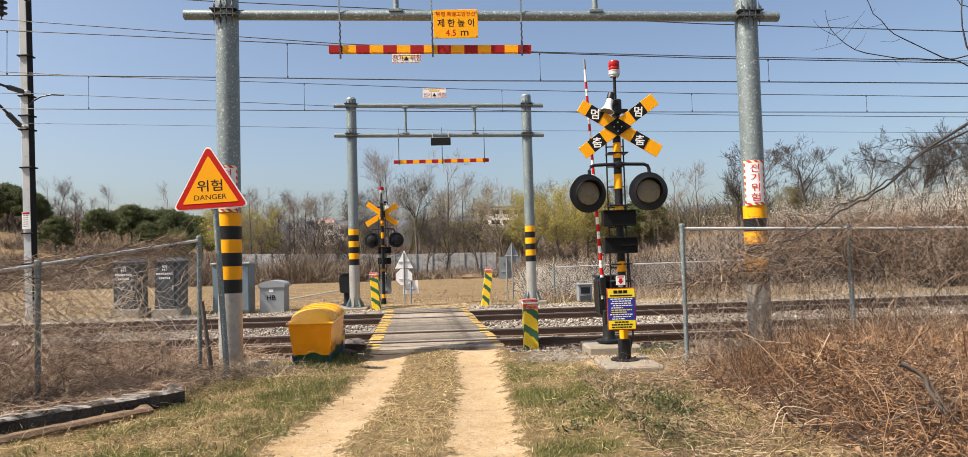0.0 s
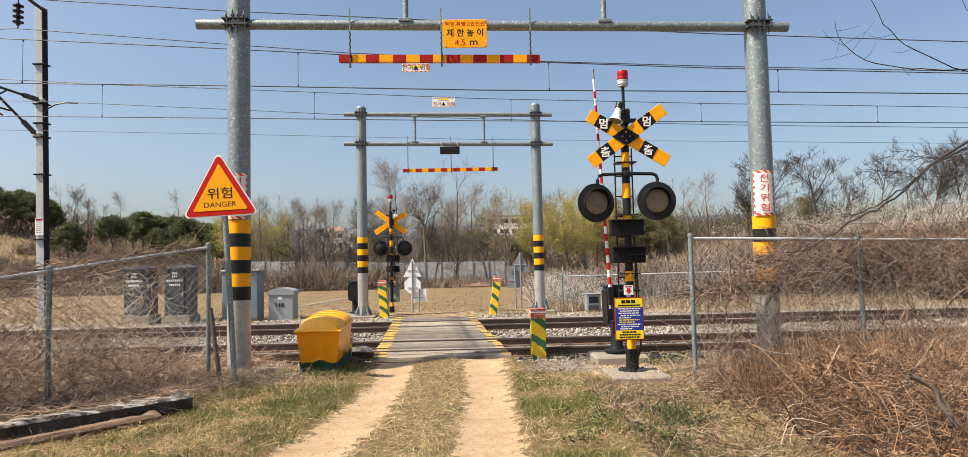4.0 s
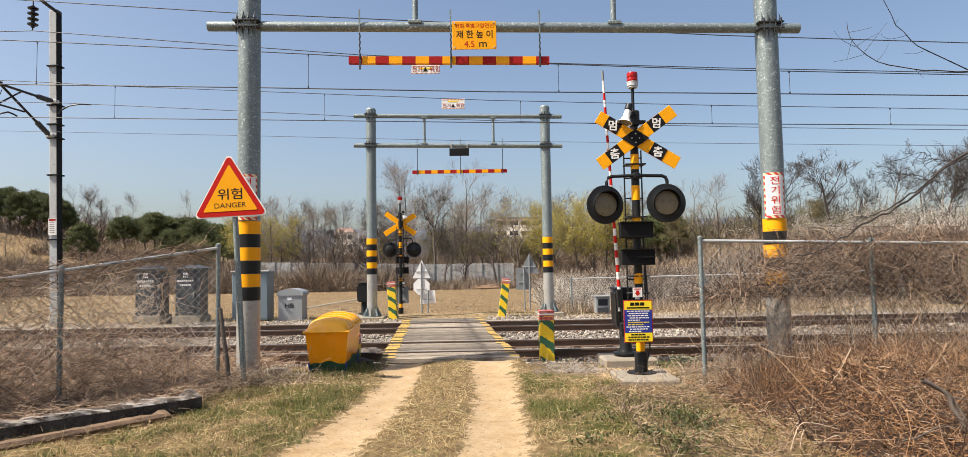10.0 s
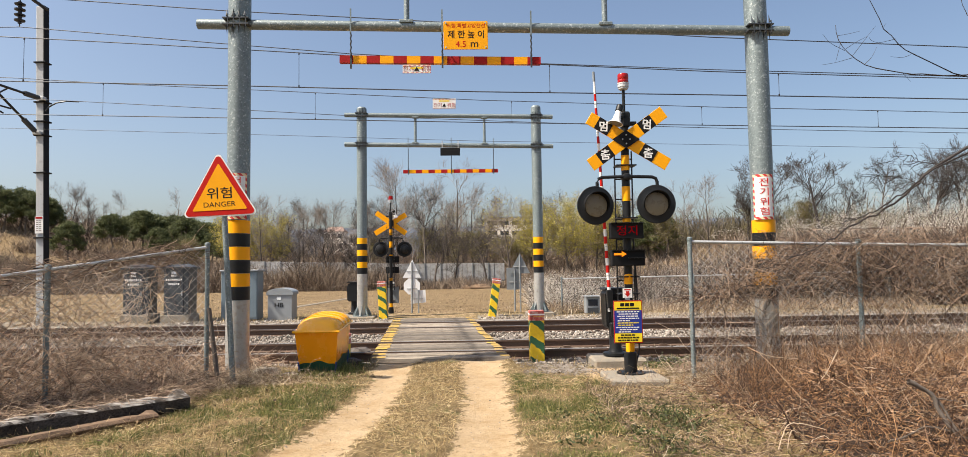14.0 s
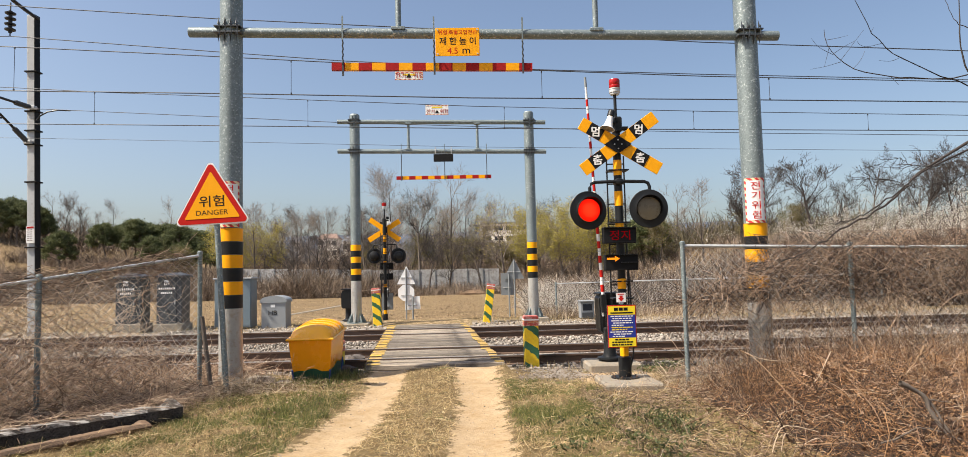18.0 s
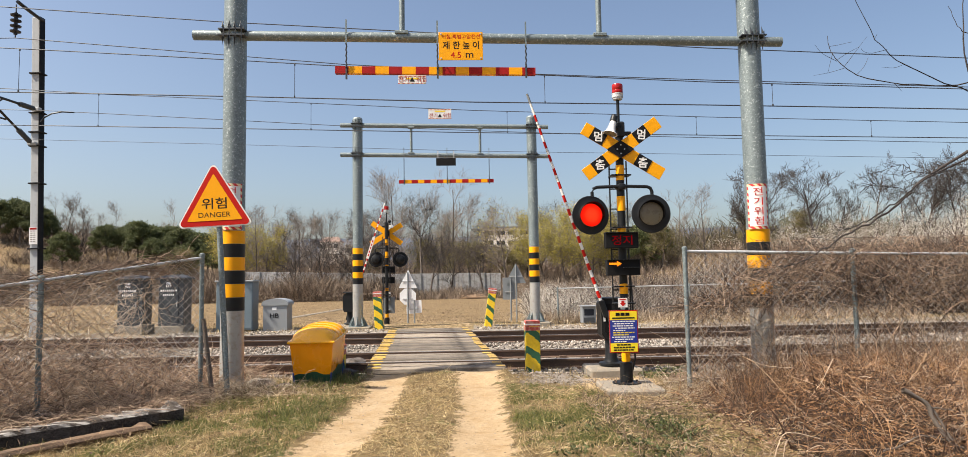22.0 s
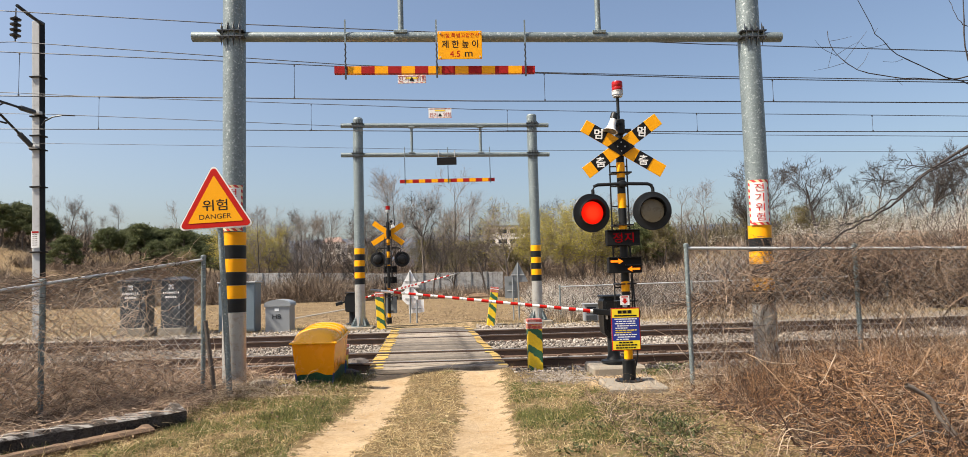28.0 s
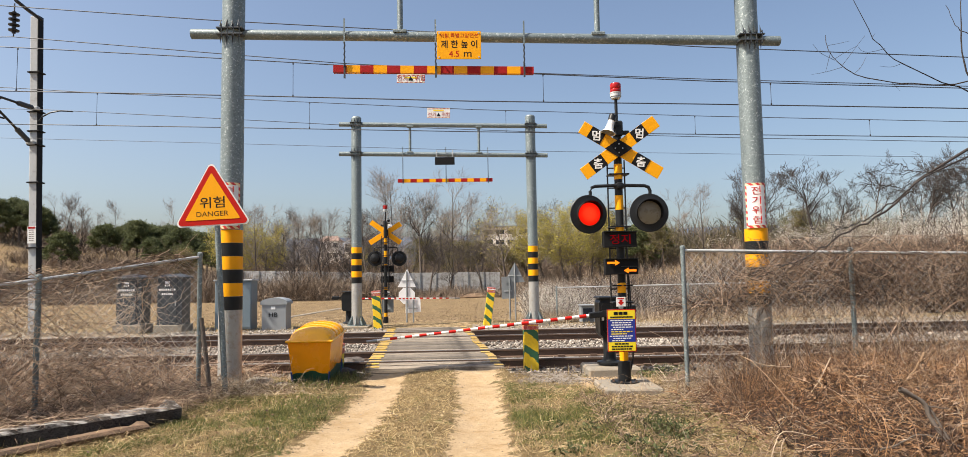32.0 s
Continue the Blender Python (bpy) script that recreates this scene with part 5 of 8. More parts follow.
# ---- barrier gates ----
def gate(length, tail=0.0):
    """Gate machine at its own origin, facing -y, with the boom's pivot at (-0.31, -0.05, 0.92)."""
    s = thing("barrier_gate", (0, 0, 0), "black gate machine with red and white boom on concrete", "barrier gate", "barrier gates")
    P = lambda nm, sh, mt, lb="", sm=True, par=None: part(nm, sh, mt, par or s, lb, local=True, smooth=sm)
    P("footing", Shape().box((0.0, 0.0, 0.02), (0.82, 0.78, 0.17), b=0.03), CONCRETE, "concrete block", False)
    P("pedestal", Shape().lathe([(0.20, 0.13), (0.20, 0.16), (0.12, 0.18), (0.095, 0.24), (0.095, 0.62), (0.13, 0.66)], Matrix.Translation((0, 0, 0)), 20), BLACK, "black pedestal")
    hs_ = [(-0.17, 0.60), (-0.12, 0.54), (0.14, 0.54), (0.19, 0.60), (0.20, 1.02), (0.16, 1.11), (0.07, 1.15), (-0.14, 1.15), (-0.18, 1.09)]
    body = P("housing", Shape().slab(hs_, -0.17, 0.2), BLACK, "rounded black machine housing", False)
    P("housing_door", Shape().slab([(x * 0.8, 0.865 + (z - 0.865) * 0.78) for x, z in hs_], -0.185, -0.17), BLACK_MATT, "", False, body)
    P("lid", Shape().box((-0.0, 0.015, 1.165), (0.38, 0.42, 0.035), b=0.012), BLACK, "", False, body)
    P("plate", Shape().box((-0.13, -0.19, 0.86), (0.035, 0.004, 0.09)), WHITE_SIGN, "small pale plate", False, body)
    P("axle", Shape().rod((-0.12, -0.24, 0.92), (-0.12, 0.0, 0.92), 0.04, n=14), BLACK, "", True, body)
    boom = P("boom", Shape().rod((0, 0, 0.05), (0, 0, length), 0.027, 0.018, n=12), WHITE, "red and white striped barrier boom")
    n = 27
    for k in range(n):
        z0 = 0.28 + (length - 0.5) * k / n
        z1 = 0.28 + (length - 0.5) * (k + 1) / n
        if k % 2 == 0:
            r = 0.0285 - 0.0088 * k / n
            P("red_band", Shape().rod((0, 0, z0), (0, 0, z1), r, r - 0.0006, n=12, caps=False), RED_SIGN, "red reflective band", True, boom)
        if k % 4 == 1:
            P("ring_clip", Shape().rod((0, 0, z0 + 0.06), (0, 0, z0 + 0.075), 0.0305 - 0.009 * k / n, n=12), STEEL_THIN, "", True, boom)
    P("boom_tip", Shape().rod((0, 0, length - 0.02), (0, 0, length + 0.14), 0.021, 0.019, n=12), GREY_BACK, "grey plastic end", True, boom)
    P("boom_socket", Shape().box((0, 0, 0.10), (0.09, 0.09, 0.28), b=0.012), BLACK, "", False, boom)
    P("weight_arm", Shape().box((0.03, -0.02, -0.22 - tail / 2), (0.05, 0.04, 0.5 + tail)), BLACK, "", False, boom)
    P("counterweight", Shape().box((0.03, -0.02, -0.38 - tail), (0.12, 0.14, 0.22), b=0.015), BLACK, "black counterweight", False, boom)
    return s, boom


PIVOT = (-0.12, -0.24, 0.92)
gate_near, boom_near = gate(3.55)
gate_near.location = (2.31, 10.40, 0.0)
gate_far, boom_far = gate(3.40, 0.22)
gate_far.location = (-3.80, 21.8, -0.06)
gate_far.rotation_euler.z = math.pi
tagged(gate_far, "far black gate machine with red and white boom", group="barrier gates")
bars = Shape()
for k in range(5):
    bars.box((0, 0.036, 1.55 + 0.12 * k), (0.045, 0.004, 0.07))
panel = part("boom_plate", Shape().box((0, 0.033, 1.8), (0.09, 0.004, 0.75)), WHITE, boom_far, "white plate with small writing", local=True, smooth=False)
tagged(part("writing_bars", bars, RED_SIGN, panel, "red writing", local=True, smooth=False), kind="stuff")


# ---- striped posts beside the deck ----
def bollard(x, y, z, w, h, lean=0.0, yaw=0.0, label="yellow and green striped concrete post with red and white head"):
    b = thing("marker_post", (x, y, z), label, "post", "striped posts")
    part("shaft", Shape().box((0, 0, h / 2 - 0.1), (w, w, h + 0.1), b=0.012), POST_STRIPES, b, local=True, smooth=False)
    part("red_head", Shape().box((0, 0, h - 0.045), (w + 0.006, w + 0.006, 0.10), b=0.01), FADED_RED, b, "faded red head", local=True, smooth=False)
    part("white_band", Shape().box((0, 0, h - 0.055), (w + 0.012, w + 0.012, 0.022)), WHITE, b, local=True, smooth=False)
    part("red_collar", Shape().box((0, 0, h - 0.125), (w + 0.005, w + 0.005, 0.06)), FADED_RED, b, local=True, smooth=False)
    b.rotation_euler = (0, radians(lean), radians(yaw))


bollard(1.115, 10.95, 0.0, 0.235, 0.80, 0, 1)
bollard(-2.13, 11.02, 0.0, 0.24, 0.46, 2, 0)
bollard(-2.66, 20.5, -0.02, 0.25, 1.16, -3, 0)
bollard(0.70, 20.5, -0.05, 0.24, 1.24, 8, 0)


# ---- yellow grit bin ----
def build_bin():
    b = thing("grit_bin", (-2.265, 10.34, 0.0), "orange-yellow grit bin with domed ribbed lid and dark green base", "grit bin")
    wb, wt, d, zt = 0.258, 0.318, 0.50, 0.645

    def ring(w, dd, z):
        return [(-w, -dd, z), (w, -dd, z), (w, dd, z), (-w, dd, z)]
    s = Shape().add(ring(wb, d - 0.05, 0.02) + ring(wt, d, zt), [(0, 1, 5, 4), (1, 2, 6, 5), (2, 3, 7, 6), (3, 0, 4, 7), (3, 2, 1, 0)])
    body = part("tub", s, YELLOW_BIN, b, "tapering glossy tub", local=True, smooth=False)
    # painted base with a wavy upper edge
    n = 14

    def low(u):
        return 0.175 + 0.035 * math.sin(u * math.pi * 1.3 - 0.5) + 0.012 * math.sin(u * 14)
    for nm, a0, a1 in (("front", (-1, -1), (1, -1)), ("side", (1, -1), (1, 1)), ("side", (-1, 1), (-1, -1))):
        vs, fs = [], []
        for k in range(n + 1):
            u = k / n
            sx, sy = a0[0] + (a1[0] - a0[0]) * u, a0[1] + (a1[1] - a0[1]) * u
            for z in (0.015, low(u)):
                t = (z - 0.02) / (zt - 0.02)
                w, dd = wb + (wt - wb) * t + 0.004, d - 0.05 + 0.05 * t + 0.004
                vs.append((sx * w, sy * dd, z))
        fs = [(2 * k, 2 * k + 2, 2 * k + 3, 2 * k + 1) for k in range(n)]
        part("painted_base", Shape().add(vs, fs), GREEN_PAINT, body, "dark green painted foot", local=True)
    for sx in (-1, 1):
        for sy in (-1, 1):
            e = Shape().rod((sx * (wb + 0.002), sy * (d - 0.048), 0.0), (sx * (wb + 0.022), sy * (d - 0.03), 0.20), 0.014, n=6)
            part("corner_trim", e, BLUE_PAINT, body, "blue corner", local=True)
    part("rim", Shape().box((0, 0, zt + 0.01), (2 * wt + 0.07, 2 * d + 0.06, 0.035), b=0.012), YELLOW_LID, b, "overhanging lid rim", local=True, smooth=False)
    # lid: shallow arch across, with raised ribs
    def arch(ys, rx, rz, z0):
        """An arched shell through cross-sections (y, share of full height)."""
        m, vs, fs = 18, [], []
        for y, q in ys:
            vs += [(rx * (0.55 + 0.45 * q ** 0.5 if q < 1 else 1) * math.cos(math.pi * k / m) if q < 1 and q > 0 else rx * math.cos(math.pi * k / m), y, z0 + rz * q * math.sin(math.pi * k / m) ** 0.8) for k in range(m + 1)]
        for j in range(len(ys) - 1):
            fs += [(j * (m + 1) + k, j * (m + 1) + k + 1, (j + 1) * (m + 1) + k + 1, (j + 1) * (m + 1) + k) for k in range(m)]
        fs += [tuple(range(m + 1)), tuple(range((len(ys) - 1) * (m + 1), len(ys) * (m + 1)))]
        return Shape().add(vs, fs)
    lid = part("lid", arch([(-d - 0.01, 0.0), (-d + 0.03, 0.42), (-d + 0.09, 0.72), (-d + 0.17, 0.91), (-d + 0.27, 1.0), (d - 0.1, 1.0), (d, 0.8), (d + 0.01, 0.0)], wt + 0.015, 0.175, zt + 0.02), YELLOW_LID, b, "domed glossy lid", local=True)
    for y in (-0.13, 0.09, 0.30):
        part("rib", arch([(y - 0.035, 1.0), (y + 0.035, 1.0)], wt + 0.022, 0.187, zt + 0.02), YELLOW_LID, lid, local=True)
    b.rotation_euler = (radians(4.0), 0, radians(-0.5))


build_bin()


# ---- trackside cabinets ----
def dark_cabinet(x0, x1, y, z0, z1):
    w = x1 - x0
    c = thing("relay_cabinet", ((x0 + x1) / 2, y, z0), "dark grey steel trackside cabinet on a concrete plinth", "cabinet", "relay cabinets")
    part("plinth", Shape().box((0, 0.28, 0.09), (w * 1.02, 0.8, 0.36), b=0.015), CONCRETE, c, "pale concrete plinth", local=True, smooth=False)
    h = z1 - z0
    body = part("body", Shape().box((0, 0.28, (h + 0.2) / 2), (w * 0.9, 0.62, h - 0.24), b=0.012), DARK_CAB, c, local=True, smooth=False)
    part("door", Shape().box((-0.06, -0.04, (h + 0.2) / 2), (w * 0.70, 0.03, h - 0.34), b=0.006), DARK_CAB, body, "hinged door", local=True, smooth=False)
    part("handle", Shape().box((w * 0.23, -0.065, h * 0.52), (0.03, 0.03, 0.14), b=0.006), STEEL_THIN, body, "steel handle", local=True, smooth=False)
    r = Shape().add([(-w * 0.52, -0.1, h - 0.1), (w * 0.52, -0.1, h - 0.1), (w * 0.52, 0.68, h - 0.1), (-w * 0.52, 0.68, h - 0.1), (-w * 0.52, -0.1, h - 0.04), (w * 0.52, -0.1, h - 0.04), (w * 0.52, 0.68, h - 0.04), (-w * 0.52, 0.68, h - 0.04), (-w * 0.2, 0.2, h + 0.06), (w * 0.2, 0.2, h + 0.06), (w * 0.2, 0.4, h + 0.06), (-w * 0.2, 0.4, h + 0.06)],
                    [(3, 2, 1, 0), (0, 1, 5, 4), (1, 2, 6, 5), (2, 3, 7, 6), (3, 0, 4, 7), (4, 5, 9, 8), (5, 6, 10, 9), (6, 7, 11, 10), (7, 4, 8, 11), (8, 9, 10, 11)])
    part("roof", r, DARK_CAB, c, "overhanging hipped roof", local=True, smooth=False)
    wr = Shape()
    for k, (ww, n) in enumerate(((0.05, 3), (0.055, 8), (0.05, 6))):
        for j in range(n):
            wr.box((-0.06 + (j - (n - 1) / 2) * ww * 1.15, -0.058, h * 0.83 - k * 0.13), (ww * 0.75, 0.004, 0.06))
    tagged(part("writing_bars", wr, WHITE, body, "white stencilled writing", local=True, smooth=False), kind="stuff")
    part("label_plate", Shape().box((-0.06, -0.058, h * 0.88), (0.14, 0.004, 0.07)), WHITE_SIGN, body, local=True, smooth=False)


dark_cabinet(-10.54, -9.71, 20.2, -0.02, 1.72)
dark_cabinet(-9.32, -8.49, 20.2, -0.04, 1.72)

hbc = thing("hb_box", (-5.87, 20.5, -0.03), "pale grey trackside box with curved top, marked HB", "cabinet")
arc = [(-0.38, 0.0), (0.38, 0.0), (0.38, 0.84)] + [(0.38 * math.cos(math.pi * k / 10), 0.84 + 0.15 * math.sin(math.pi * k / 10)) for k in range(1, 10)] + [(-0.38, 0.84)]
part("body", Shape().slab([(x * 0.97, z * 0.985) for x, z in arc], 0.0, 0.62), PALE_CAB, hbc, local=True, smooth=False)
part("cover", Shape().slab([(0.41, 0.80), (0.41, 0.86)] + [(0.41 * math.cos(math.pi * k / 10), 0.86 + 0.15 * math.sin(math.pi * k / 10)) for k in range(1, 10)] + [(-0.41, 0.86), (-0.41, 0.80)], -0.03, 0.66), PALE_CAB, hbc, "curved lid", local=True, smooth=False)
letters("lettering", "HB", 0.135, BLACK_MATT, hbc, (-5.89, 20.494, 0.46), thick=0.004, squeeze=(1.1, 1))
part("label_plate", Shape().box((-0.02, -0.004, 0.70), (0.13, 0.008, 0.09)), WHITE_SIGN, hbc, local=True, smooth=False)
bcb = thing("control_cabinet", (-7.15, 20.6, 0.0), "blue-grey steel control cabinet behind the gantry post", "cabinet")
part("body", Shape().box((0, 0.3, 0.77), (1.12, 0.6, 1.5), b=0.015), BLUE_CAB, bcb, local=True, smooth=False)
part("door", Shape().box((-0.28, -0.005, 0.77), (0.52, 0.02, 1.38), b=0.006), BLUE_CAB, bcb, local=True, smooth=False)
part("door", Shape().box((0.28, -0.005, 0.77), (0.52, 0.02, 1.38), b=0.006), BLUE_CAB, bcb, local=True, smooth=False)
part("roof", Shape().box((0, 0.3, 1.54), (1.20, 0.7, 0.05), b=0.012), PALE_CAB, bcb, "pale roof plate", local=True, smooth=False)
wbx = thing("equipment_box", (3.88, 20.5, 0.0), "small pale trackside box with dark front opening", "equipment box")
part("frame", Shape().box((0, 0.2, 0.3), (0.44, 0.36, 0.52), b=0.015), PALE_CAB, wbx, local=True, smooth=False)
part("window", Shape().box((0, 0.015, 0.38), (0.30, 0.01, 0.2)), PANE, wbx, "dark window", local=True, smooth=False)
part("hood", Shape().box((0, 0.15, 0.575), (0.50, 0.46, 0.03), b=0.008), PALE_CAB, wbx, local=True, smooth=False)
part("panel", Shape().box((0, 0.012, 0.14), (0.34, 0.01, 0.16)), DARK_CAB, wbx, "dark lower panel", local=True, smooth=False)


# ---- road signs seen from behind ----
def back_sign(x, y, z, plates, posts, label, mat):
    s = thing("road_sign", (x, y, z), label, "sign", "road signs from behind")
    for px, top in posts:
        part("post", Shape().rod((px, 0.03, -0.1), (px, 0.03, top), 0.03, n=10), GREY_BACK, s, local=True)
    for poly, yy, mt in plates:
        p = part("plate", Shape().slab(poly, yy, yy + 0.008), mt, s, local=True, smooth=False)
        zs = [q[1] for q in poly]
        xs2 = [q[0] for q in poly]
        part("stiffener", Shape().box((sum(xs2) / len(xs2), yy - 0.012, min(zs) + 0.35 * (max(zs) - min(zs))), ((max(xs2) - min(xs2)) * 0.62, 0.02, 0.035)), STEEL_THIN, p, local=True, smooth=False)


oct_ = [(0.345 * math.cos(math.pi / 8 + k * math.pi / 4), 1.23 - 0.42 + 0.345 * math.sin(math.pi / 8 + k * math.pi / 4)) for k in range(8)]
back_sign(-2.26, 26.0, -0.42, [([(-0.36, 1.58), (0.36, 1.58), (0.02, 2.30)], 0.05, SIGN_BACK), ([(x, z + 0.43) for x, z in oct_], 0.05, SIGN_BACK), ([(-0.05, 0.55), (0.55, 0.60), (0.53, 1.10), (-0.07, 1.05)], 0.09, SIGN_BACK)],
          [(0.0, 2.2), (0.26, 1.1)], "pale metal backs of road signs on thin posts", SIGN_BACK)
back_sign(2.02, 26.0, -0.45, [([(-0.42, 1.72), (0.42, 1.72), (0.02, 2.52)], 0.05, GREY_BACK), ([(-0.52, 1.08), (-0.02, 1.08), (-0.02, 1.95), (-0.52, 1.95)], 0.08, GREY_BACK)],
          [(0.02, 2.45), (-0.2, 1.9)], "dull grey backs of road signs on thin posts", GREY_BACK)
solo("concrete_channel", Shape().box((-8.45, 39.5, -0.46), (0.34, 11.0, 0.17), Matrix.Translation((-8.45, 39.5, 0)) @ Matrix.Rotation(radians(-6.3), 4, 'Z') @ Matrix.Translation((8.45, -39.5, 0)), b=0.03), CONCRETE, "low pale concrete channel edging in the field", "concrete channel", smooth=False)
# loose bits on the ground


def lump(name, c, s, seed, mat, label, category, group=""):
    """A rough rounded block."""
    g = random.Random(seed)
    vs, fs, n, m = [], [], 10, 5
    for j in range(m + 1):
        a = math.pi * j / m
        for k in range(n):
            b = 2 * math.pi * k / n
            q = 1 + g.uniform(-0.16, 0.16)
            sx, sy, sz = math.sin(a) * math.cos(b), math.sin(a) * math.sin(b), math.cos(a)
            f = 1 / max(abs(sx), abs(sy), abs(sz)) ** 0.55
            vs.append((c[0] + s[0] / 2 * sx * q * f, c[1] + s[1] / 2 * sy * q * f, c[2] + s[2] / 2 * sz * q * f))
    for j in range(m):
        fs += [(j * n + k, j * n + (k + 1) % n, (j + 1) * n + (k + 1) % n, (j + 1) * n + k) for k in range(n)]
    solo(name, Shape().add(vs, fs), mat, label, category, group, at=c, smooth=False)


lump("pale_stone", (-6.1, 9.0, 0.08), (0.5, 0.4, 0.18), 1, WHITE_SIGN, "pale stone lying in the brush behind the fence", "stone", "loose stones")
lump("broken_slab", (-2.98, 9.85, 0.04), (0.42, 0.3, 0.12), 2, CONCRETE, "broken piece of pale concrete near the bin", "concrete piece", "loose stones")
lump("broken_slab", (-2.62, 9.62, 0.02), (0.22, 0.2, 0.08), 3, CONCRETE, "broken piece of pale concrete near the bin", "concrete piece", "loose stones")
lump("earth_bank", (0.6, 60.5, -0.42), (3.0, 2.4, 0.85), 8, RED_EARTH, "bare orange-brown earth heap at the field edge", "earth heap")
lump("red_sheet", (-4.02, 20.45, 0.03), (0.5, 0.3, 0.10), 5, RED_BAR, "crumpled red sheet at the far gantry foot", "sheet")
lump("dark_block", (-2.02, 12.0, 0.03), (0.42, 0.55, 0.16), 6, SLEEPER, "worn grey-brown timber block beside the deck", "timber block", "deck edge blocks")
lump("dark_block", (-1.98, 11.0, 0.0), (0.36, 0.3, 0.14), 7, SLEEPER, "worn grey-brown timber block beside the deck", "timber block", "deck edge blocks")


# ---- fences ----
def fence(posts, label, group, cell=0.105, wire=0.0028, mesh_top=0.03, lean=0.0):
    f = thing("wire_fence", (posts[0][0], posts[0][1], 0), label, "fence", group)
    for x, y, zb, zt in posts:
        part("post", Shape().rod((x, y, zb - 0.1), (x, y, zt), 0.03, n=12), STEEL, f)
        part("post_cap", Shape().lathe([(0.036, zt), (0.036, zt + 0.03), (0.02, zt + 0.045)], Matrix.Translation((x, y, 0)), 12), STEEL, f)
    for a, b in zip(posts, posts[1:]):
        pa, pb = Vector((a[0], a[1], a[3] - 0.02)), Vector((b[0], b[1], b[3] - 0.02))
        part("top_rail", Shape().rod(pa, pb, 0.021, n=10), STEEL_THIN, f)
        L = (Vector((a[0], a[1])) - Vector((b[0], b[1]))).length
        ux, uy = (b[0] - a[0]) / L, (b[1] - a[1]) / L
        rows = []
        Hh = max(a[3] - a[2], b[3] - b[2])

        def top(s):
            return a[3] + (b[3] - a[3]) * s / L - mesh_top

        def bot(s):
            return a[2] + (b[2] - a[2]) * s / L + 0.03
        for sgn in (1, -1):
            k = -Hh if sgn > 0 else 0.0
            end = L if sgn > 0 else L + Hh
            while k < end:
                # a straight run at 50 degrees, clipped to the panel
                ss = np.linspace(k, k + sgn * Hh * 1.0, 40)
                zz = np.linspace(0, 1, 40) * Hh
                ok = (ss >= 0) & (ss <= L)
                zb_ = np.array([bot(s) for s in ss]) + zz
                ok &= zb_ <= np.array([top(s) for s in ss])
                if ok.sum() > 3:
                    i0, i1 = np.where(ok)[0][[0, -1]]
                    rows.append([(a[0] + ux * ss[i], a[1] + uy * ss[i], zb_[i]) for i in np.linspace(i0, i1, 6).astype(int)])
                k += cell
        p = np.array(rows)
        p[:, :, :2] += np.array([-uy, ux]) * (0.012 * np.sin(p[:, :, 0:1] * 9 + p[:, :, 2:3] * 5))
        v, q = tubes(p, np.full(p.shape[:2], wire))
        ob = part("chain_link", fast_mesh("chain_link", v - np.array(ORIGIN[f.name]), q, MESH_WIRE), MESH_WIRE, f, "rusting chain-link mesh")
    return f


fence([(-3.52, 8.9, 0.0, 1.88), (-4.75, 7.5, 0.0, 1.60), (-5.98, 6.1, 0.0, 1.33), (-7.2, 4.7, 0.0, 1.1)], "sagging chain-link fence with galvanised posts, overgrown with dry vines", "lane fences")
fence([(2.90, 8.5, 0.0, 1.85), (5.14, 8.5, 0.15, 1.79), (7.4, 8.5, 0.2, 1.74)], "chain-link fence with galvanised rail, overgrown with dry vines", "lane fences")
fence([(3.2 + 2.3 * k, 22.6, -0.1, 1.12 + 0.02 * k) for k in range(6)], "low far chain-link fence behind the tracks", "far fence", cell=0.12, wire=0.004)
solo("fence_prop", Shape().rod((-3.33, 8.85, -0.05), (-3.46, 8.82, 1.05), 0.032, 0.026, n=8), BARK, "grey weathered stick propped against the fence post", "stick")


# ---- old timbers by the fence ----
def timber(a, b, w, h, mat, label):
    a, b = Vector(a), Vector(b)
    L = (b - a).length
    d = (b - a).normalized()
    m = Matrix.Translation((a + b) / 2) @ d.to_track_quat("X", "Z").to_matrix().to_4x4()
    s = Shape()
    n = 36
    g = random.Random(5)
    vs, fs = [], []
    for k in range(n + 1):
        x = -L / 2 + L * k / n
        wear = (0.05 * max(0.0, (k - n + 4) / 4) + 0.013) * min(1.0, h / 0.17)
        j = [g.uniform(-wear, wear) for _ in range(8)]
        vs += [(x, -w / 2 + 0.02 + j[0], -h / 2), (x, w / 2 - 0.02 + j[1], -h / 2), (x, w / 2, -h / 2 + 0.03 + j[2]), (x, w / 2 + j[3], h / 2 - 0.03), (x, w / 2 - 0.03, h / 2 + j[4]), (x, -w / 2 + 0.03, h / 2 + j[5]), (x, -w / 2 + j[6], h / 2 - 0.03), (x, -w / 2, -h / 2 + 0.03)]
    for k in range(n):
        fs += [(8 * k + i, 8 * k + (i + 1) % 8, 8 * k + 8 + (i + 1) % 8, 8 * k + 8 + i) for i in range(8)]
    fs += [tuple(range(8)), tuple(range(8 * n, 8 * n + 8))]
    s.add(vs, fs, m)
    me = mesh_of("old_sleeper", s, mat, (a + b) / 2, False)
    ob = new("old_sleeper", me)
    ob.location = (a + b) / 2
    return tagged(ob, label, "timber", "discarded sleepers")


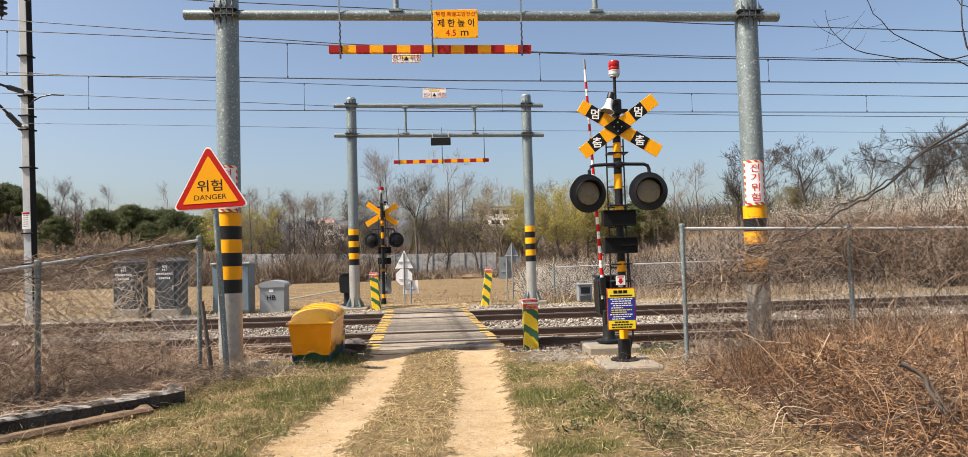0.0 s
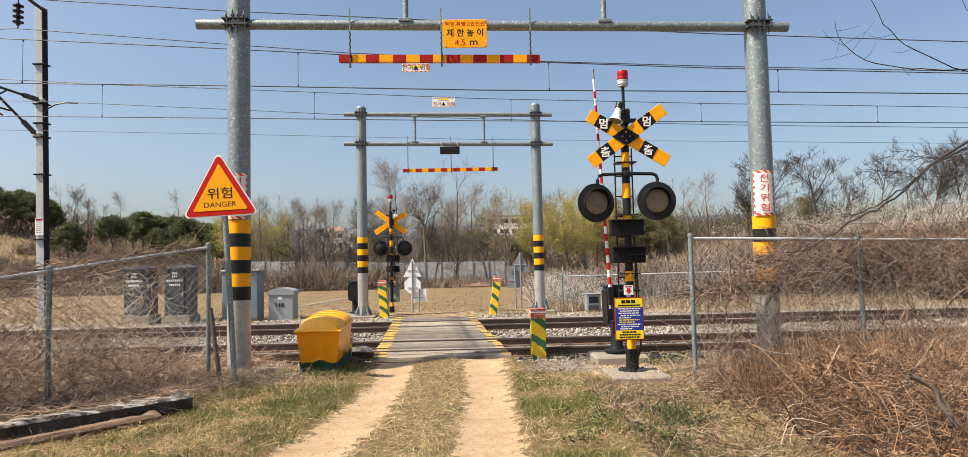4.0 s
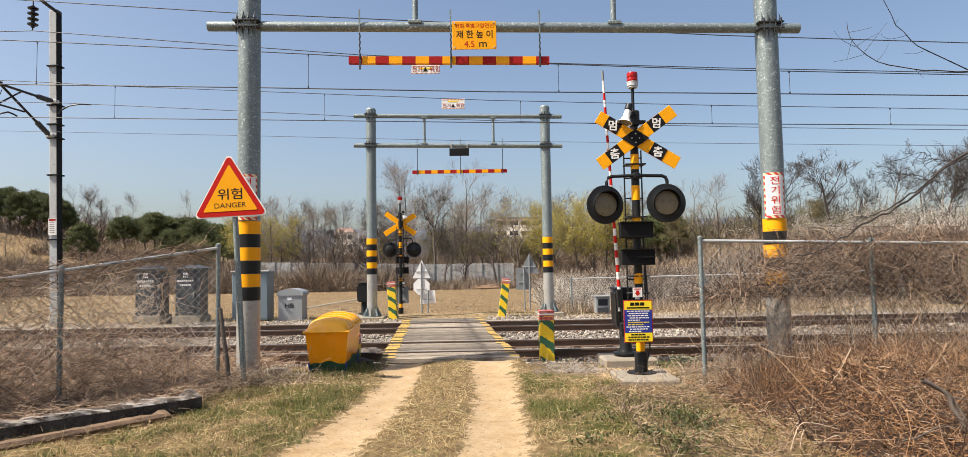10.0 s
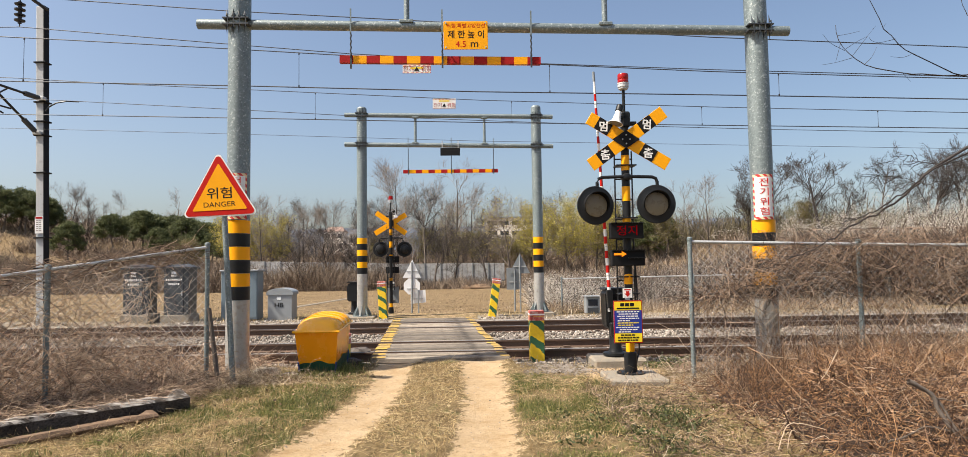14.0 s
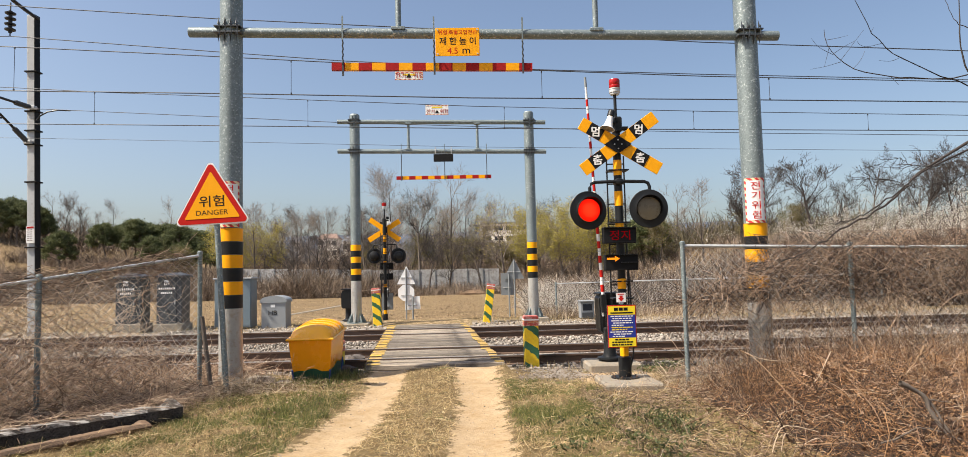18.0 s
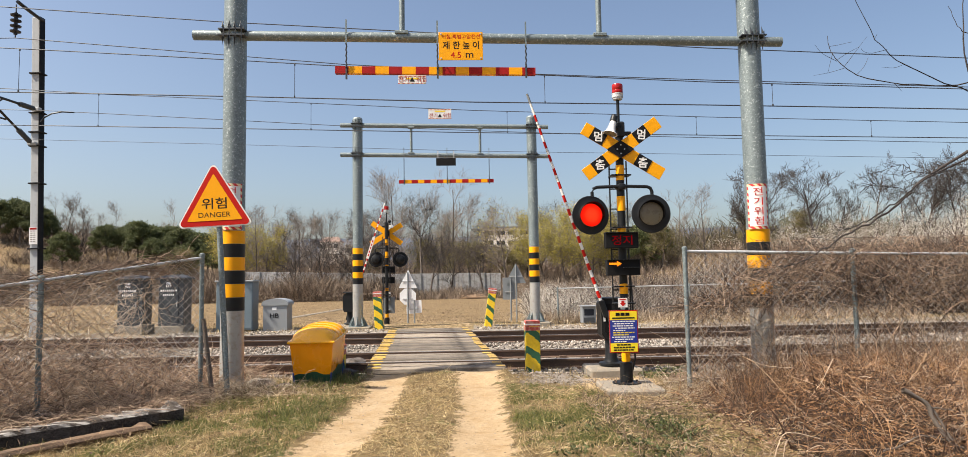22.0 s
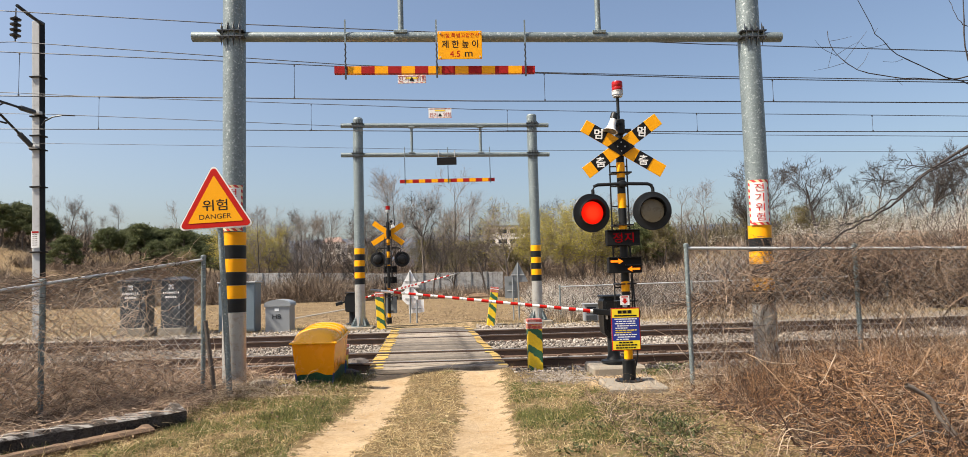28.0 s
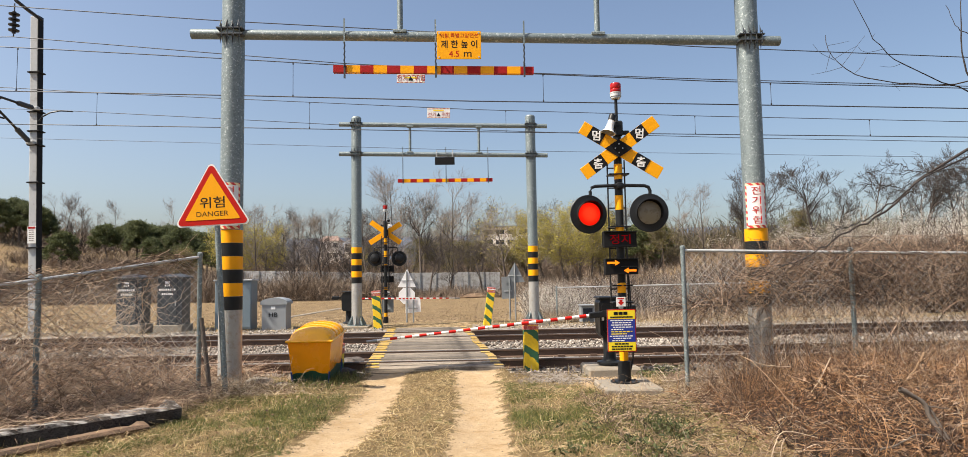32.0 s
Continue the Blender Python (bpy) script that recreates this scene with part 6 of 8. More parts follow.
timber((-5.42, 5.30, 0.075), (-3.22, 7.56, 0.08), 0.26, 0.17, OLD_TIMBER, "blackened old railway sleeper lying in the grass")
timber((-4.80, 5.15, 0.03), (-3.32, 7.05, 0.035), 0.17, 0.07, BROWN_TIMBER, "split brown timber lying beside the sleeper")


# ---- overhead line ----
def wire(pts, r, label, name="overhead_wire", mat=None, right=30):
    """A cable through the given points, carried on past both ends."""
    p = [Vector(q) for q in pts]
    a = p[0] + (p[0] - p[1]).normalized() * 30
    b = p[-1] + (p[-1] - p[-2]).normalized() * right
    solo(name, Shape().pipe([a] + p + [b], r, 5), mat or CABLE, label, "cable", "overhead wires")


N_, F_ = 12.7, 16.6
mess_n = [(-9.49, 12.70, 6.18), (-8.26, 12.70, 6.11), (-4.72, 12.70, 5.89), (-2.59, 12.70, 5.75), (1.49, 12.70, 5.53), (4.90, 12.70, 5.36), (9.63, 12.70, 5.19)]
cont_n = [(-9.46, 12.70, 5.29), (-7.03, 12.70, 5.22), (-4.23, 12.70, 5.14), (0.26, 12.70, 4.99), (4.88, 12.70, 4.89), (9.60, 12.70, 4.77)]
mess_f = [(-12.37, 16.60, 6.55), (-11.26, 16.60, 6.49), (-9.27, 16.60, 6.35), (-5.53, 16.60, 6.15), (0.34, 16.60, 5.83), (6.37, 16.60, 5.60), (12.52, 16.60, 5.41)]
cont_f = [(-12.35, 16.60, 5.59), (-6.17, 16.60, 5.43), (0.33, 16.60, 5.25), (6.35, 16.60, 5.12), (12.49, 16.60, 4.99)]
wire(mess_n, 0.010, "black messenger cable over the near track")
wire(cont_n, 0.0115, "black contact wire over the near track")
wire(mess_f, 0.009, "dark messenger cable over the far track")
wire(cont_f, 0.0115, "black contact wire over the far track")
wire([(-12.54, 16.85, 6.06), (-10.61, 16.85, 5.99), (-6.26, 16.85, 5.72), (-3.28, 16.85, 5.53), (0.33, 16.85, 5.36), (4.35, 16.85, 5.18), (7.97, 16.85, 5.05), (12.67, 16.85, 4.92)], 0.008, "second thin wire beside the far contact wire")
wire([(-9.71, 13.00, 6.45), (-8.90, 13.00, 6.46), (-4.83, 13.00, 6.09), (-2.34, 13.00, 5.87), (1.53, 13.00, 5.64), (5.02, 13.00, 5.49), (9.86, 13.00, 5.32)], 0.009, "thin return cable over the near track")
wire([(-14.57, 19.60, 5.91), (-7.28, 19.60, 5.65), (0.38, 19.60, 5.35), (7.47, 19.60, 5.17), (14.71, 19.60, 4.98)], 0.006, "thin feeder wire behind the tracks")
wire([(-10.11, 13.50, 7.36), (-5.02, 13.50, 6.97), (-0.47, 13.50, 6.70), (5.24, 13.50, 6.34), (10.28, 13.50, 6.11)], 0.0105, "high feeder cable above the tracks")


def z_on(line, x):
    return float(np.interp(x, [p[0] for p in line], [p[2] for p in line]))


for top_l, low_l, yy, xs_ in ((mess_n, cont_n, N_, (-8.60, -3.28, 1.65, 6.23)), (mess_f, cont_f, F_, (-9.23, -3.87, 1.16, 6.09, 10.72))):
    for x in xs_:
        a, b = z_on(top_l, x), z_on(low_l, x)
        d = solo("dropper", Shape().rod((x, yy, b), (x, yy, a), 0.005, n=5).box((x, yy, b + 0.02), (0.022, 0.02, 0.045)).box((x, yy, a - 0.02), (0.022, 0.02, 0.04)), CABLE, "thin dropper wire between messenger and contact wire", "dropper", "droppers")


def wire_sign(x0, x1, z0, z1, y, hang):
    s = thing("wire_sign", ((x0 + x1) / 2, y, z0), "white high-voltage warning plate hung from an overhead wire", "sign", "wire signs")
    part("panel", Shape().box(((x0 + x1) / 2, y, (z0 + z1) / 2), (x1 - x0, 0.01, z1 - z0)), WHITE, s, smooth=False)
    part("border", Shape().box(((x0 + x1) / 2, y - 0.007, z1 - 0.02), (x1 - x0, 0.004, 0.012)).box(((x0 + x1) / 2, y - 0.007, z0 + 0.01), (x1 - x0, 0.004, 0.010)), HATCH_RED, s, smooth=False)
    c = (x0 + x1) / 2
    part("yellow_strip", Shape().box((c, y - 0.007, z1 - 0.065), ((x1 - x0) * 0.45, 0.004, 0.032)), YELLOW_LEMON, s, smooth=False)
    letters("lettering", "전기", 0.11, RED_BAR, s, (c - 0.17, y - 0.01, z0 + 0.09))
    letters("lettering", "위험", 0.11, RED_BAR, s, (c + 0.18, y - 0.01, z0 + 0.09))
    part("triangle", Shape().slab([(c - 0.05, z0 + 0.045), (c + 0.05, z0 + 0.045), (c, z0 + 0.135)], y - 0.010, y - 0.008), BLACK_MATT, s, smooth=False)
    for x in (x0 + 0.05, x1 - 0.05):
        part("hook", Shape().rod((x, y, z1 - 0.01), (x, y, hang(x)), 0.006, n=5), CABLE, s)


wire_sign(-0.87, -0.28, 5.62, 5.88, F_, lambda x: z_on(mess_f, x))
wire_sign(-1.25, -0.70, 5.37, 5.54, N_, lambda x: z_on(cont_n, x) + 0.4)


def build_mast():
    x, y = -12.87, 19.8
    m = thing("catenary_mast", (x, y, 0), "tall grey overhead-line mast with cantilever arms and insulators", "catenary mast")
    lean = Matrix.Translation((x, y, 9.4)) @ Matrix.Rotation(-0.024, 4, 'Y') @ Matrix.Translation((-x, -y, -9.4))
    part("column", Shape().box((x - 0.02, y, 4.7), (0.24, 0.20, 9.9), lean, b=0.02), MAST, m, smooth=False)
    # black plate over the right face puts that side's shade into colour
    part("flange", Shape().box((x + 0.115, y - 0.01, 4.7), (0.03, 0.24, 9.9), lean, b=0.006), BLACK_MATT, m, "black plate that paints the shaded right face of the mast", smooth=False)
    for z in (1.7, 2.6, 4.55, 6.1, 7.9, 6.69, 5.68):
        part("strap", Shape().box((x, y, z), (0.36, 0.32, 0.04), lean, b=0.006), BLACK_MATT, m, smooth=False)
    part("label_plate", Shape().box((x - 0.02, y - 0.13, 2.98), (0.24, 0.01, 0.50), lean), WHITE, m, "white plate with small writing", smooth=False)
    part("label_heading", Shape().box((x - 0.02, y - 0.138, 3.19), (0.20, 0.004, 0.06), lean), RED_BAR, m, smooth=False)
    lb = Shape()
    for k in range(6):
        for u in (-0.05, 0.03):
            lb.box((x - 0.02 + u, y - 0.138, 3.12 - 0.062 * k), (0.06, 0.004, 0.016), lean)
    tagged(part("writing_bars", lb, RAIL_SIDE, m, smooth=False), kind="stuff")
    for a, b in (((-12.75, 19.62, 6.77), (-12.56, 16.90, 6.60)), ((-12.84, 19.62, 5.73), (-12.47, 17.00, 6.58))):
        a, b = Vector(a), Vector(b)
        arm = part("arm_tube", Shape().rod(a, b, 0.034, n=10), BLACK, m)
        d = (b - a).normalized()
        ins = Shape().rod(a + d * 0.12, a + d * 0.85, 0.05, n=12)
        for k in range(8):
            c = a + d * (0.16 + 0.085 * k)
            ins.rod(c, c + d * 0.04, 0.078, 0.058, n=12)
        part("insulator", ins, DARK_CAB, arm, "dark grey ribbed insulator")
        part("end_clamp", Shape().box(b, (0.1, 0.14, 0.12), b=0.02), BLACK, arm, smooth=False)
        part("hinge", Shape().box(a + Vector((0.02, 0.0, 0)), (0.22, 0.16, 0.10), b=0.015), MAST, arm, smooth=False)
    part("brace", Shape().rod((-12.68, 17.30, 6.14), (-12.81, 18.30, 6.72), 0.024, n=6), BLACK, m)
    part("brace", Shape().rod((-12.48, 17.10, 6.44), (-12.67, 17.20, 6.14), 0.010, n=6), BLACK, m)
    part("register_arm", Shape().rod((-12.68, 16.90, 6.08), (-12.78, 18.40, 6.17), 0.026, n=8), BLACK, m)
    part("steady_arm", Shape().pipe([(-12.24, 16.60, 5.62), (-12.13, 16.60, 5.68), (-12.01, 16.70, 5.74), (-11.95, 16.80, 5.71), (-11.88, 16.85, 5.66)], 0.022, 6), BLACK, m)
    top = part("feeder_arm", Shape().pipe([(-12.68, 19.70, 9.52), (-12.57, 19.00, 9.49), (-12.43, 18.20, 9.47)], 0.05, 6), BLACK, m)
    ins = Shape()
    cx, cz = -12.53, 9.13
    for k in range(4):
        z = cz - 0.155 * k
        ins.lathe([(0.05, z + 0.06), (0.05, z + 0.03), (0.14, z), (0.135, z - 0.03), (0.05, z - 0.05), (0.05, z - 0.10)], Matrix.Translation((cx, 18.3, 0)), 14)
    ins.rod((cx, 18.3, cz + 0.30), (cx, 18.3, cz - 0.66), 0.018, n=6)
    part("insulator", ins, PORCELAIN, top, "hanging black disc insulator")
    part("lamp_arm", Shape().pipe([(-12.58, 19.60, 6.38), (-12.49, 19.60, 6.51), (-12.27, 19.60, 6.63), (-11.97, 19.60, 6.68), (-11.61, 19.60, 6.66)], 0.022, 6), BLACK, m, "thin bracket arm")


build_mast()


# ---- trees ----
def tree_arrays(seed, height, r0, counts=(9, 7, 6), spread=0.9, up=0.35, first=0.25, min_r=0.012, lean=0.0, len1=0.45, crook=0.14):
    """Trunk and limb strands of a bare tree that grows from the origin."""
    g = np.random.default_rng(seed)
    n = 8
    d = np.array([[lean * g.normal(), lean * g.normal(), 1.0]])
    p, _ = tangle(np.zeros((1, 3)) - np.array([0, 0, 0.2]), d, height, n, 0.06, 0, r0, 0.2, g)
    rad = r0 * np.linspace(1, 0.12, n)[None]
    out = [(p, rad)]
    trunk = (p, rad)
    par, prad, L = p, rad, height * len1
    for lev, c in enumerate(counts):
        N = len(par)
        lo = first if lev == 0 else 0.25
        s = g.uniform(lo, 0.98, (N, c)) * (n - 1)
        i = np.minimum(s.astype(int), n - 2)
        fr = (s - i)[..., None]
        rows_ = np.arange(N)[:, None]
        st = par[rows_, i] * (1 - fr) + par[rows_, i + 1] * fr
        tan = par[rows_, i + 1] - par[rows_, i]
        tan /= np.linalg.norm(tan, axis=2, keepdims=True)
        rr = prad[rows_, i]
        out_d = g.normal(0, 1, (N, c, 3))
        out_d -= (out_d * tan).sum(2, keepdims=True) * tan
        out_d /= np.linalg.norm(out_d, axis=2, keepdims=True)
        dd = tan * 0.7 + out_d * spread + np.array([0, 0, up])
        ln = L * g.uniform(0.55, 1.1, (N, c)) * (1 - 0.45 * (s / (n - 1) if lev == 0 else 0.3))
        p, _ = tangle(st.reshape(-1, 3), dd.reshape(-1, 3), ln.ravel(), n, crook, -0.03, 0.01, 0.3, g)
        rad = np.maximum(min_r, (rr.reshape(-1) * 0.55))[:, None] * np.linspace(1, 0.35, n)[None]
        rad = np.maximum(rad, min_r * 0.6)
        out.append((p, rad))
        par, prad, L = p, rad, L * 0.5
    return trunk, out[1:]


def leaf_quads(points, size, g, flat=0.6):
    N = len(points)
    a = g.normal(0, 1, (N, 3))
    a /= np.linalg.norm(a, axis=1, keepdims=True)
    b = g.normal(0, 1, (N, 3))
    b -= (b * a).sum(1, keepdims=True) * a
    b /= np.linalg.norm(b, axis=1, keepdims=True)
    s = (size * g.uniform(0.6, 1.3, N))[:, None]
    v = np.stack([points - a * s, points + b * s * flat, points + a * s, points - b * s * flat], 1).reshape(-1, 3)
    return v, np.arange(4 * N).reshape(-1, 4)


TREES = {}


def bare_tree(kind, seed, height, r0, **kw):
    leaf = kw.pop("leaf", None)
    twig = kw.pop("twig", TWIG_GREY)
    full = kw.pop("full", None)
    trunk, limbs = tree_arrays(seed, height, r0, **kw)
    if full:
        q = full / max(p[..., 2].max() for p, _ in limbs)
        trunk, limbs = (trunk[0] * q, trunk[1] * q), [(p * q, r) for p, r in limbs]
    t = thing(kind, (0, 0, -50), "", "tree")
    v, f = tubes(trunk[0], trunk[1], 7)
    part("trunk", fast_mesh("trunk", v, f, BARK if seed % 2 else BARK_DARK, True), BARK, t, local=True)
    v, f = join_arrays([tubes(p, r, 4 if k == 0 else 3) for k, (p, r) in enumerate(limbs)])
    part("crown", fast_mesh("crown", v, f, twig), twig, t, "fine bare branches", local=True)
    if leaf:
        mat, n, size, pull = leaf
        g = np.random.default_rng(seed + 50)
        ends = limbs[-1][0]
        pick = g.integers(0, len(ends), n)
        pt = ends[pick, g.integers(1, ends.shape[1], n)] + g.normal(0, pull, (n, 3))
        v, f = leaf_quads(pt, size, g)
        part("foliage", fast_mesh("foliage", v, f, mat), mat, t, "sparse young leaves", local=True)
    return t


variants = [bare_tree("bare_tree", 11, 10.0, 0.16, counts=(12, 7, 5), spread=0.85, min_r=0.014),
            bare_tree("bare_tree", 12, 10.0, 0.13, counts=(16, 8, 4), spread=0.8, up=0.5, min_r=0.012, len1=0.42),
            bare_tree("bare_tree", 13, 10.0, 0.20, counts=(11, 9, 7), spread=1.05, up=0.3, min_r=0.015, first=0.3, len1=0.55, twig=TWIG_DARK),
            bare_tree("bare_tree", 14, 10.0, 0.14, counts=(15, 9, 5), spread=0.7, up=0.45, min_r=0.016, lean=0.1),
            bare_tree("bare_tree", 16, 7.0, 0.20, counts=(9, 6, 5, 3), spread=0.9, up=0.4, min_r=0.016, first=0.25, len1=0.66, lean=0.05, crook=0.09, full=10.0, twig=TWIG_DARK),
            bare_tree("bare_tree", 18, 8.0, 0.17, counts=(10, 6, 5, 3), spread=0.8, up=0.4, min_r=0.016, first=0.28, len1=0.56, lean=0.04, crook=0.09, full=10.0, twig=TWIG_DARK),
            bare_tree("bare_tree", 19, 8.4, 0.16, counts=(9, 5, 5, 2), spread=1.0, up=0.25, min_r=0.016, first=0.3, len1=0.45, lean=0.1, crook=0.1, full=10.0, twig=TWIG_DARK)]
leafy = [bare_tree("budding_tree", 21, 8.0, 0.17, counts=(15, 8, 5), spread=1.0, up=0.2, min_r=0.015, first=0.15, len1=0.6, leaf=(WILLOW, 10000, 0.07, 0.22)),
         bare_tree("budding_tree", 23, 8.0, 0.15, counts=(14, 8, 5), spread=0.95, up=0.3, min_r=0.014, first=0.3, len1=0.55, leaf=(WILLOW, 1000, 0.065, 0.25)),
         bare_tree("green_shrub_tree", 22, 7.0, 0.15, counts=(15, 8, 5), spread=1.0, up=0.2, min_r=0.015, first=0.1, len1=0.6, leaf=(OLIVE, 7000, 0.085, 0.25))]


def plant(src, x, y, h, label, group, spin=None, k=1.0):
    """Sets a copy of a tree on the ground at (x, y), h metres high."""
    base = {"bare_tree": 10.0, "budding_tree": 8.0, "green_shrub_tree": 7.0, "pine_tree": 7.0}[src.name.split(".")[0]]
    s = h / base
    m = Matrix.Translation((x, y, float(ground_z(x, y)) - 0.05)) @ Matrix.Rotation(random.uniform(0, 6.28) if spin is None else spin, 4, 'Z')
    ob = copy_thing(src, m)
    ob.scale = (s * k, s * k, s)
    return tagged(ob, label, "tree", group)


def pine_tree(seed, h):
    """Red pine: a bare bent trunk and flat pads of needles that make a broken dome."""
    g = np.random.default_rng(seed)
    t = thing("pine_tree", (0, 0, -50), "", "tree")
    tz = np.linspace(-0.2, h * 0.93, 9)
    sway = np.stack([0.05 * h * np.sin(tz / h * 3.1 + seed), 0.04 * h * np.sin(tz / h * 4.0 + 2 * seed), tz], 1)
    v, f = tubes(sway[None], (0.17 * np.linspace(1, 0.25, 9))[None], 7)
    part("trunk", fast_mesh("trunk", v, f, BARK, True), BARK, t, local=True)
    n = 34
    u = np.linspace(0.0, 1.0, n) ** 0.9
    ang = np.arange(n) * 2.4 + g.normal(0, 0.4, n)
    rr = h * 0.36 * np.sqrt(np.clip(1.03 - u ** 2, 0, 1)) * g.uniform(0.45, 1.1, n)
    c = np.stack([np.interp(h * (0.36 + 0.62 * u), tz, sway[:, 0]) + rr * np.cos(ang), np.interp(h * (0.36 + 0.62 * u), tz, sway[:, 1]) + rr * np.sin(ang), h * (0.40 + 0.56 * u) + g.normal(0, 0.02 * h, n)], 1)
    w = np.linspace(0, 1, 6)[None, :, None]
    root = np.stack([np.interp(c[:, 2] - 0.35 * rr, tz, sway[:, 0]), np.interp(c[:, 2] - 0.35 * rr, tz, sway[:, 1]), c[:, 2] - 0.35 * rr], 1)
    p = root[:, None] * (1 - w) + c[:, None] * w
    p[:, :, 2] += 0.10 * rr[:, None] * np.sin(w[..., 0] * math.pi)
    v, f = tubes(p, np.linspace(0.05, 0.02, 6)[None] * np.ones((n, 1)), 4)
    part("limbs", fast_mesh("limbs", v, f, BARK_DARK), BARK_DARK, t, local=True)
    per = 600
    d = g.normal(0, 1, (n, per, 3))
    d /= np.linalg.norm(d, axis=2, keepdims=True)
    size = (h * g.uniform(0.07, 0.135, n))[:, None, None]
    bumps = 1 + 0.25 * np.sin(d[..., 0:1] * 5 + np.arange(n)[:, None, None]) * np.sin(d[..., 1:2] * 4)
    pt = c[:, None] + d * size * bumps * np.array([1, 1, 0.58]) * np.where(g.random((n, per, 1)) < 0.16, g.uniform(1.0, 1.45, (n, per, 1)), g.uniform(0.55, 1.02, (n, per, 1)))
    v, f = leaf_quads(pt.reshape(-1, 3), 0.12, g, 0.38)
    part("foliage", fast_mesh("foliage", v, f, PINE), PINE, t, "dark green needle pads", local=True)
    return t


pines = [pine_tree(31, 7.0), pine_tree(32, 7.0), pine_tree(33, 7.0)]

random.seed(4)
# wooded strip behind the field
strip_west = [(-31.5, 92, 9, 1), (-29, 84, 8.5, 0), (-26.8, 90, 7.5, 3), (-24.5, 78, 8.0, 1), (-22.0, 86, 7.4, 1), (-20.0, 80, 7.6, 1), (-18.2, 78, 7.2, 1), (-16.6, 84, 7.6, 3), (-14.4, 90, 8.5, 0), (-12.2, 82, 7.5, 2), (-10.2, 84, 12.2, 1), (-8.6, 80, 11.4, 1), (-7.2, 88, 10.2, 3), (-5.2, 78, 8.6, 2), (-3.4, 86, 8.6, 0), (-1.6, 80, 11.4, 0)]
strip_east = [(0.4, 84, 9.6, 1), (2.0, 78, 7.2, 2), (10.5, 98, 8.5, 3), (14, 104, 8.5, 0), (18, 100, 8, 1), (22.5, 95, 8.5, 3), (27, 92, 8.0, 0), (-28, 100, 9, 2), (-12, 104, 10, 0), (-4, 108, 10, 3), (-66, 92, 4.2, 1), (-72, 90, 4.5, 0), (-72.4, 118, 7.8, 0), (-69.9, 116, 7.6, 3), (-69.6, 118, 7.2, 1), (-66.9, 116, 6.8, 0), (-66.5, 118, 6.4, 3), (-64.1, 116, 6.0, 1), (-64.2, 122, 8.0, 1), (-54.0, 122, 10.0, 0)]
for x, y, h, v in strip_west + strip_east:
    plant(variants[v], x, y, h, "bare deciduous tree in the strip behind the field", "bare trees")
wood = random.Random(9)
for k in range(44):
    x = -58 + 2.0 * k + wood.uniform(-1.2, 1.2)
    y = wood.uniform(98, 128)
    if 0.028 < x / y < 0.105 or x / y < -0.36:
        continue
    plant(variants[wood.randrange(4)], x, y, wood.uniform(7.5, 10.5), "bare tree in the wood behind the field", "bare trees", k=1.1)
# crooked trees in front of the barrier
for x, y, h, v in [(-6.9, 63.5, 6.6, 4), (-3.4, 64, 6.2, 6), (-1.4, 63, 5.4, 4), (1.8, 64, 6.4, 6), (-16.5, 63, 6.2, 5), (-13.6, 64, 6.6, 4), (-10.4, 63.5, 5.6, 5)]:
    plant(variants[v], x, y, h, "dark crooked bare tree on the field bank", "bare trees on the bank", k=1.35)
# taller bare trees on the right-hand rise
for x, y, h, v, k in [(26.0, 70, 8.0, 1, 1), (32.2, 74, 8.8, 5, 1), (32.6, 70, 10.6, 4, 1.05), (39.1, 72, 10.2, 4, 1.25), (44.9, 70, 11.3, 6, 0.8), (52.1, 72, 11.8, 5, 1), (57.4, 74, 10.8, 4, 1), (60.0, 72, 11.7, 6, 1), (46.5, 80, 8.6, 5, 1.1), (54.7, 80, 9.0, 4, 1), (36.0, 82, 8.0, 5, 1), (29, 88, 8, 0, 1), (64, 80, 12, 4, 1), (55.0, 76, 9.4, 5, 1.1), (62.5, 76, 10.4, 4, 1.1), (42.2, 77, 7.0, 6, 1.2), (66.0, 77, 10.8, 5, 1.1)]:
    plant(variants[v], x, y, h, "bare spreading tree on the shrubby rise", "bare trees on the rise", k=k)
for x, y, h, s, k in [(-27.5, 82, 7.6, 0, 1), (-25.2, 84, 6.5, 0, 1), (4.1, 63, 7.4, 1, 1.05), (1.8, 88, 7.0, 1, 1), (-1.8, 90, 7.2, 1, 1), (9.2, 76, 7.0, 0, 1.1), (11.4, 74, 7.2, 0, 1.1), (13.6, 77, 7.6, 0, 1), (15.6, 80, 7.0, 0, 1.1), (-30.5, 88, 6.5, 0, 1)]:
    plant(leafy[s], x, y, h, "tree hazed with yellow-green spring leaves", "budding trees", k=k)
for x, y, h, k in [(-5.5, 84, 4.8, 1.1), (-0.4, 78, 4.2, 1.2), (2.0, 82, 4.4, 1.1), (4.2, 79, 3.9, 1.1), (6.4, 82, 4.2, 1.1), (-12.0, 84, 4.2, 1.2), (-2.6, 88, 5.0, 1), (7.6, 80, 4.6, 1.1), (17.5, 84, 7.5, 0.9), (19.2, 88, 7.5, 0.9), (23.0, 76, 5, 1.2), (33.5, 74, 3.8, 1.3), (41.5, 80, 4.2, 1.3), (-34, 80, 4, 1.2)]:
    plant(leafy[2], x, y, h, "olive-green bushy tree at the field edge", "bushy trees", k=k)
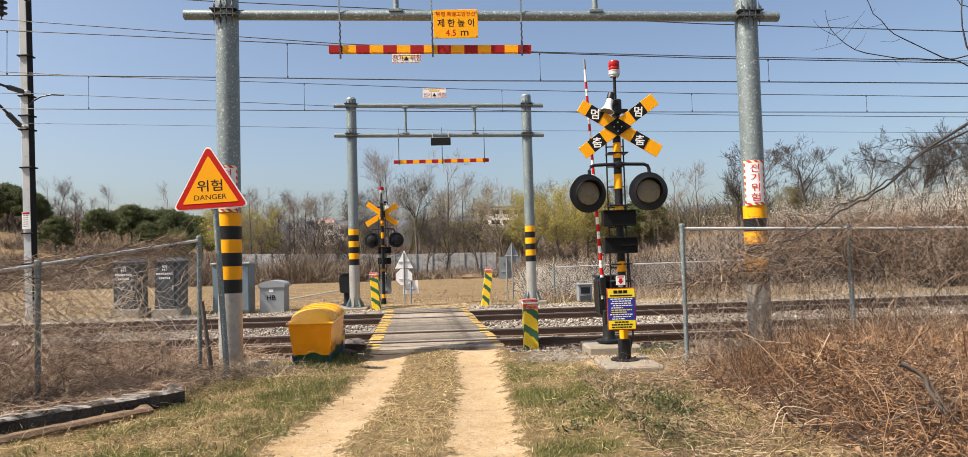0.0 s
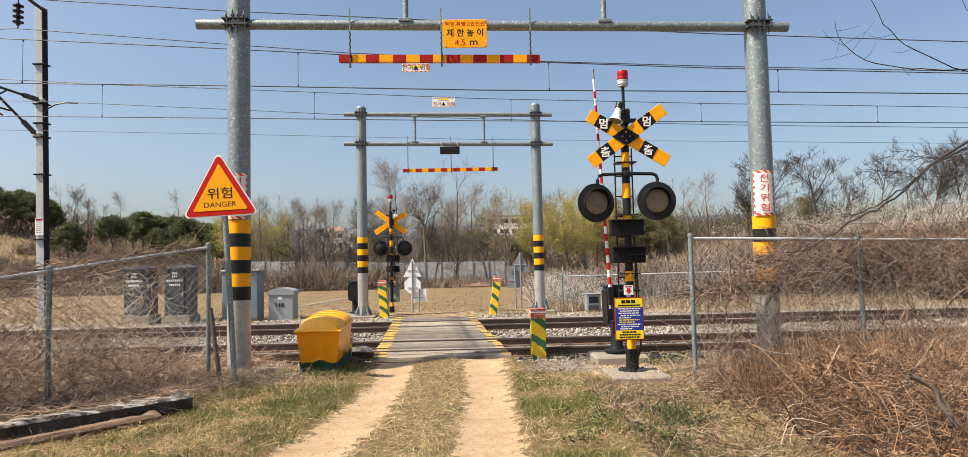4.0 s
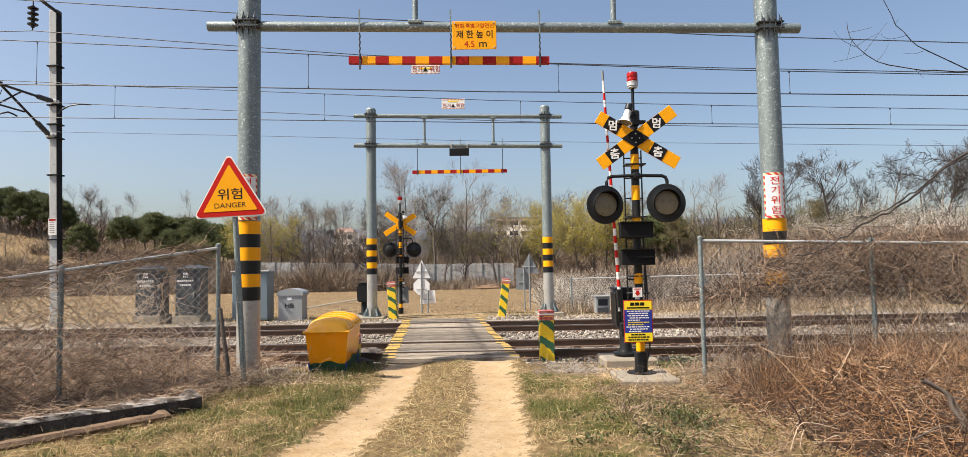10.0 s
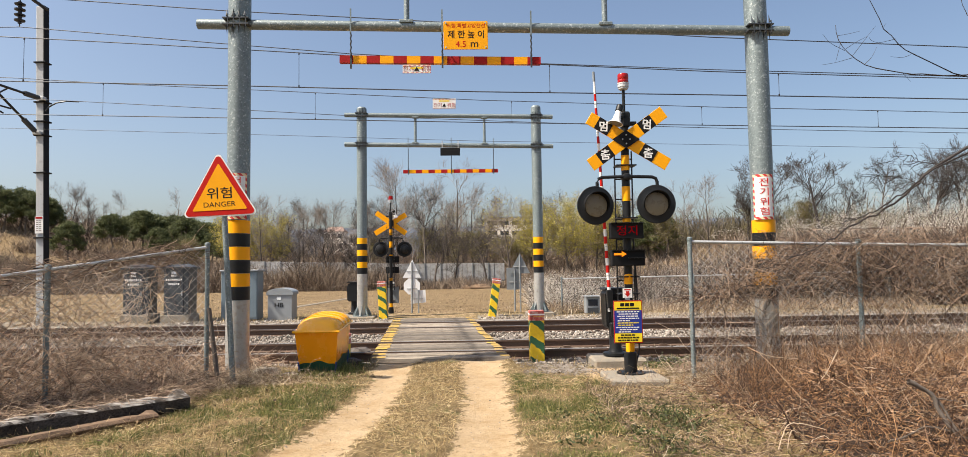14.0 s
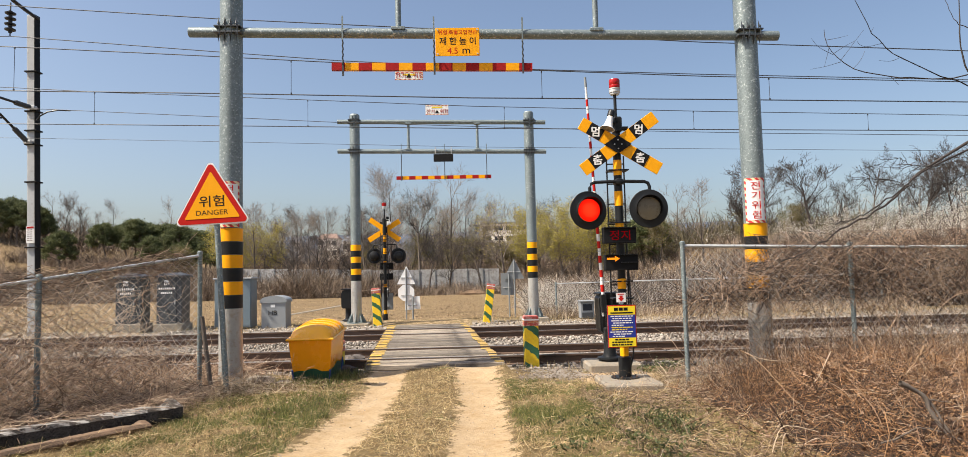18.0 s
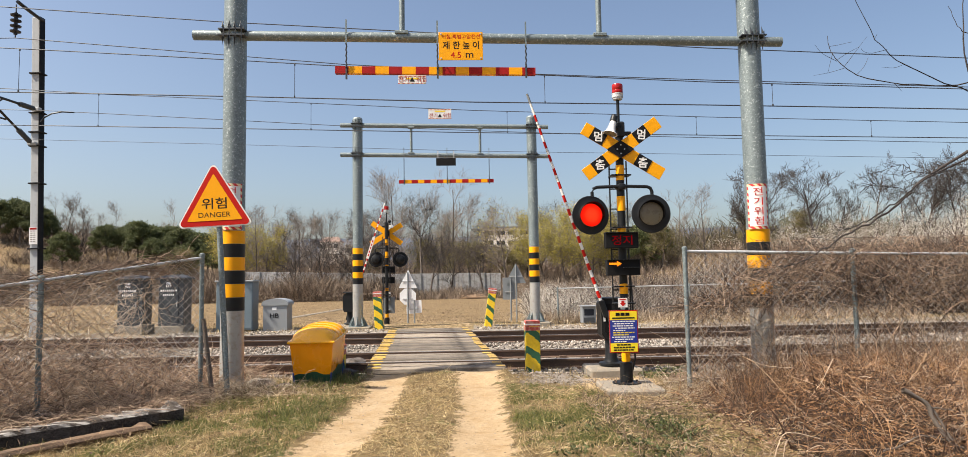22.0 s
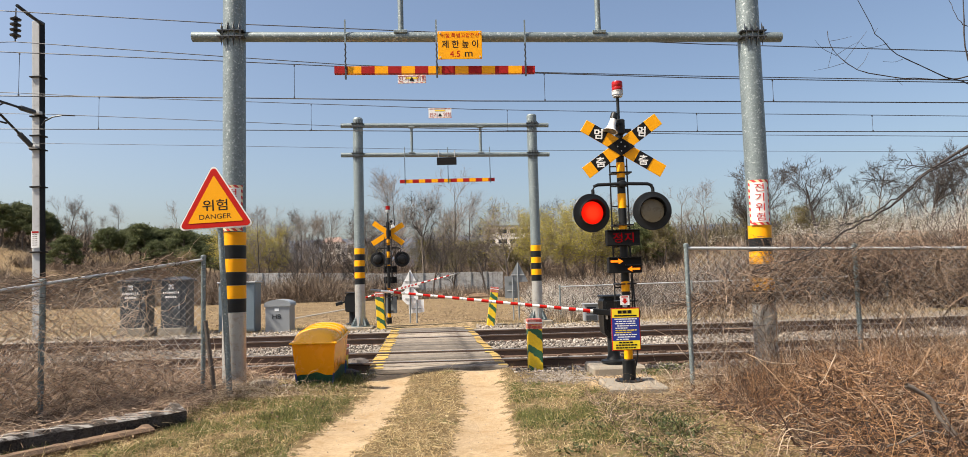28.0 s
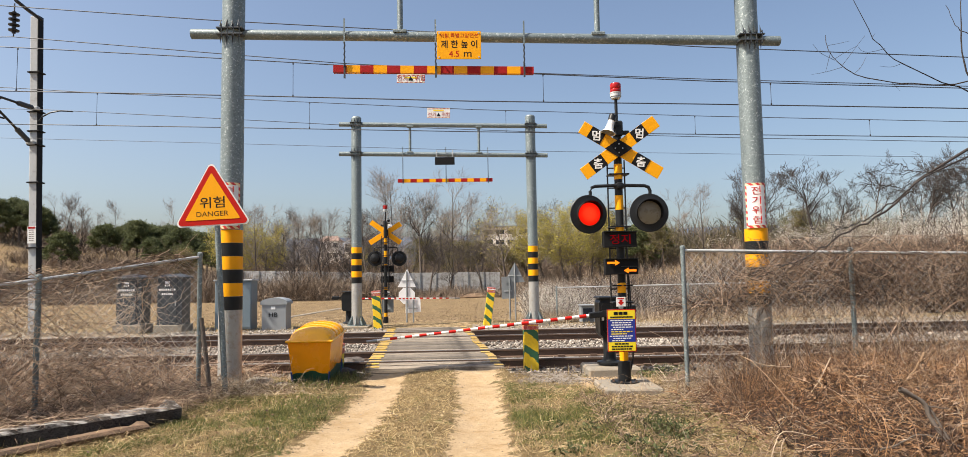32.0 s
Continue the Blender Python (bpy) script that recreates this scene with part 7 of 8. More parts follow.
# pines on the left-hand hill
pines_far = [(-79.9, 108, 6.8, 1.0), (-79.1, 111, 7.2, 1.0), (-75.5, 108, 6.8, 0.95), (-74.9, 111, 7.2, 1.0), (-72.3, 109, 6.8, 0.95), (-72.1, 113, 6.6, 1.0), (-70.4, 113, 5.2, 0.9), (-84, 110, 7.4, 1.1), (-90, 112, 7.6, 1.2), (-96, 114, 8.0, 1.2), (-102, 112, 8.0, 1.2), (-55.3, 92, 6.2, 0.95)]
pines_near = [(-58.0, 108, 5.8, 1.1), (-55.0, 111, 7.0, 1.0), (-52.6, 108, 7.4, 1.0), (-49.6, 111, 7.4, 1.05), (-46.4, 108, 7.9, 1.0), (-43.4, 111, 7.5, 1.05), (-40.6, 106, 6.2, 1.1), (-49.2, 105, 5.4, 1.0), (-44.0, 104, 5.2, 1.0), (-53.6, 114, 6.8, 1.15), (-48.6, 115, 7.4, 1.15), (-45.2, 114, 7.6, 1.1), (-57.2, 113, 6.0, 1.1), (20.5, 78, 5.6, 1.1), (22.4, 80, 6.2, 1.1), (24.0, 82, 5.4, 1.1)]
for i, (x, y, h, k) in enumerate(pines_far + pines_near):
    plant(pines[i % 3], x, y, h, "dark green pine with uneven spreading crown", "pines", k=k)
for src in variants + leafy + pines:
    for o in list(src.children_recursive) + [src]:
        bpy.data.objects.remove(o)


# ---- undergrowth and far shrubs ----
def shrub_field(name, n, xf, yf, hf, mat, label, r=0.014, seg=5, wander=0.25, seed=0, category="undergrowth"):
    g = np.random.default_rng(seed)
    x = xf(g, n)
    y = yf(g, n, x)
    z = ground_z(x, y)
    hh = hf(x, y) * g.uniform(0.35, 1.05, n) * (0.7 + 0.3 * np.abs(waves(x, y, 0.9, 3.0) + 0.5))
    d = np.stack([g.normal(0, 0.45, n), g.normal(0, 0.45, n), np.ones(n)], 1)
    p, rad = tangle(np.stack([x, y, z - 0.05], 1), d, hh, seg, wander, 0.0, r, 0.35, g)
    v, f = ribbons(p, rad, g)
    tagged(new(name, fast_mesh(name, v, f, mat)), label, category, kind="stuff")


shrub_field("undergrowth", 56000, lambda g, n: g.uniform(-75, 14, n), lambda g, n, x: np.where((x > -14) & (x < 5), 67, 60) + 26 * g.random(n) ** 1.2, lambda x, y: (1.7 + 1.2 * smooth(70, 85, y)) * np.where(x > -19, 0.8, 1.0), BANK_BRUSH, "brown leafless undergrowth along the field edge", 0.017, 5, 0.34, seed=5)
shrub_field("undergrowth", 17000, lambda g, n: g.uniform(-25, 6, n), lambda g, n, x: 59.5 + 6.2 * g.random(n), lambda x, y: 1.35 + 0.6 * waves(x, y, 0.9, 1) + (2.0 + 0.9 * waves(x, y, 0.6, 7)) * smooth(-4.5, -8.5, x), BANK_BRUSH, "low brown brush on the field bank", 0.015, 5, 0.34, seed=45)
shrub_field("undergrowth", 20000, lambda g, n: g.uniform(-35, 32, n), lambda g, n, x: 97 + 20 * g.random(n), lambda x, y: (6.4 + 0.8 * waves(x, y, 0.3, 1)) * np.where((x / y > 0.02) & (x / y < 0.11), 0.95, 1.0), DARK_BRUSH, "grey-brown thicket between the far trees", 0.02, 6, seed=15)
shrub_field("hillside_brush", 12000, lambda g, n: g.uniform(-105, -40, n), lambda g, n, x: g.uniform(78, 122, n), lambda x, y: 1.5 + 0.7 * waves(x, y, 0.2, 4), HILL_BRUSH, "brown brush on the left-hand slope", 0.022, seed=6)
shrub_field("hillside_brush", 5000, lambda g, n: g.uniform(-66, -35, n), lambda g, n, x: g.uniform(96, 104, n), lambda x, y: 3.2 + 0.8 * waves(x, y, 0.4, 2), BANK_BRUSH, "brown thicket at the foot of the pines", 0.026, seed=36)
shrub_field("hillside_brush", 5000, lambda g, n: g.uniform(-125, -62, n), lambda g, n, x: g.uniform(112, 140, n), lambda x, y: 4.6 + 0 * x, BANK_BRUSH, "dark brush between the pines on the slope", 0.06, seed=26)
shrub_field("undergrowth", 9000, lambda g, n: g.uniform(8, 62, n), lambda g, n, x: 46 + 40 * g.random(n), lambda x, y: 2.2 + 0 * x, DARK_BRUSH, "grey-brown scrub below the trees on the rise", 0.026, seed=7)


shrub_field("undergrowth", 15000, lambda g, n: g.uniform(20, 84, n), lambda g, n, x: g.uniform(84, 104, n), lambda x, y: 5.6 + 0.9 * waves(x, y, 0.35, 2), OLIVE_BRUSH, "olive-brown thicket behind the pale scrub on the rise", 0.04, 6, seed=16)


def plume_height(x, y):
    return np.interp(x / y, [0.09, 0.13, 0.3, 0.5, 0.75, 0.95], [1.5, 2.0, 2.7, 4.7, 5.9, 6.6]) * np.interp(y, [23, 26, 34, 42], [0.55, 0.8, 1.05, 1.0])


def plume_scrub():
    g = np.random.default_rng(8)
    n = 13000
    y = 23.5 + 18 * g.random(n)
    x = g.uniform(0.10, 1.0, n) * y
    z = ground_z(x, y)
    hh = plume_height(x, y) * g.uniform(0.5, 1.05, n) * (0.8 + 0.25 * waves(x, y, 1.1, 3.0))
    d = np.stack([g.normal(0, 0.3, n), g.normal(0, 0.3, n), np.ones(n)], 1)
    p, rad = tangle(np.stack([x, y, z - 0.05], 1), d, hh, 7, 0.22, 0.0, 0.019, 0.4, g)
    v, f = ribbons(p, rad, g)
    tagged(new("white_scrub", fast_mesh("white_scrub", v, f, PALE_SCRUB)), "pale leggy scrub behind the far fence", "scrub", kind="stuff")
    m = 1200000
    i = g.integers(0, n, m)
    pt = p[i, g.integers(3, 7, m)] + g.normal(0, 0.10, (m, 3))
    top = g.random(m) < 0.65
    pt[top] = p[i[top], g.integers(5, 7, top.sum())] + g.normal(0, 0.14, (top.sum(), 3))
    keep = g.random(m) < np.clip(-0.05 + 0.7 * waves(pt[:, 0], pt[:, 1], 0.8, 5.0) + 1.0 * smooth(2.6, 3.5, pt[:, 2]) + 0.85 * (pt[:, 0] < 6) - 0.2 * smooth(6, 7, pt[:, 0]) * (1 - smooth(10, 13, pt[:, 0])), 0.03, 1)
    pt = pt[keep]
    v, f = leaf_quads(pt, 0.015 + 0.010 * smooth(2.3, 3.3, pt[:, 2]), g, 0.6)
    tagged(new("scrub_blossom", fast_mesh("scrub_blossom", v, f, REED)), "whitish blossom and seed heads on the scrub", "blossom", kind="stuff")


plume_scrub()


# ---- far buildings and barrier ----
def building(x0, x1, y, z0, z1, storeys, bays, label, wall=HOUSE_WALL, roof=HOUSE_ROOF, pitched=False):
    b = thing("far_building", ((x0 + x1) / 2, y, z0), label, "building", "far buildings")
    w, h = x1 - x0, z1 - z0
    part("wall", Shape().box((0, 4, h / 2), (w, 8, h)), wall, b, local=True, smooth=False)
    if pitched:
        part("roof", Shape().add([(-w / 2 - 0.4, -0.4, h), (w / 2 + 0.4, -0.4, h), (w / 2 + 0.4, 8.4, h), (-w / 2 - 0.4, 8.4, h), (-w / 2 + 1, 4, h + 1.8), (w / 2 - 1, 4, h + 1.8)], [(0, 1, 5, 4), (1, 2, 5), (2, 3, 4, 5), (3, 0, 4), (0, 3, 2, 1)]), roof, b, local=True, smooth=False)
    else:
        part("roof", Shape().box((0, 4, h + 0.25), (w + 1.2, 9.2, 0.5)), roof, b, local=True, smooth=False)
    sh = h / storeys
    for s in range(storeys):
        for k in range(bays):
            cx = -w / 2 + w * (k + 0.5) / bays
            wd = part("window", Shape().box((cx, -0.03, sh * (s + 0.55)), (w / bays * 0.72, 0.12, sh * 0.42)), PANE, b, local=True, smooth=False)
            part("sill", Shape().box((cx, -0.1, sh * (s + 0.55) - sh * 0.24), (w / bays * 0.76, 0.2, 0.15)), wall, wd, local=True, smooth=False)


building(5.8, 20.0, 200, 1.0, 16.4, 5, 4, "beige far building with rows of dark windows and flat roof")
building(-46.0, -40.0, 210, 1.0, 13.6, 4, 3, "far house with red-brown roof among bare trees", roof=RED_ROOF, pitched=True)
building(-36.5, -33.0, 200, 1.0, 12.0, 3, 2, "small pale far house", pitched=True)
bw = thing("roadside_barrier", (-9, 66, -0.5), "pale grey upright panel barrier along the far edge of the field", "barrier")
pan = random.Random(12)
for k in range(16):
    x = -22.0 + 1.6 * k + 9
    top = np.interp(k, [0, 5, 9, 15], [2.95, 2.75, 2.52, 2.46])
    for q in range(3):
        part("panel", Shape().box((x + 0.31 + 0.52 * q, pan.uniform(-0.02, 0.02), top / 2 - 0.02 + pan.uniform(-0.02, 0.02)), (0.505, 0.05, top), b=0.01), BARRIER, bw, local=True, smooth=False)
    part("post", Shape().box((x, -0.05, top / 2), (0.09, 0.10, top + 0.06)), GREY_BACK, bw, local=True, smooth=False)


# ---- near plants ----
def strands_thing(name, p, rad, mat, label, category="brush"):
    v, f = tubes(p, rad)
    return tagged(new(name, fast_mesh(name, v, f, mat)), label, category, kind="stuff")


def curve(q, n):
    """n points on a smooth line through the points q."""
    e = np.concatenate([[2 * q[0] - q[1]], q, [2 * q[-1] - q[-2]]])
    u = np.linspace(0, len(q) - 1 - 1e-6, n)
    i = u.astype(int)
    t = (u - i)[:, None]
    a, b, c, d = e[i], e[i + 1], e[i + 2], e[i + 3]
    return 0.5 * (2 * b + (c - a) * t + (2 * a - 5 * b + 4 * c - d) * t ** 2 + (3 * b - a - 3 * c + d) * t ** 3)


def near_plants():
    g = np.random.default_rng(17)
    # vines over the left fence
    n = 3800
    s = 3.0 * g.random(n) ** 0.7
    px = np.interp(s, [0, 1, 2, 3], [-3.52, -4.75, -5.98, -7.2])
    py = np.interp(s, [0, 1, 2, 3], [8.9, 7.5, 6.1, 4.7])
    tp = np.interp(s, [0, 1, 2, 3], [1.88, 1.60, 1.33, 1.1])
    zz = tp * (1 - g.random(n) ** 0.6 * 1.0) * np.interp(s, [0, 0.55, 0.9, 1.3], [0.35, 0.55, 0.9, 1.0])
    st = np.stack([px + g.normal(0, 0.05, n), py + g.normal(0, 0.08, n), np.maximum(zz, 0.02)], 1)
    along = np.array([-0.66, -0.75, 0.0]) * g.choice([-1, 1], n)[:, None] * 0.7
    d = along + np.stack([g.normal(0, 0.15, n), g.normal(0, 0.15, n), g.normal(0, 0.7, n)], 1)
    p, rad = tangle(st, d, g.uniform(0.2, 0.75, n), 8, 0.32, 0.03, g.uniform(0.0022, 0.005, n), 0.5, g)
    p[:, :, 2] = np.maximum(p[:, :, 2], 0.02)
    strands_thing("fence_vines", p, rad, BRUSH_TAN, "dry brown vines tangled through the sagging fence", "vines")
    n = 420
    s = 0.25 + g.random(n) * 1.9
    st = np.stack([np.interp(s, [0, 1, 2, 3], [-3.52, -4.75, -5.98, -7.2]) + g.normal(0, 0.05, n), np.interp(s, [0, 1, 2, 3], [8.9, 7.5, 6.1, 4.7]) - 0.04 + g.normal(0, 0.05, n), np.interp(s, [0, 0.4, 1, 2], [1.2, 1.7, 1.6, 1.3]) * g.random(n) ** 0.6], 1)
    p, rad = tangle(st, np.stack([g.normal(0, 0.7, n), g.normal(0, 0.6, n), g.normal(-0.3, 0.6, n)], 1), g.uniform(0.3, 1.0, n), 12, 0.3, 0.03, g.uniform(0.0018, 0.0042, n), 0.6, g)
    p[:, :, 2] = np.clip(p[:, :, 2], 0.03, np.interp(p[:, :, 0], [-7.2, -3.5], [1.15, 1.75]) - 0.25 * g.random((n, 1)))
    strands_thing("fence_vines", p, rad, PALE_VINE, "bleached thick vine stems on the sagging fence", "vines")
    # twigs caught along the top rail
    n = 700
    s = 0.15 + 1.7 * g.random(n) ** 1.2
    st = np.stack([np.interp(s, [0, 1, 2, 3], [-3.52, -4.75, -5.98, -7.2]) + g.normal(0, 0.03, n), np.interp(s, [0, 1, 2, 3], [8.9, 7.5, 6.1, 4.7]) + g.normal(0, 0.05, n), np.interp(s, [0, 1, 2, 3], [1.88, 1.60, 1.33, 1.1]) + np.minimum(g.normal(-0.03, 0.09, n), 0.05)], 1)
    p, rad = tangle(st, np.array([-0.66, -0.75, -0.15]) * g.choice([-1, 1], n)[:, None] + np.stack([g.normal(0, 0.2, n), g.normal(0, 0.2, n), g.normal(-0.05, 0.35, n)], 1), g.uniform(0.12, 0.5, n), 7, 0.26, 0.06, g.uniform(0.0018, 0.004, n), 0.5, g)
    strands_thing("fence_vines", p, rad, FENCE_VINE, "brown twigs caught along the sagging top rail", "vines")
    # flattened dead stalks under the left fence
    n = 9500
    x = g.uniform(-9, -3.3, n)
    y = np.minimum(7.85 - (-3.3 - x) * 1.0 + g.random(n) * 3.8, 10.4)
    p, rad = tangle(np.stack([x, y, ground_z(x, y) + 0.02 + 0.16 * g.random(n)], 1), np.stack([g.normal(0, 1, n), g.normal(0, 1, n), g.normal(0.05, 0.2, n)], 1), g.uniform(0.15, 0.6, n), 5, 0.2, 0.03, g.uniform(0.0025, 0.005, n), 0.5, g)
    p[:, :, 2] = np.maximum(p[:, :, 2], 0.01)
    strands_thing("dry_brush", p, rad, BRUSH_TAN, "matted brown dead stalks under the fence", "brush")
    # twigs fallen over the old sleepers
    n = 260
    u = g.random(n)
    st = np.stack([-5.42 + 2.2 * u + g.normal(0, 0.12, n), 5.30 + 2.26 * u + 0.10 + np.abs(g.normal(0, 0.16, n)), 0.14 + 0.08 * g.random(n)], 1)
    p, rad = tangle(st, np.stack([g.normal(0.3, 0.6, n), g.normal(-0.5, 0.5, n), g.normal(0.02, 0.1, n)], 1), g.uniform(0.12, 0.45, n), 6, 0.2, 0.0, g.uniform(0.0016, 0.0034, n), 0.5, g)
    p[:, :, 2] = np.maximum(p[:, :, 2], 0.17)
    strands_thing("fallen_twigs", p, rad, BRUSH_TAN, "dry brown twigs lying over an old sleeper", "twigs")
    # brush behind the left fence
    n = 5200
    x = g.uniform(-12, -3.35, n)
    y = np.maximum(8.7 - (-3.35 - x) * 1.0, 5.3) + g.random(n) * np.where(x < -6, 5.0, 1.9 + (-3.35 - x) * 1.2)
    y = np.minimum(y, 10.5)
    hh = g.uniform(0.15, 0.55, n) * np.interp(x, [-7, -5.6, -4.6, -3.6], [2.5, 2.2, 1.3, 0.9])
    p, rad = tangle(np.stack([x, y, ground_z(x, y) - 0.02], 1), np.stack([g.normal(0, 0.6, n), g.normal(0, 0.6, n), np.ones(n)], 1), hh, 7, 0.34, 0.10, g.uniform(0.0025, 0.0055, n), 0.4, g)
    strands_thing("dry_brush", p, rad, BRUSH_TAN, "brown dry brush between the fence and the track", "brush")
    n = 1500
    x, y = g.uniform(-10, -5.0, n), g.uniform(6.4, 10.3, n)
    y = np.maximum(y, 9.2 + 1.141 * (x + 3.52))
    p, rad = tangle(np.stack([x, y, ground_z(x, y) - 0.02], 1), np.stack([g.normal(0, 0.5, n), g.normal(0, 0.5, n), np.ones(n)], 1), g.uniform(0.6, 1.5, n) * smooth(-4.6, -6.2, x), 8, 0.28, 0.06, g.uniform(0.0022, 0.0048, n), 0.45, g)
    strands_thing("dry_brush", p, rad, BRUSH_TAN, "tall tangled brown brush behind the sagging fence", "brush")
    n = 2200
    x = g.uniform(-12, -3.2, n)
    y = np.minimum(np.maximum(8.4 - (-3.2 - x) * 1.0, 5.0) + g.random(n) * np.where(x < -6, 5.0, 1.5 + (-3.2 - x) * 1.1), 10.5)
    p, rad = tangle(np.stack([x, y, ground_z(x, y) + g.random(n) * 0.12], 1), np.stack([g.normal(0, 1, n), g.normal(0, 0.6, n), 0.35 + 0 * x], 1), g.uniform(0.15, 0.6, n), 8, 0.32, 0.15, g.uniform(0.0018, 0.004, n), 0.5, g)
    p[:, :, 2] = np.maximum(p[:, :, 2], 0.01)
    strands_thing("dry_brush", p, rad, VINE, "pale tangled stalks between the fence and the track", "brush")
    # vines over the right fence
    n = 5400
    x = 2.9 + 5.4 * g.random(n) ** 0.85
    dens = smooth(2.9, 4.6, x)
    zt = 1.80 * (0.55 + 0.45 * dens)
    z = np.where(g.random(n) < 0.88, 1.0 + (zt - 1.0) * g.random(n), zt * g.random(n) ** 0.8) + 0.08
    y = 8.5 + np.abs(g.normal(0, 0.28, n)) * np.where(g.random(n) < 0.2, -0.5, 1.0)
    k = (z > 1.15) | (np.abs(x - 3.95) > 0.3) | (g.random(n) < 0.3)
    x, y, z = x[k], y[k], z[k]
    n = len(x)
    d = np.stack([g.normal(0, 0.9, n), g.normal(0, 0.25, n), g.normal(0.1, 0.8, n)], 1)
    p, rad = tangle(np.stack([x, y, z], 1), d, g.uniform(0.12, 0.6, n), 6, 0.20, 0.03, g.uniform(0.0022, 0.0050, n), 0.5, g)
    p[:, :, 2] = np.clip(p[:, :, 2], 0.02, 1.98)
    strands_thing("fence_vines", p, rad, FENCE_VINE, "dense dry vines hanging over the right fence", "vines")
    # bush that stands behind the fence
    n = 230
    x, y = 3.3 + 6.5 * g.random(n), 8.75 + 1.5 * g.random(n)
    p, rad = tangle(np.stack([x, y, ground_z(x, y)], 1), np.stack([g.normal(0, 0.35, n), g.normal(0, 0.3, n), np.ones(n)], 1), g.uniform(0.7, 2.0, n) * (0.55 + 0.45 * smooth(3.2, 4.6, x)), 9, 0.24, 0.03, g.uniform(0.003, 0.006, n), 0.45, g)
    p[:, :, 2] = np.minimum(p[:, :, 2], 1.95)
    strands_thing("dry_thicket", p, rad, BRUSH_TAN, "brown leafless bush standing behind the fence", "bush")
    n = 260
    x = 3.1 + 5.2 * g.random(n)
    z = 1.65 * g.random(n) * (0.5 + 0.5 * smooth(3.0, 4.8, x))
    p, rad = tangle(np.stack([x, 8.65 + 1.2 * g.random(n), z + 0.05], 1), np.stack([g.normal(0, 0.7, n), g.normal(0, 0.4, n), 0.6 + 0 * x], 1), g.uniform(0.3, 0.9, n), 7, 0.28, 0.05, g.uniform(0.0018, 0.0045, n), 0.5, g)
    p[:, :, 2] = np.clip(p[:, :, 2], 0.02, 1.9)
    strands_thing("fence_vines", p, rad, FENCE_VINE, "brown vine stems behind the right fence", "vines")

    n = 900
    x, y = 5.0 + 4.0 * g.random(n), 7.2 + 2.9 * g.random(n)
    p, rad = tangle(np.stack([x, y, ground_z(x, y)], 1), np.stack([g.normal(0, 0.6, n), g.normal(0, 0.5, n), np.ones(n)], 1), g.uniform(0.2, 0.75, n), 7, 0.26, 0.08, g.uniform(0.0022, 0.0045, n), 0.45, g)
    strands_thing("standing_stalks", p, rad, VINE, "pale straw standing along the foot of the fence", "stalks")
    # vines wound round the middle post
    n = 120
    z = 1.2 + 0.6 * g.random(n)
    p, rad = tangle(np.stack([5.14 + g.normal(0, 0.10, n), 8.45 + g.normal(0, 0.04, n), z], 1), np.stack([g.normal(0, 0.6, n), g.normal(0, 0.12, n), g.normal(0.2, 0.7, n)], 1), g.uniform(0.15, 0.5, n), 8, 0.3, 0.03, g.uniform(0.0018, 0.004, n), 0.5, g)
    p[:, :, 2] = np.clip(p[:, :, 2], 0.3, 1.85)
    strands_thing("fence_vines", p, rad, FENCE_VINE, "brown vines wound round a fence post", "vines")
    n = 600
    x = 2.95 + 4.6 * g.random(n)
    p, rad = tangle(np.stack([x, 8.5 + g.normal(0, 0.12, n), 0.15 + 0.95 * g.random(n)], 1), np.stack([g.normal(0, 0.6, n), g.normal(0, 0.15, n), g.normal(0.3, 0.7, n)], 1), g.uniform(0.2, 0.75, n), 8, 0.24, 0.03, g.uniform(0.0012, 0.0028, n), 0.5, g)
    p[:, :, 2] = np.clip(p[:, :, 2], 0.02, 1.9)
    strands_thing("fence_vines", p, rad, VINE, "pale dry vines low on the right fence", "vines")

    # cut brush heap in front of the right fence
    def heap(x, y):
        return np.clip(0.45 * smooth(2.8, 4.3, x) * smooth(4.0, 6.6, y) * (1 - 0.7 * smooth(6.8, 8.0, y)) * (0.85 + 0.2 * waves(x, y, 2.2, 4.0)) + 0.08 * smooth(2.3, 2.9, x) * smooth(3.5, 6, y), 0, 1)
    # mound inside the heap; its dark colour stands for shade between the twigs
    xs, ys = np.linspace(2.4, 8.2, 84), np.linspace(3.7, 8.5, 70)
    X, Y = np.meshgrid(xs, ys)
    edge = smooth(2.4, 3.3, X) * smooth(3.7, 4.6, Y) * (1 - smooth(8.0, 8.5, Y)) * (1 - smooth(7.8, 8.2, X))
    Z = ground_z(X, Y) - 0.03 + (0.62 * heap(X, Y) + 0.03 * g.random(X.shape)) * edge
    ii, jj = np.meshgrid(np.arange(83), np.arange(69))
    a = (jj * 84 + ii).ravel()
    tagged(new("brush_litter", fast_mesh("brush_litter", np.stack([X, Y, Z], -1).reshape(-1, 3), np.stack([a, a + 1, a + 85, a + 84], 1), HEAP_SHADE, True)), "dark mound under the brush heap, coloured for the shade between its twigs", "litter", kind="stuff")
    n = 32000
    x = 2.2 + 5.6 * g.random(n)
    y = 3.9 + 4.5 * g.random(n)
    k = (heap(x, y) > 0.03) & (g.random(n) < 0.10 + 0.9 * smooth(2.5, 3.7, x))
    x, y = x[k], y[k]
    n = len(x)
    z = ground_z(x, y) + heap(x, y) * (0.35 + 0.65 * g.random(n))
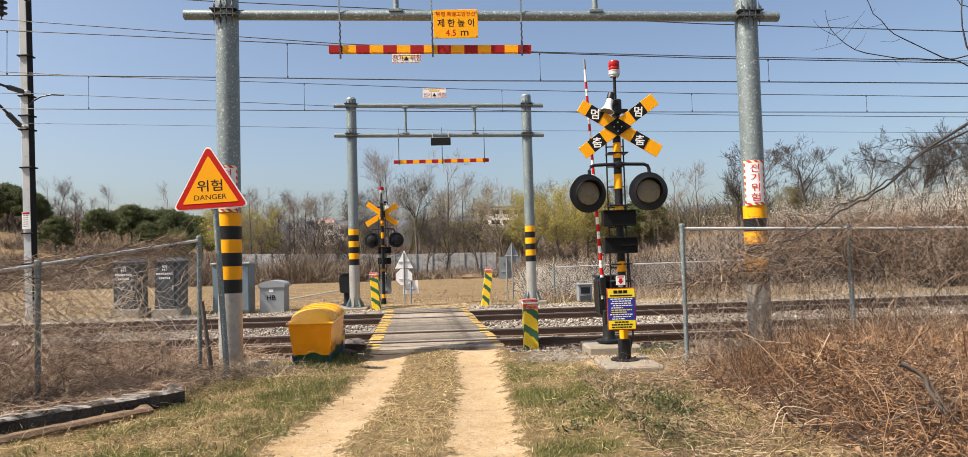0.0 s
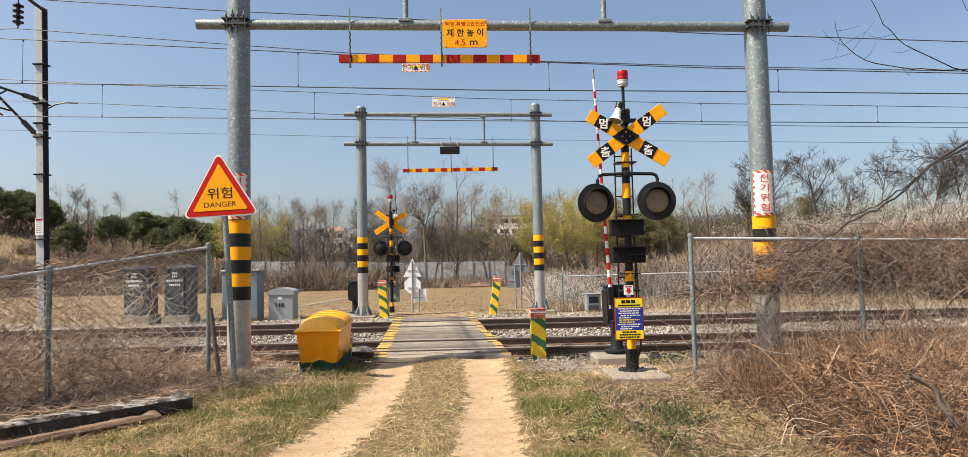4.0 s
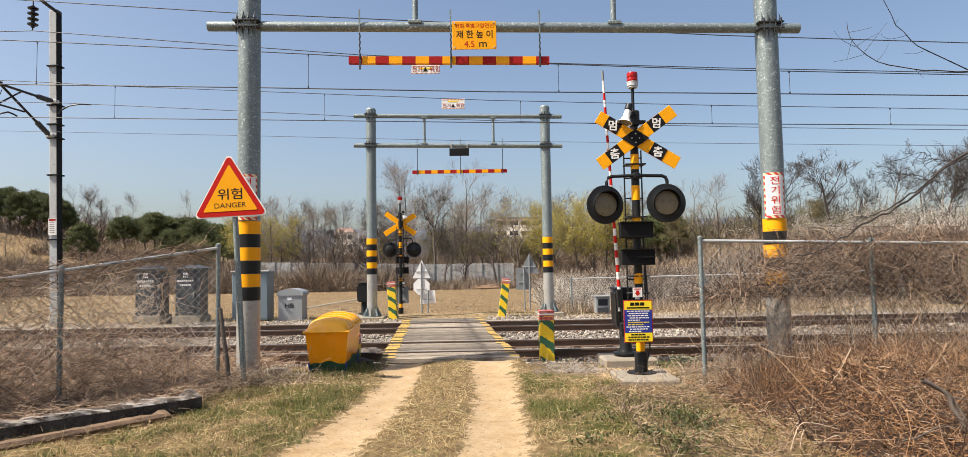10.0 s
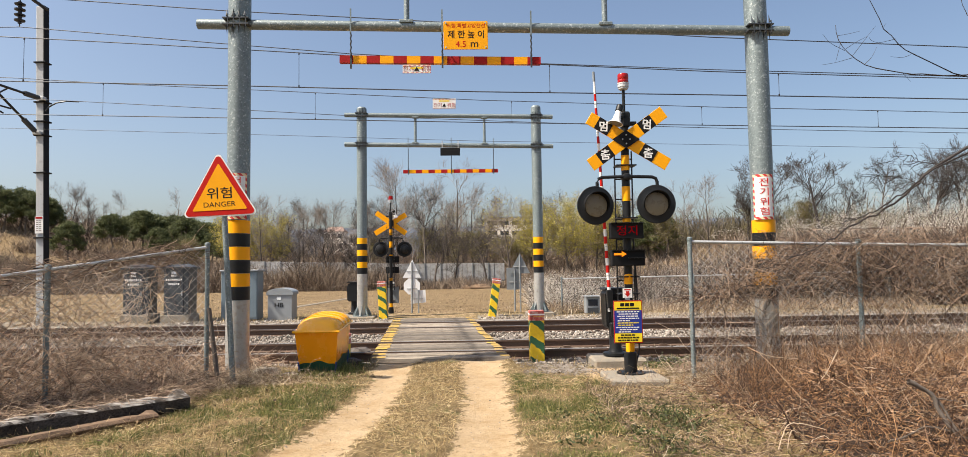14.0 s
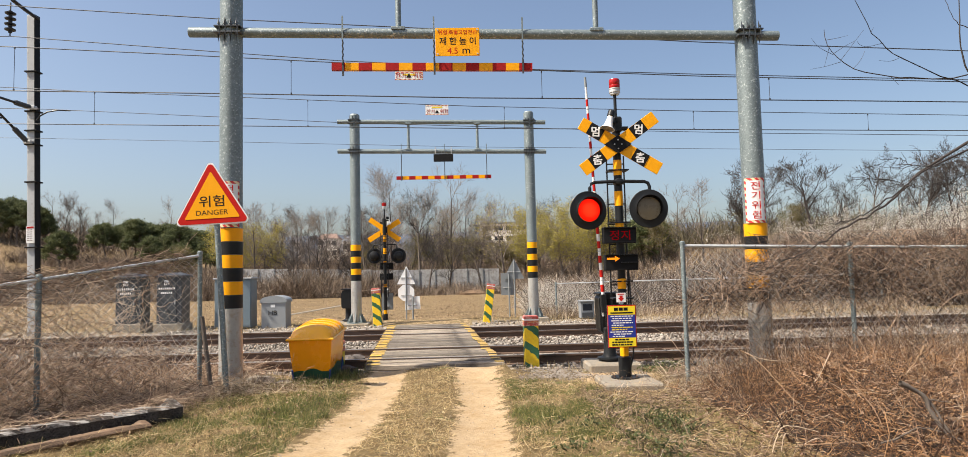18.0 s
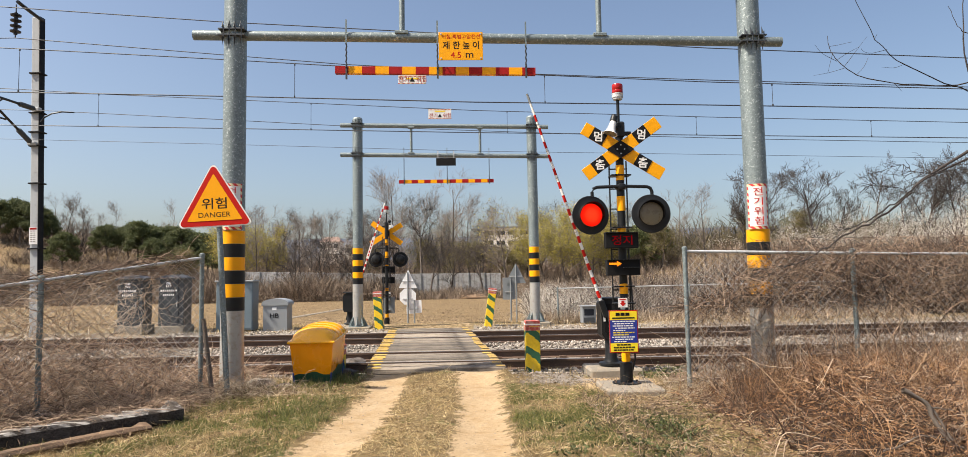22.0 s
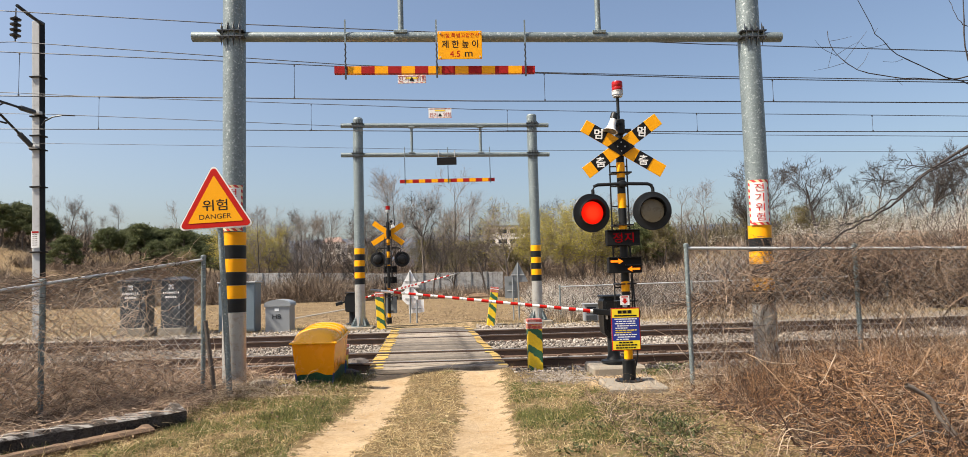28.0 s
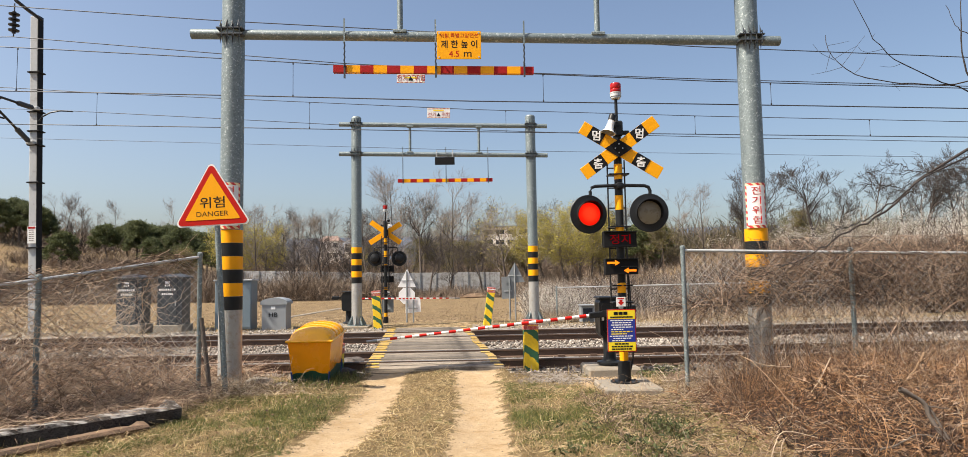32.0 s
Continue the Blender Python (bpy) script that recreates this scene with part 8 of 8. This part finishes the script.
    p, rad = tangle(np.stack([x, y, z], 1), np.stack([g.normal(0, 1, n), g.normal(0, 0.8, n), g.normal(0.12, 0.35, n)], 1), g.uniform(0.07, 0.27, n) * (1 + (g.random(n) < 0.06)), 4, 0.42, 0.02, g.uniform(0.0022, 0.0048, n), 0.5, g)
    p[:, :, 2] = np.maximum(p[:, :, 2], 0.01)
    strands_thing("brush_heap", p, rad, TWIG_RUST, "heap of cut red-brown brushwood", "brush heap")
    for n, mt in ((1100, VINE), (5600, FENCE_VINE)):
        x = 1.45 + 6.0 * g.random(n) ** 1.7
        y = 3.6 + 4.6 * g.random(n)
        z = ground_z(x, y) + heap(x, y) * (0.5 + 0.55 * g.random(n)) + 0.02
        p, rad = tangle(np.stack([x, y, z], 1), np.stack([g.normal(0, 1, n), g.normal(0, 0.8, n), g.normal(0.0, 0.3, n)], 1), g.uniform(0.08, 0.36, n), 6, 0.36, 0.05, g.uniform(0.0016, 0.0036, n), 0.4, g)
        p[:, :, 2] = np.maximum(p[:, :, 2], 0.01)
        strands_thing("brush_heap", p, rad, mt, "straw-coloured stalks lying over the brush heap", "brush heap")
    n = 260
    x, y = 2.7 + 4.6 * g.random(n), 4.2 + 4.0 * g.random(n)
    z = ground_z(x, y) + heap(x, y) * (0.6 + 0.5 * g.random(n)) + 0.02
    p, rad = tangle(np.stack([x, y, z], 1), np.stack([g.normal(0, 1, n), g.normal(0, 0.8, n), g.normal(0.15, 0.45, n)], 1), g.uniform(0.2, 0.75, n), 7, 0.13, 0.02, g.uniform(0.004, 0.008, n), 0.35, g)
    p[:, :, 2] = np.maximum(p[:, :, 2], 0.02)
    strands_thing("brush_heap", p, rad, TWIG_BROWN, "thicker cut twigs sticking out of the heap", "brush heap")
    for n, mt, lb in ((600, FENCE_VINE, "thin dry stalks standing between the heap and the fence"), (700, TWIG_RUST, "thin red-brown twigs standing below the fence")):
        x, y = 2.95 + 2.9 * g.random(n), 6.9 + 1.5 * g.random(n)
        p, rad = tangle(np.stack([x, y, ground_z(x, y)], 1), np.stack([g.normal(0, 0.4, n), g.normal(0, 0.3, n), np.ones(n)], 1), g.uniform(0.3, 0.85, n), 8, 0.22, 0.03, g.uniform(0.0016, 0.0038, n), 0.4, g)
        strands_thing("standing_stalks", p, rad, mt, lb, "stalks")
    n = 1500
    x, y = 3.7 + 3.2 * g.random(n), 5.0 + 3.4 * g.random(n)
    p, rad = tangle(np.stack([x, y, ground_z(x, y) + 0.6 * heap(x, y)], 1), np.stack([g.normal(0, 0.6, n), g.normal(0, 0.5, n), np.ones(n)], 1), g.uniform(0.12, 0.5, n), 7, 0.24, 0.06, g.uniform(0.0016, 0.0036, n), 0.4, g)
    strands_thing("standing_stalks", p, rad, BRUSH_TAN, "pale brown stalks standing through the brush heap", "stalks")
    # dead leaves caught in the heap
    n = 1500
    x, y = 2.3 + 5 * g.random(n), 4.2 + 4.0 * g.random(n)
    z = ground_z(x, y) + heap(x, y) * (0.6 + 0.45 * g.random(n)) + 0.02
    v, f = leaf_quads(np.stack([x, y, z], 1), 0.022, g, 0.7)
    tagged(new("dead_leaves", fast_mesh("dead_leaves", v, f, TWIG_BROWN)), "curled brown dead leaves in the heap", "leaves", kind="stuff")

    # thick cut branches
    thick_ones = (([(4.64, 6.50, 0.69), (4.48, 6.40, 0.57), (4.26, 6.30, 0.40)], 0.022, BARK_TAN),
                  ([(3.50, 5.20, 0.58), (3.68, 5.20, 0.46), (3.75, 5.15, 0.27), (3.86, 5.10, 0.08), (4.02, 5.05, -0.10)], 0.030, BARK),
                  ([(3.72, 5.20, 0.44), (3.82, 5.15, 0.22), (3.84, 5.15, 0.12)], 0.018, BARK),
                  ([(3.28, 5.15, 0.12), (3.45, 5.15, 0.17), (3.58, 5.15, 0.23), (3.76, 5.12, 0.20)], 0.012, BARK),
                  ([(2.97, 7.00, 0.64), (3.07, 6.90, 0.57), (3.11, 6.70, 0.47), (3.13, 6.20, 0.26), (3.08, 5.70, 0.09)], 0.01, BARK_TAN),
                  ([(2.97, 7.00, 0.64), (3.22, 7.00, 0.54), (3.52, 7.00, 0.51)], 0.007, PALE_VINE))
    thin_ones = (([(2.51, 5.40, -0.02), (2.57, 5.40, 0.14), (2.62, 5.40, 0.21), (2.74, 5.40, 0.21), (2.92, 5.40, 0.16)], 0.0065, PALE_VINE),
                 ([(2.59, 5.40, -0.02), (2.63, 5.40, 0.15), (2.69, 5.40, 0.14)], 0.006, PALE_VINE),
                 ([(3.79, 6.70, 0.64), (3.66, 6.70, 0.41), (3.52, 6.70, 0.24)], 0.006, PALE_VINE),
                 ([(3.59, 6.60, 0.43), (3.71, 6.60, 0.29), (3.81, 6.60, 0.16)], 0.007, PALE_VINE),
                 ([(1.88, 6.10, 0.01), (2.06, 6.10, 0.10), (2.21, 6.10, 0.15)], 0.013, BARK_TAN),
                 ([(3.84, 5.60, 0.19), (3.70, 5.60, 0.12), (3.59, 5.60, 0.07)], 0.009, BARK),
                 ([(4.09, 5.60, 0.18), (4.31, 5.60, 0.19), (4.49, 5.60, 0.22)], 0.011, BARK))
    for pts, r, mt in thick_ones + thin_ones:
        path = curve(np.array(pts, dtype=float), 18)
        path[1:-1] += g.normal(0, 0.22 * r, (16, 3))
        seg = [(path[None], (r * 0.66 * np.linspace(1.05, 0.5, 18) * g.uniform(0.85, 1.12, 18))[None])]
        if r > 0.012:
            k = g.integers(4, 17, 4)
            seg.append(tangle(path[k], np.stack([g.normal(0.3, 0.7, 4), g.normal(-0.2, 0.5, 4), g.normal(0.3, 0.5, 4)], 1), g.uniform(0.10, 0.32, 4), 8, 0.16, 0.0, r * 0.22, 0.4, g))
        v, f = join_arrays([tubes(a, b, 7) for a, b in seg])
        c = path.mean(0)
        ob = new("cut_branch", fast_mesh("cut_branch", v - c, f, mt, True))
        ob.location = c
        tagged(ob, "cut grey-brown branch lying on the brush heap", "branch", "cut branches")

    # grass
    def turf(name, n, x, y, h, lean, w, mat, label):
        z = ground_z(x, y)
        v, f = blades(np.stack([x, y, z - 0.005], 1), h, lean, w, g)
        tagged(new(name, fast_mesh(name, v, f, mat)), label, "grass", kind="stuff")
    n = 120000
    x, y = g.uniform(-6.0, 3.4, n), 3.6 + 7.0 * g.random(n) ** 1.05
    k = (rut_mask(x, y) < 0.25 + 0.3 * g.random(n)) & (np.abs(x - deck_x(y)) > np.where(y > 10.4, 1.3, 0))
    k &= ~((x > 0.9) & (y > 9.3)) & (g.random(n) < 0.55 + 0.45 * waves(x, y, 2.6, 7.0)) & ((x < 0.5) | (g.random(n) < 0.7))
    x, y = x[k], y[k]
    turf("dry_grass", len(x), x, y, 0.075, 1.3, 0.0055, STRAW, "short flattened straw-coloured grass")
    def clumps(n, xs_, ys_, per, rad_, h):
        cx, cy = g.uniform(*xs_, n), g.uniform(*ys_, n)
        k = (rut_mask(cx, cy) < 0.12) & (g.random(n) < np.clip(0.28 + 0.75 * waves(cx, cy, 1.7, 9.0) + 0.75 * waves(cx, cy, 5.3, 4.0), 0.04, 1)) & ~((np.abs(cx - 2.15) < 0.45) & (np.abs(cy - 8.6) < 0.5)) & ~((cx > 1.0) & (cy > 9.1))
        cx, cy = cx[k], cy[k]
        m = len(cx)
        hh = h * g.uniform(0.35, 1.25, m) ** 1.3
        x = (cx[:, None] + g.normal(0, 1, (m, per)) * (rad_ * g.uniform(0.5, 1.4, (m, 1)))).ravel()
        y = (cy[:, None] + g.normal(0, 1, (m, per)) * (rad_ * g.uniform(0.5, 1.4, (m, 1)))).ravel()
        turf("green_grass", m * per, x, y, np.repeat(hh, per), 0.85, 0.0065, GRASS, "clumpy yellow-green spring grass beside the lane")
    clumps(4800, (-4.6, -1.5), (4.4, 10.2), 34, 0.05, 0.065)
    clumps(4600, (0.5, 2.7), (4.4, 9.4), 26, 0.045, 0.05)
    clumps(1200, (0.6, 1.75), (5.0, 8.7), 26, 0.05, 0.055)
    clumps(90, (-1.0, -0.2), (4.6, 10.0), 22, 0.03, 0.05)
    n = 1400
    x, y = np.concatenate([g.normal(-2.3, 0.28, n), g.normal(-1.95, 0.2, n // 2)]), np.concatenate([g.normal(9.68, 0.10, n), g.normal(10.2, 0.3, n // 2)])
    turf("tall_grass", len(x), x, y, np.where(y < 9.8, 0.075, 0.15), 0.6, 0.008, GRASS, "taller green tuft at the foot of the grit bin")
    # dry stalks round the post feet and fence line
    n = 2600
    c = g.integers(0, 4, n)
    cx, cy = np.array([-3.3, -2.9, -3.7, 2.9])[c], np.array([9.3, 8.9, 8.3, 8.3])[c]
    x, y = cx + g.normal(0, 0.35, n), cy + g.normal(0, 0.25, n)
    p, rad = tangle(np.stack([x, y, ground_z(x, y)], 1), np.stack([g.normal(0, 0.8, n), g.normal(0, 0.8, n), 0.7 + 0 * x], 1), g.uniform(0.15, 0.6, n), 6, 0.3, 0.22, g.uniform(0.0015, 0.003, n), 0.4, g)
    p[:, :, 2] = np.maximum(p[:, :, 2], 0.01)
    strands_thing("dry_stalks", p, rad, VINE, "dry stalks round the post feet", "stalks")
    n = 1500
    x, y = g.uniform(-12, 12, n), 10.45 + g.normal(0, 0.12, n)
    k = np.abs(x - deck_x(y)) > 1.35
    turf("dry_grass", k.sum(), x[k], y[k], 0.16, 0.6, 0.006, STRAW, "dry tufts along the ballast edge")
    n = 7000
    x, y = g.uniform(-11, 11, n), g.uniform(19.6, 26.5, n)
    k = np.abs(x - deck_x(y)) > 1.5
    turf("dry_grass", k.sum(), x[k], y[k], 0.14, 0.7, 0.012, STRAW, "dry grass beyond the far track")
    n = 7000
    x, y = g.uniform(2.6, 15, n), g.uniform(20.9, 24.0, n)
    turf("dry_grass", n, x, y, 0.42, 0.5, 0.012, VINE, "tall dry grass at the foot of the far fence")
    n = 40000
    y = 26 + 42 * g.random(n) ** 1.4
    x = g.uniform(-0.75, 0.15, n) * y
    turf("stubble", n, x, y, 0.07, 0.9, 0.03, HILL_BRUSH, "dull stubble on the fallow field")
    # loose straw and stalks lying on the ground
    n = 30000
    x, y = g.uniform(-4.8, 3.2, n), 3.8 + 6.4 * g.random(n)
    k = (rut_mask(x, y) < 0.3 * g.random(n) + 0.05) & (g.random(n) < np.where((x < -1.6) | (x > 0.5), 0.75, 1.0) * np.clip(0.5 + 0.7 * waves(x, y, 2.3, 2.0), 0.08, 1)) & ~((x > 1.0) & (y > 9.2))
    x, y = x[k], y[k]
    n = len(x)
    p, rad = tangle(np.stack([x, y, ground_z(x, y) + 0.01 + 0.035 * g.random(n)], 1), np.stack([g.normal(0, 1, n), g.normal(0, 1, n), g.normal(0.12, 0.25, n)], 1), g.uniform(0.05, 0.2, n), 5, 0.22, 0.05, g.uniform(0.0012, 0.0026, n), 0.5, g)
    p[:, :, 2] = np.maximum(p[:, :, 2], ground_z(p[:, :, 0], p[:, :, 1]) + 0.004)
    strands_thing("straw_litter", p, rad, STRAW, "loose dry straw lying on the ground", "straw")
    n = 900
    x, y = g.uniform(-4.4, -1.7, n), 5.0 + 4.9 * g.random(n)
    k = (rut_mask(x, y) < 0.15) & (g.random(n) < 0.25 + 0.75 * smooth(7.6, 9.4, y))
    x, y = x[k], y[k]
    v, f = leaf_quads(np.stack([x, y, ground_z(x, y) + 0.02 + 0.04 * g.random(len(x))], 1), 0.02, g, 0.6)
    tagged(new("dead_leaves", fast_mesh("dead_leaves", v, f, TWIG_BROWN)), "dry curled leaves in the verge grass", "leaves", kind="stuff")
    # low green weeds by the heap
    spots = np.array([(1.92, 6.48, 0.10, 300), (2.03, 6.25, 0.10, 300), (1.95, 6.0, 0.08, 130), (1.52, 5.85, 0.08, 110), (1.64, 5.45, 0.08, 110), (0.97, 5.65, 0.06, 60), (0.80, 5.6, 0.04, 30), (2.0, 5.62, 0.04, 40), (1.22, 6.5, 0.08, 50), (0.92, 6.62, 0.05, 30), (3.05, 9.9, 0.13, 200), (2.75, 9.75, 0.10, 120)])
    c = np.repeat(np.arange(len(spots)), spots[:, 3].astype(int))
    x, y = spots[c, 0] + spots[c, 2] * g.normal(0, 1, len(c)), spots[c, 1] + spots[c, 2] * g.normal(0, 1.3, len(c))
    v, f = leaf_quads(np.stack([x, y, ground_z(x, y) + 0.02 + 1.15 * spots[c, 2] * g.random(len(c))], 1), 0.024, g, 0.35)
    tagged(new("green_weeds", fast_mesh("green_weeds", v, f, WEED)), "low dark green weeds beside the brush heap", "weeds", kind="stuff")
    # thicker grass in front of the old sleepers
    clumps(1500, (-4.3, -2.5), (4.5, 6.9), 30, 0.05, 0.075)
    # fallen leaves and straw in the lane
    n = 200
    x, y = g.uniform(-3.2, 2.6, n), 4.2 + 5.6 * g.random(n)
    k = rut_mask(x, y) < 0.1
    x, y = x[k], y[k]
    v, f = leaf_quads(np.stack([x, y, ground_z(x, y) + 0.012], 1), 0.022, g, 0.6)
    tagged(new("fallen_leaves", fast_mesh("fallen_leaves", v, f, STRAW)), "scattered fallen leaves on the lane", "leaves", kind="stuff")


near_plants()


def overhanging_tree():
    """A leaning tree just out of view on the right whose bare branches hang into it."""
    t = thing("overhanging_tree", (7.6, 7.6, 0), "bare tree with thin branches hanging over the fence", "tree")
    g = np.random.default_rng(23)
    part("trunk", Shape().pipe([(7.6, 7.6, -0.1), (7.45, 7.5, 1.4), (7.3, 7.4, 2.6), (7.35, 7.3, 4.0), (7.5, 7.2, 5.2)], 0.10, 10), BARK_DARK, t)
    upper = [[(7.38, 7.28, 4.0), (6.3, 7.05, 3.78), (5.70, 7.00, 3.63), (5.45, 7.00, 3.57), (5.12, 7.00, 3.61), (4.95, 7.00, 3.60), (4.82, 7.00, 3.62), (4.52, 7.00, 3.67), (4.40, 7.00, 3.71), (4.27, 7.00, 3.79), (4.20, 7.00, 3.89), (4.13, 7.00, 3.96), (4.12, 7.00, 4.07), (4.10, 7.00, 4.16)],
             [(7.32, 7.38, 2.95), (6.2, 7.10, 3.30), (5.70, 7.00, 3.50), (5.45, 7.00, 3.59), (5.16, 7.00, 3.73), (4.93, 7.00, 3.83), (4.84, 7.00, 3.91), (4.74, 7.00, 4.01), (4.65, 7.00, 4.11), (4.57, 7.00, 4.25), (4.50, 7.00, 4.43), (4.42, 7.00, 4.62), (4.34, 7.00, 4.85)],
             [(7.34, 7.34, 3.2), (6.4, 7.10, 3.36), (5.82, 7.00, 3.57), (5.70, 7.00, 3.68), (5.66, 7.00, 3.89), (5.64, 7.00, 4.21), (5.67, 7.00, 4.49), (5.72, 7.00, 4.9)],
             [(7.36, 7.30, 3.9), (6.3, 7.10, 4.00), (5.74, 7.00, 4.17), (5.59, 7.00, 4.28), (5.50, 7.00, 4.50)]]
    lower = [[(7.33, 7.35, 3.7), (5.30, 7.10, 2.64), (4.98, 7.10, 2.38), (4.70, 7.10, 2.16), (4.47, 7.10, 2.04), (4.19, 7.10, 1.91), (3.99, 7.10, 1.78), (3.74, 7.10, 1.66), (3.49, 7.10, 1.57)],
             [(7.33, 7.36, 3.5), (5.22, 7.00, 2.58), (4.83, 7.00, 2.32), (4.44, 7.00, 2.09), (4.26, 7.00, 2.01), (4.12, 7.00, 1.99), (4.02, 7.00, 1.87)],
             [(7.3, 7.4, 2.9), (5.22, 7.00, 2.40), (4.78, 7.00, 2.44), (4.46, 7.00, 2.48)],
             [(7.3, 7.4, 2.9), (5.17, 6.90, 2.59), (4.79, 6.90, 2.67), (4.59, 6.90, 2.62)]]
    seg = []
    for mi, pts in enumerate(upper + lower):
        r0 = (0.009, 0.008, 0.013, 0.008, 0.017, 0.011, 0.007, 0.006)[mi]
        q = np.array(pts, dtype=float)
        m = 16 if mi < 4 else 34
        path = curve(q, m)
        path[1:-1] += g.normal(0, 0.006 if mi < 4 else 0.008, (m - 2, 3))
        seg.append((path[None], (r0 * np.linspace(1, 0.3, m) * g.uniform(0.85, 1.15, m))[None]))
        n = 0 if mi < 4 else 16
        i = g.integers(m // 4, m, n)
        d = np.stack([g.normal(-0.7, 0.5, n), g.normal(0, 0.4, n), g.normal(-0.1, 0.4, n)], 1)
        p, rad = tangle(path[i], d, g.uniform(0.06, 0.32, n), 16, 0.14, 0.0, 0.0034, 0.35, g)
        seg.append((p, rad))
    for pts in ([(4.19, 7.00, 3.87), (4.03, 7.00, 3.96), (3.95, 7.00, 4.06)],
                [(4.27, 7.00, 3.79), (4.09, 7.00, 3.74), (3.92, 7.00, 3.71)],
                [(4.27, 7.00, 3.81), (4.37, 7.00, 3.93), (4.45, 7.00, 4.03), (4.55, 7.00, 4.15)],
                [(4.20, 7.00, 3.89), (4.33, 7.00, 3.97), (4.45, 7.00, 4.03)],
                [(4.40, 7.00, 3.71), (4.49, 7.00, 3.80), (4.55, 7.00, 3.91)],
                [(4.77, 7.00, 4.00), (4.59, 7.00, 3.96), (4.50, 7.00, 3.98), (4.47, 7.00, 4.02)],
                [(4.82, 7.00, 3.62), (4.91, 7.00, 3.52)],
                [(4.15, 7.00, 3.97), (4.08, 7.00, 3.74)],
                [(4.12, 7.00, 4.04), (4.24, 7.00, 4.06), (4.37, 7.00, 4.09)],
                [(4.93, 7.00, 3.82), (4.83, 7.00, 3.79), (4.70, 7.00, 3.80)],
                [(4.63, 7.00, 4.12), (4.67, 7.00, 4.18)]):
        q = np.array(pts, dtype=float)
        seg.append((curve(q, 16)[None], np.linspace(0.0028, 0.0014, 16)[None]))
    # a tangle of twigs near the trunk
    n = 110
    st = np.stack([4.75 + 1.2 * g.random(n) ** 0.7, g.normal(7.0, 0.12, n), g.uniform(2.0, 2.75, n)], 1)
    p, rad = tangle(st, np.stack([g.normal(-0.4, 0.6, n), g.normal(0, 0.4, n), g.normal(-0.1, 0.35, n)], 1), g.uniform(0.08, 0.35, n), 16, 0.22, 0.0, 0.003, 0.4, g)
    seg.append((p, rad))
    v, f = join_arrays([tubes(a, b, 5) for a, b in seg])
    part("crown", fast_mesh("crown", v - np.array((7.6, 7.6, 0)), f, BRANCH_DARK), BRANCH_DARK, t, "thin bare branches")


overhanging_tree()


# ---- what moves ----
def lamp_rows(m, on):
    """Rows for a lamp cluster that comes forward to the lens while it is lit."""
    shown, away = m @ Matrix.Translation((0, 0, 0.066)), m
    rows, state = [(0.0, away)], False
    for a, b in on:
        rows += [(a, away), (a + 0.034, shown), (b, shown), (b + 0.034, away)]
    rows.append((32.0, away if on[-1][1] < 32 else shown))
    return [r for r in rows if r[0] <= 32.0]


def motions():
    r_on = [(16.075 - 1.2345, 16.075 - 1.2345 + 0.635)] + [(16.075 + 1.2345 * k, 16.075 + 1.2345 * k + 0.635) for k in range(13)]
    l_on = [(14.05, r_on[0][0])] + [(a[1], b[0]) for a, b in zip(r_on, r_on[1:])] + [(r_on[-1][1], 40.0)]
    for key_, on in (("L", l_on), ("R", r_on)):
        lt, m = LIT[key_]
        walk(lt, lamp_rows(m, on))
    for key_, t0 in (("stop", 12.3), ("right", 12.3), ("left", 26.5)):
        ob = LIT[key_]
        x, y, z = ob.location
        walk(ob, [(0.0, pose(x, y + 0.02, z)), (t0 - 0.05, pose(x, y + 0.02, z)), (t0, pose(x, y, z)), (32.0, pose(x, y, z))])
    px, py, pz = PIVOT
    near = [(0, 2.7), (20.4, 2.7), (20.7, 3.6), (21, 5.7), (21.5, 12.2), (22, 18.2), (22.5, 24.2), (23, 30.2), (23.5, 36.4), (24, 42.2), (24.5, 47.8), (25, 53.2), (25.5, 58.8), (27.5, 77.9), (28, 83.0), (28.5, 87.3), (29, 91.3), (29.5, 94.7), (30, 95.6), (32, 95.5)]
    far = [(0, 3.0), (20.4, 3.0), (21, 6.0), (21.5, 12.0), (22, 17.5), (22.5, 22.8), (23, 27.9), (23.5, 32.7), (24, 37.6), (24.5, 42.5), (25, 47.3), (25.5, 51.9), (27.5, 72.0), (28.2, 78.6), (28.5, 81.2), (29.2, 87.6), (29.6, 90.4), (30, 90.8), (32, 90.7)]
    walk(boom_near, [(t, pose(px, py, pz, 0, -a, 0)) for t, a in near])
    walk(boom_far, [(t, pose(px, py, pz, 0, -a, 0)) for t, a in far])


motions()
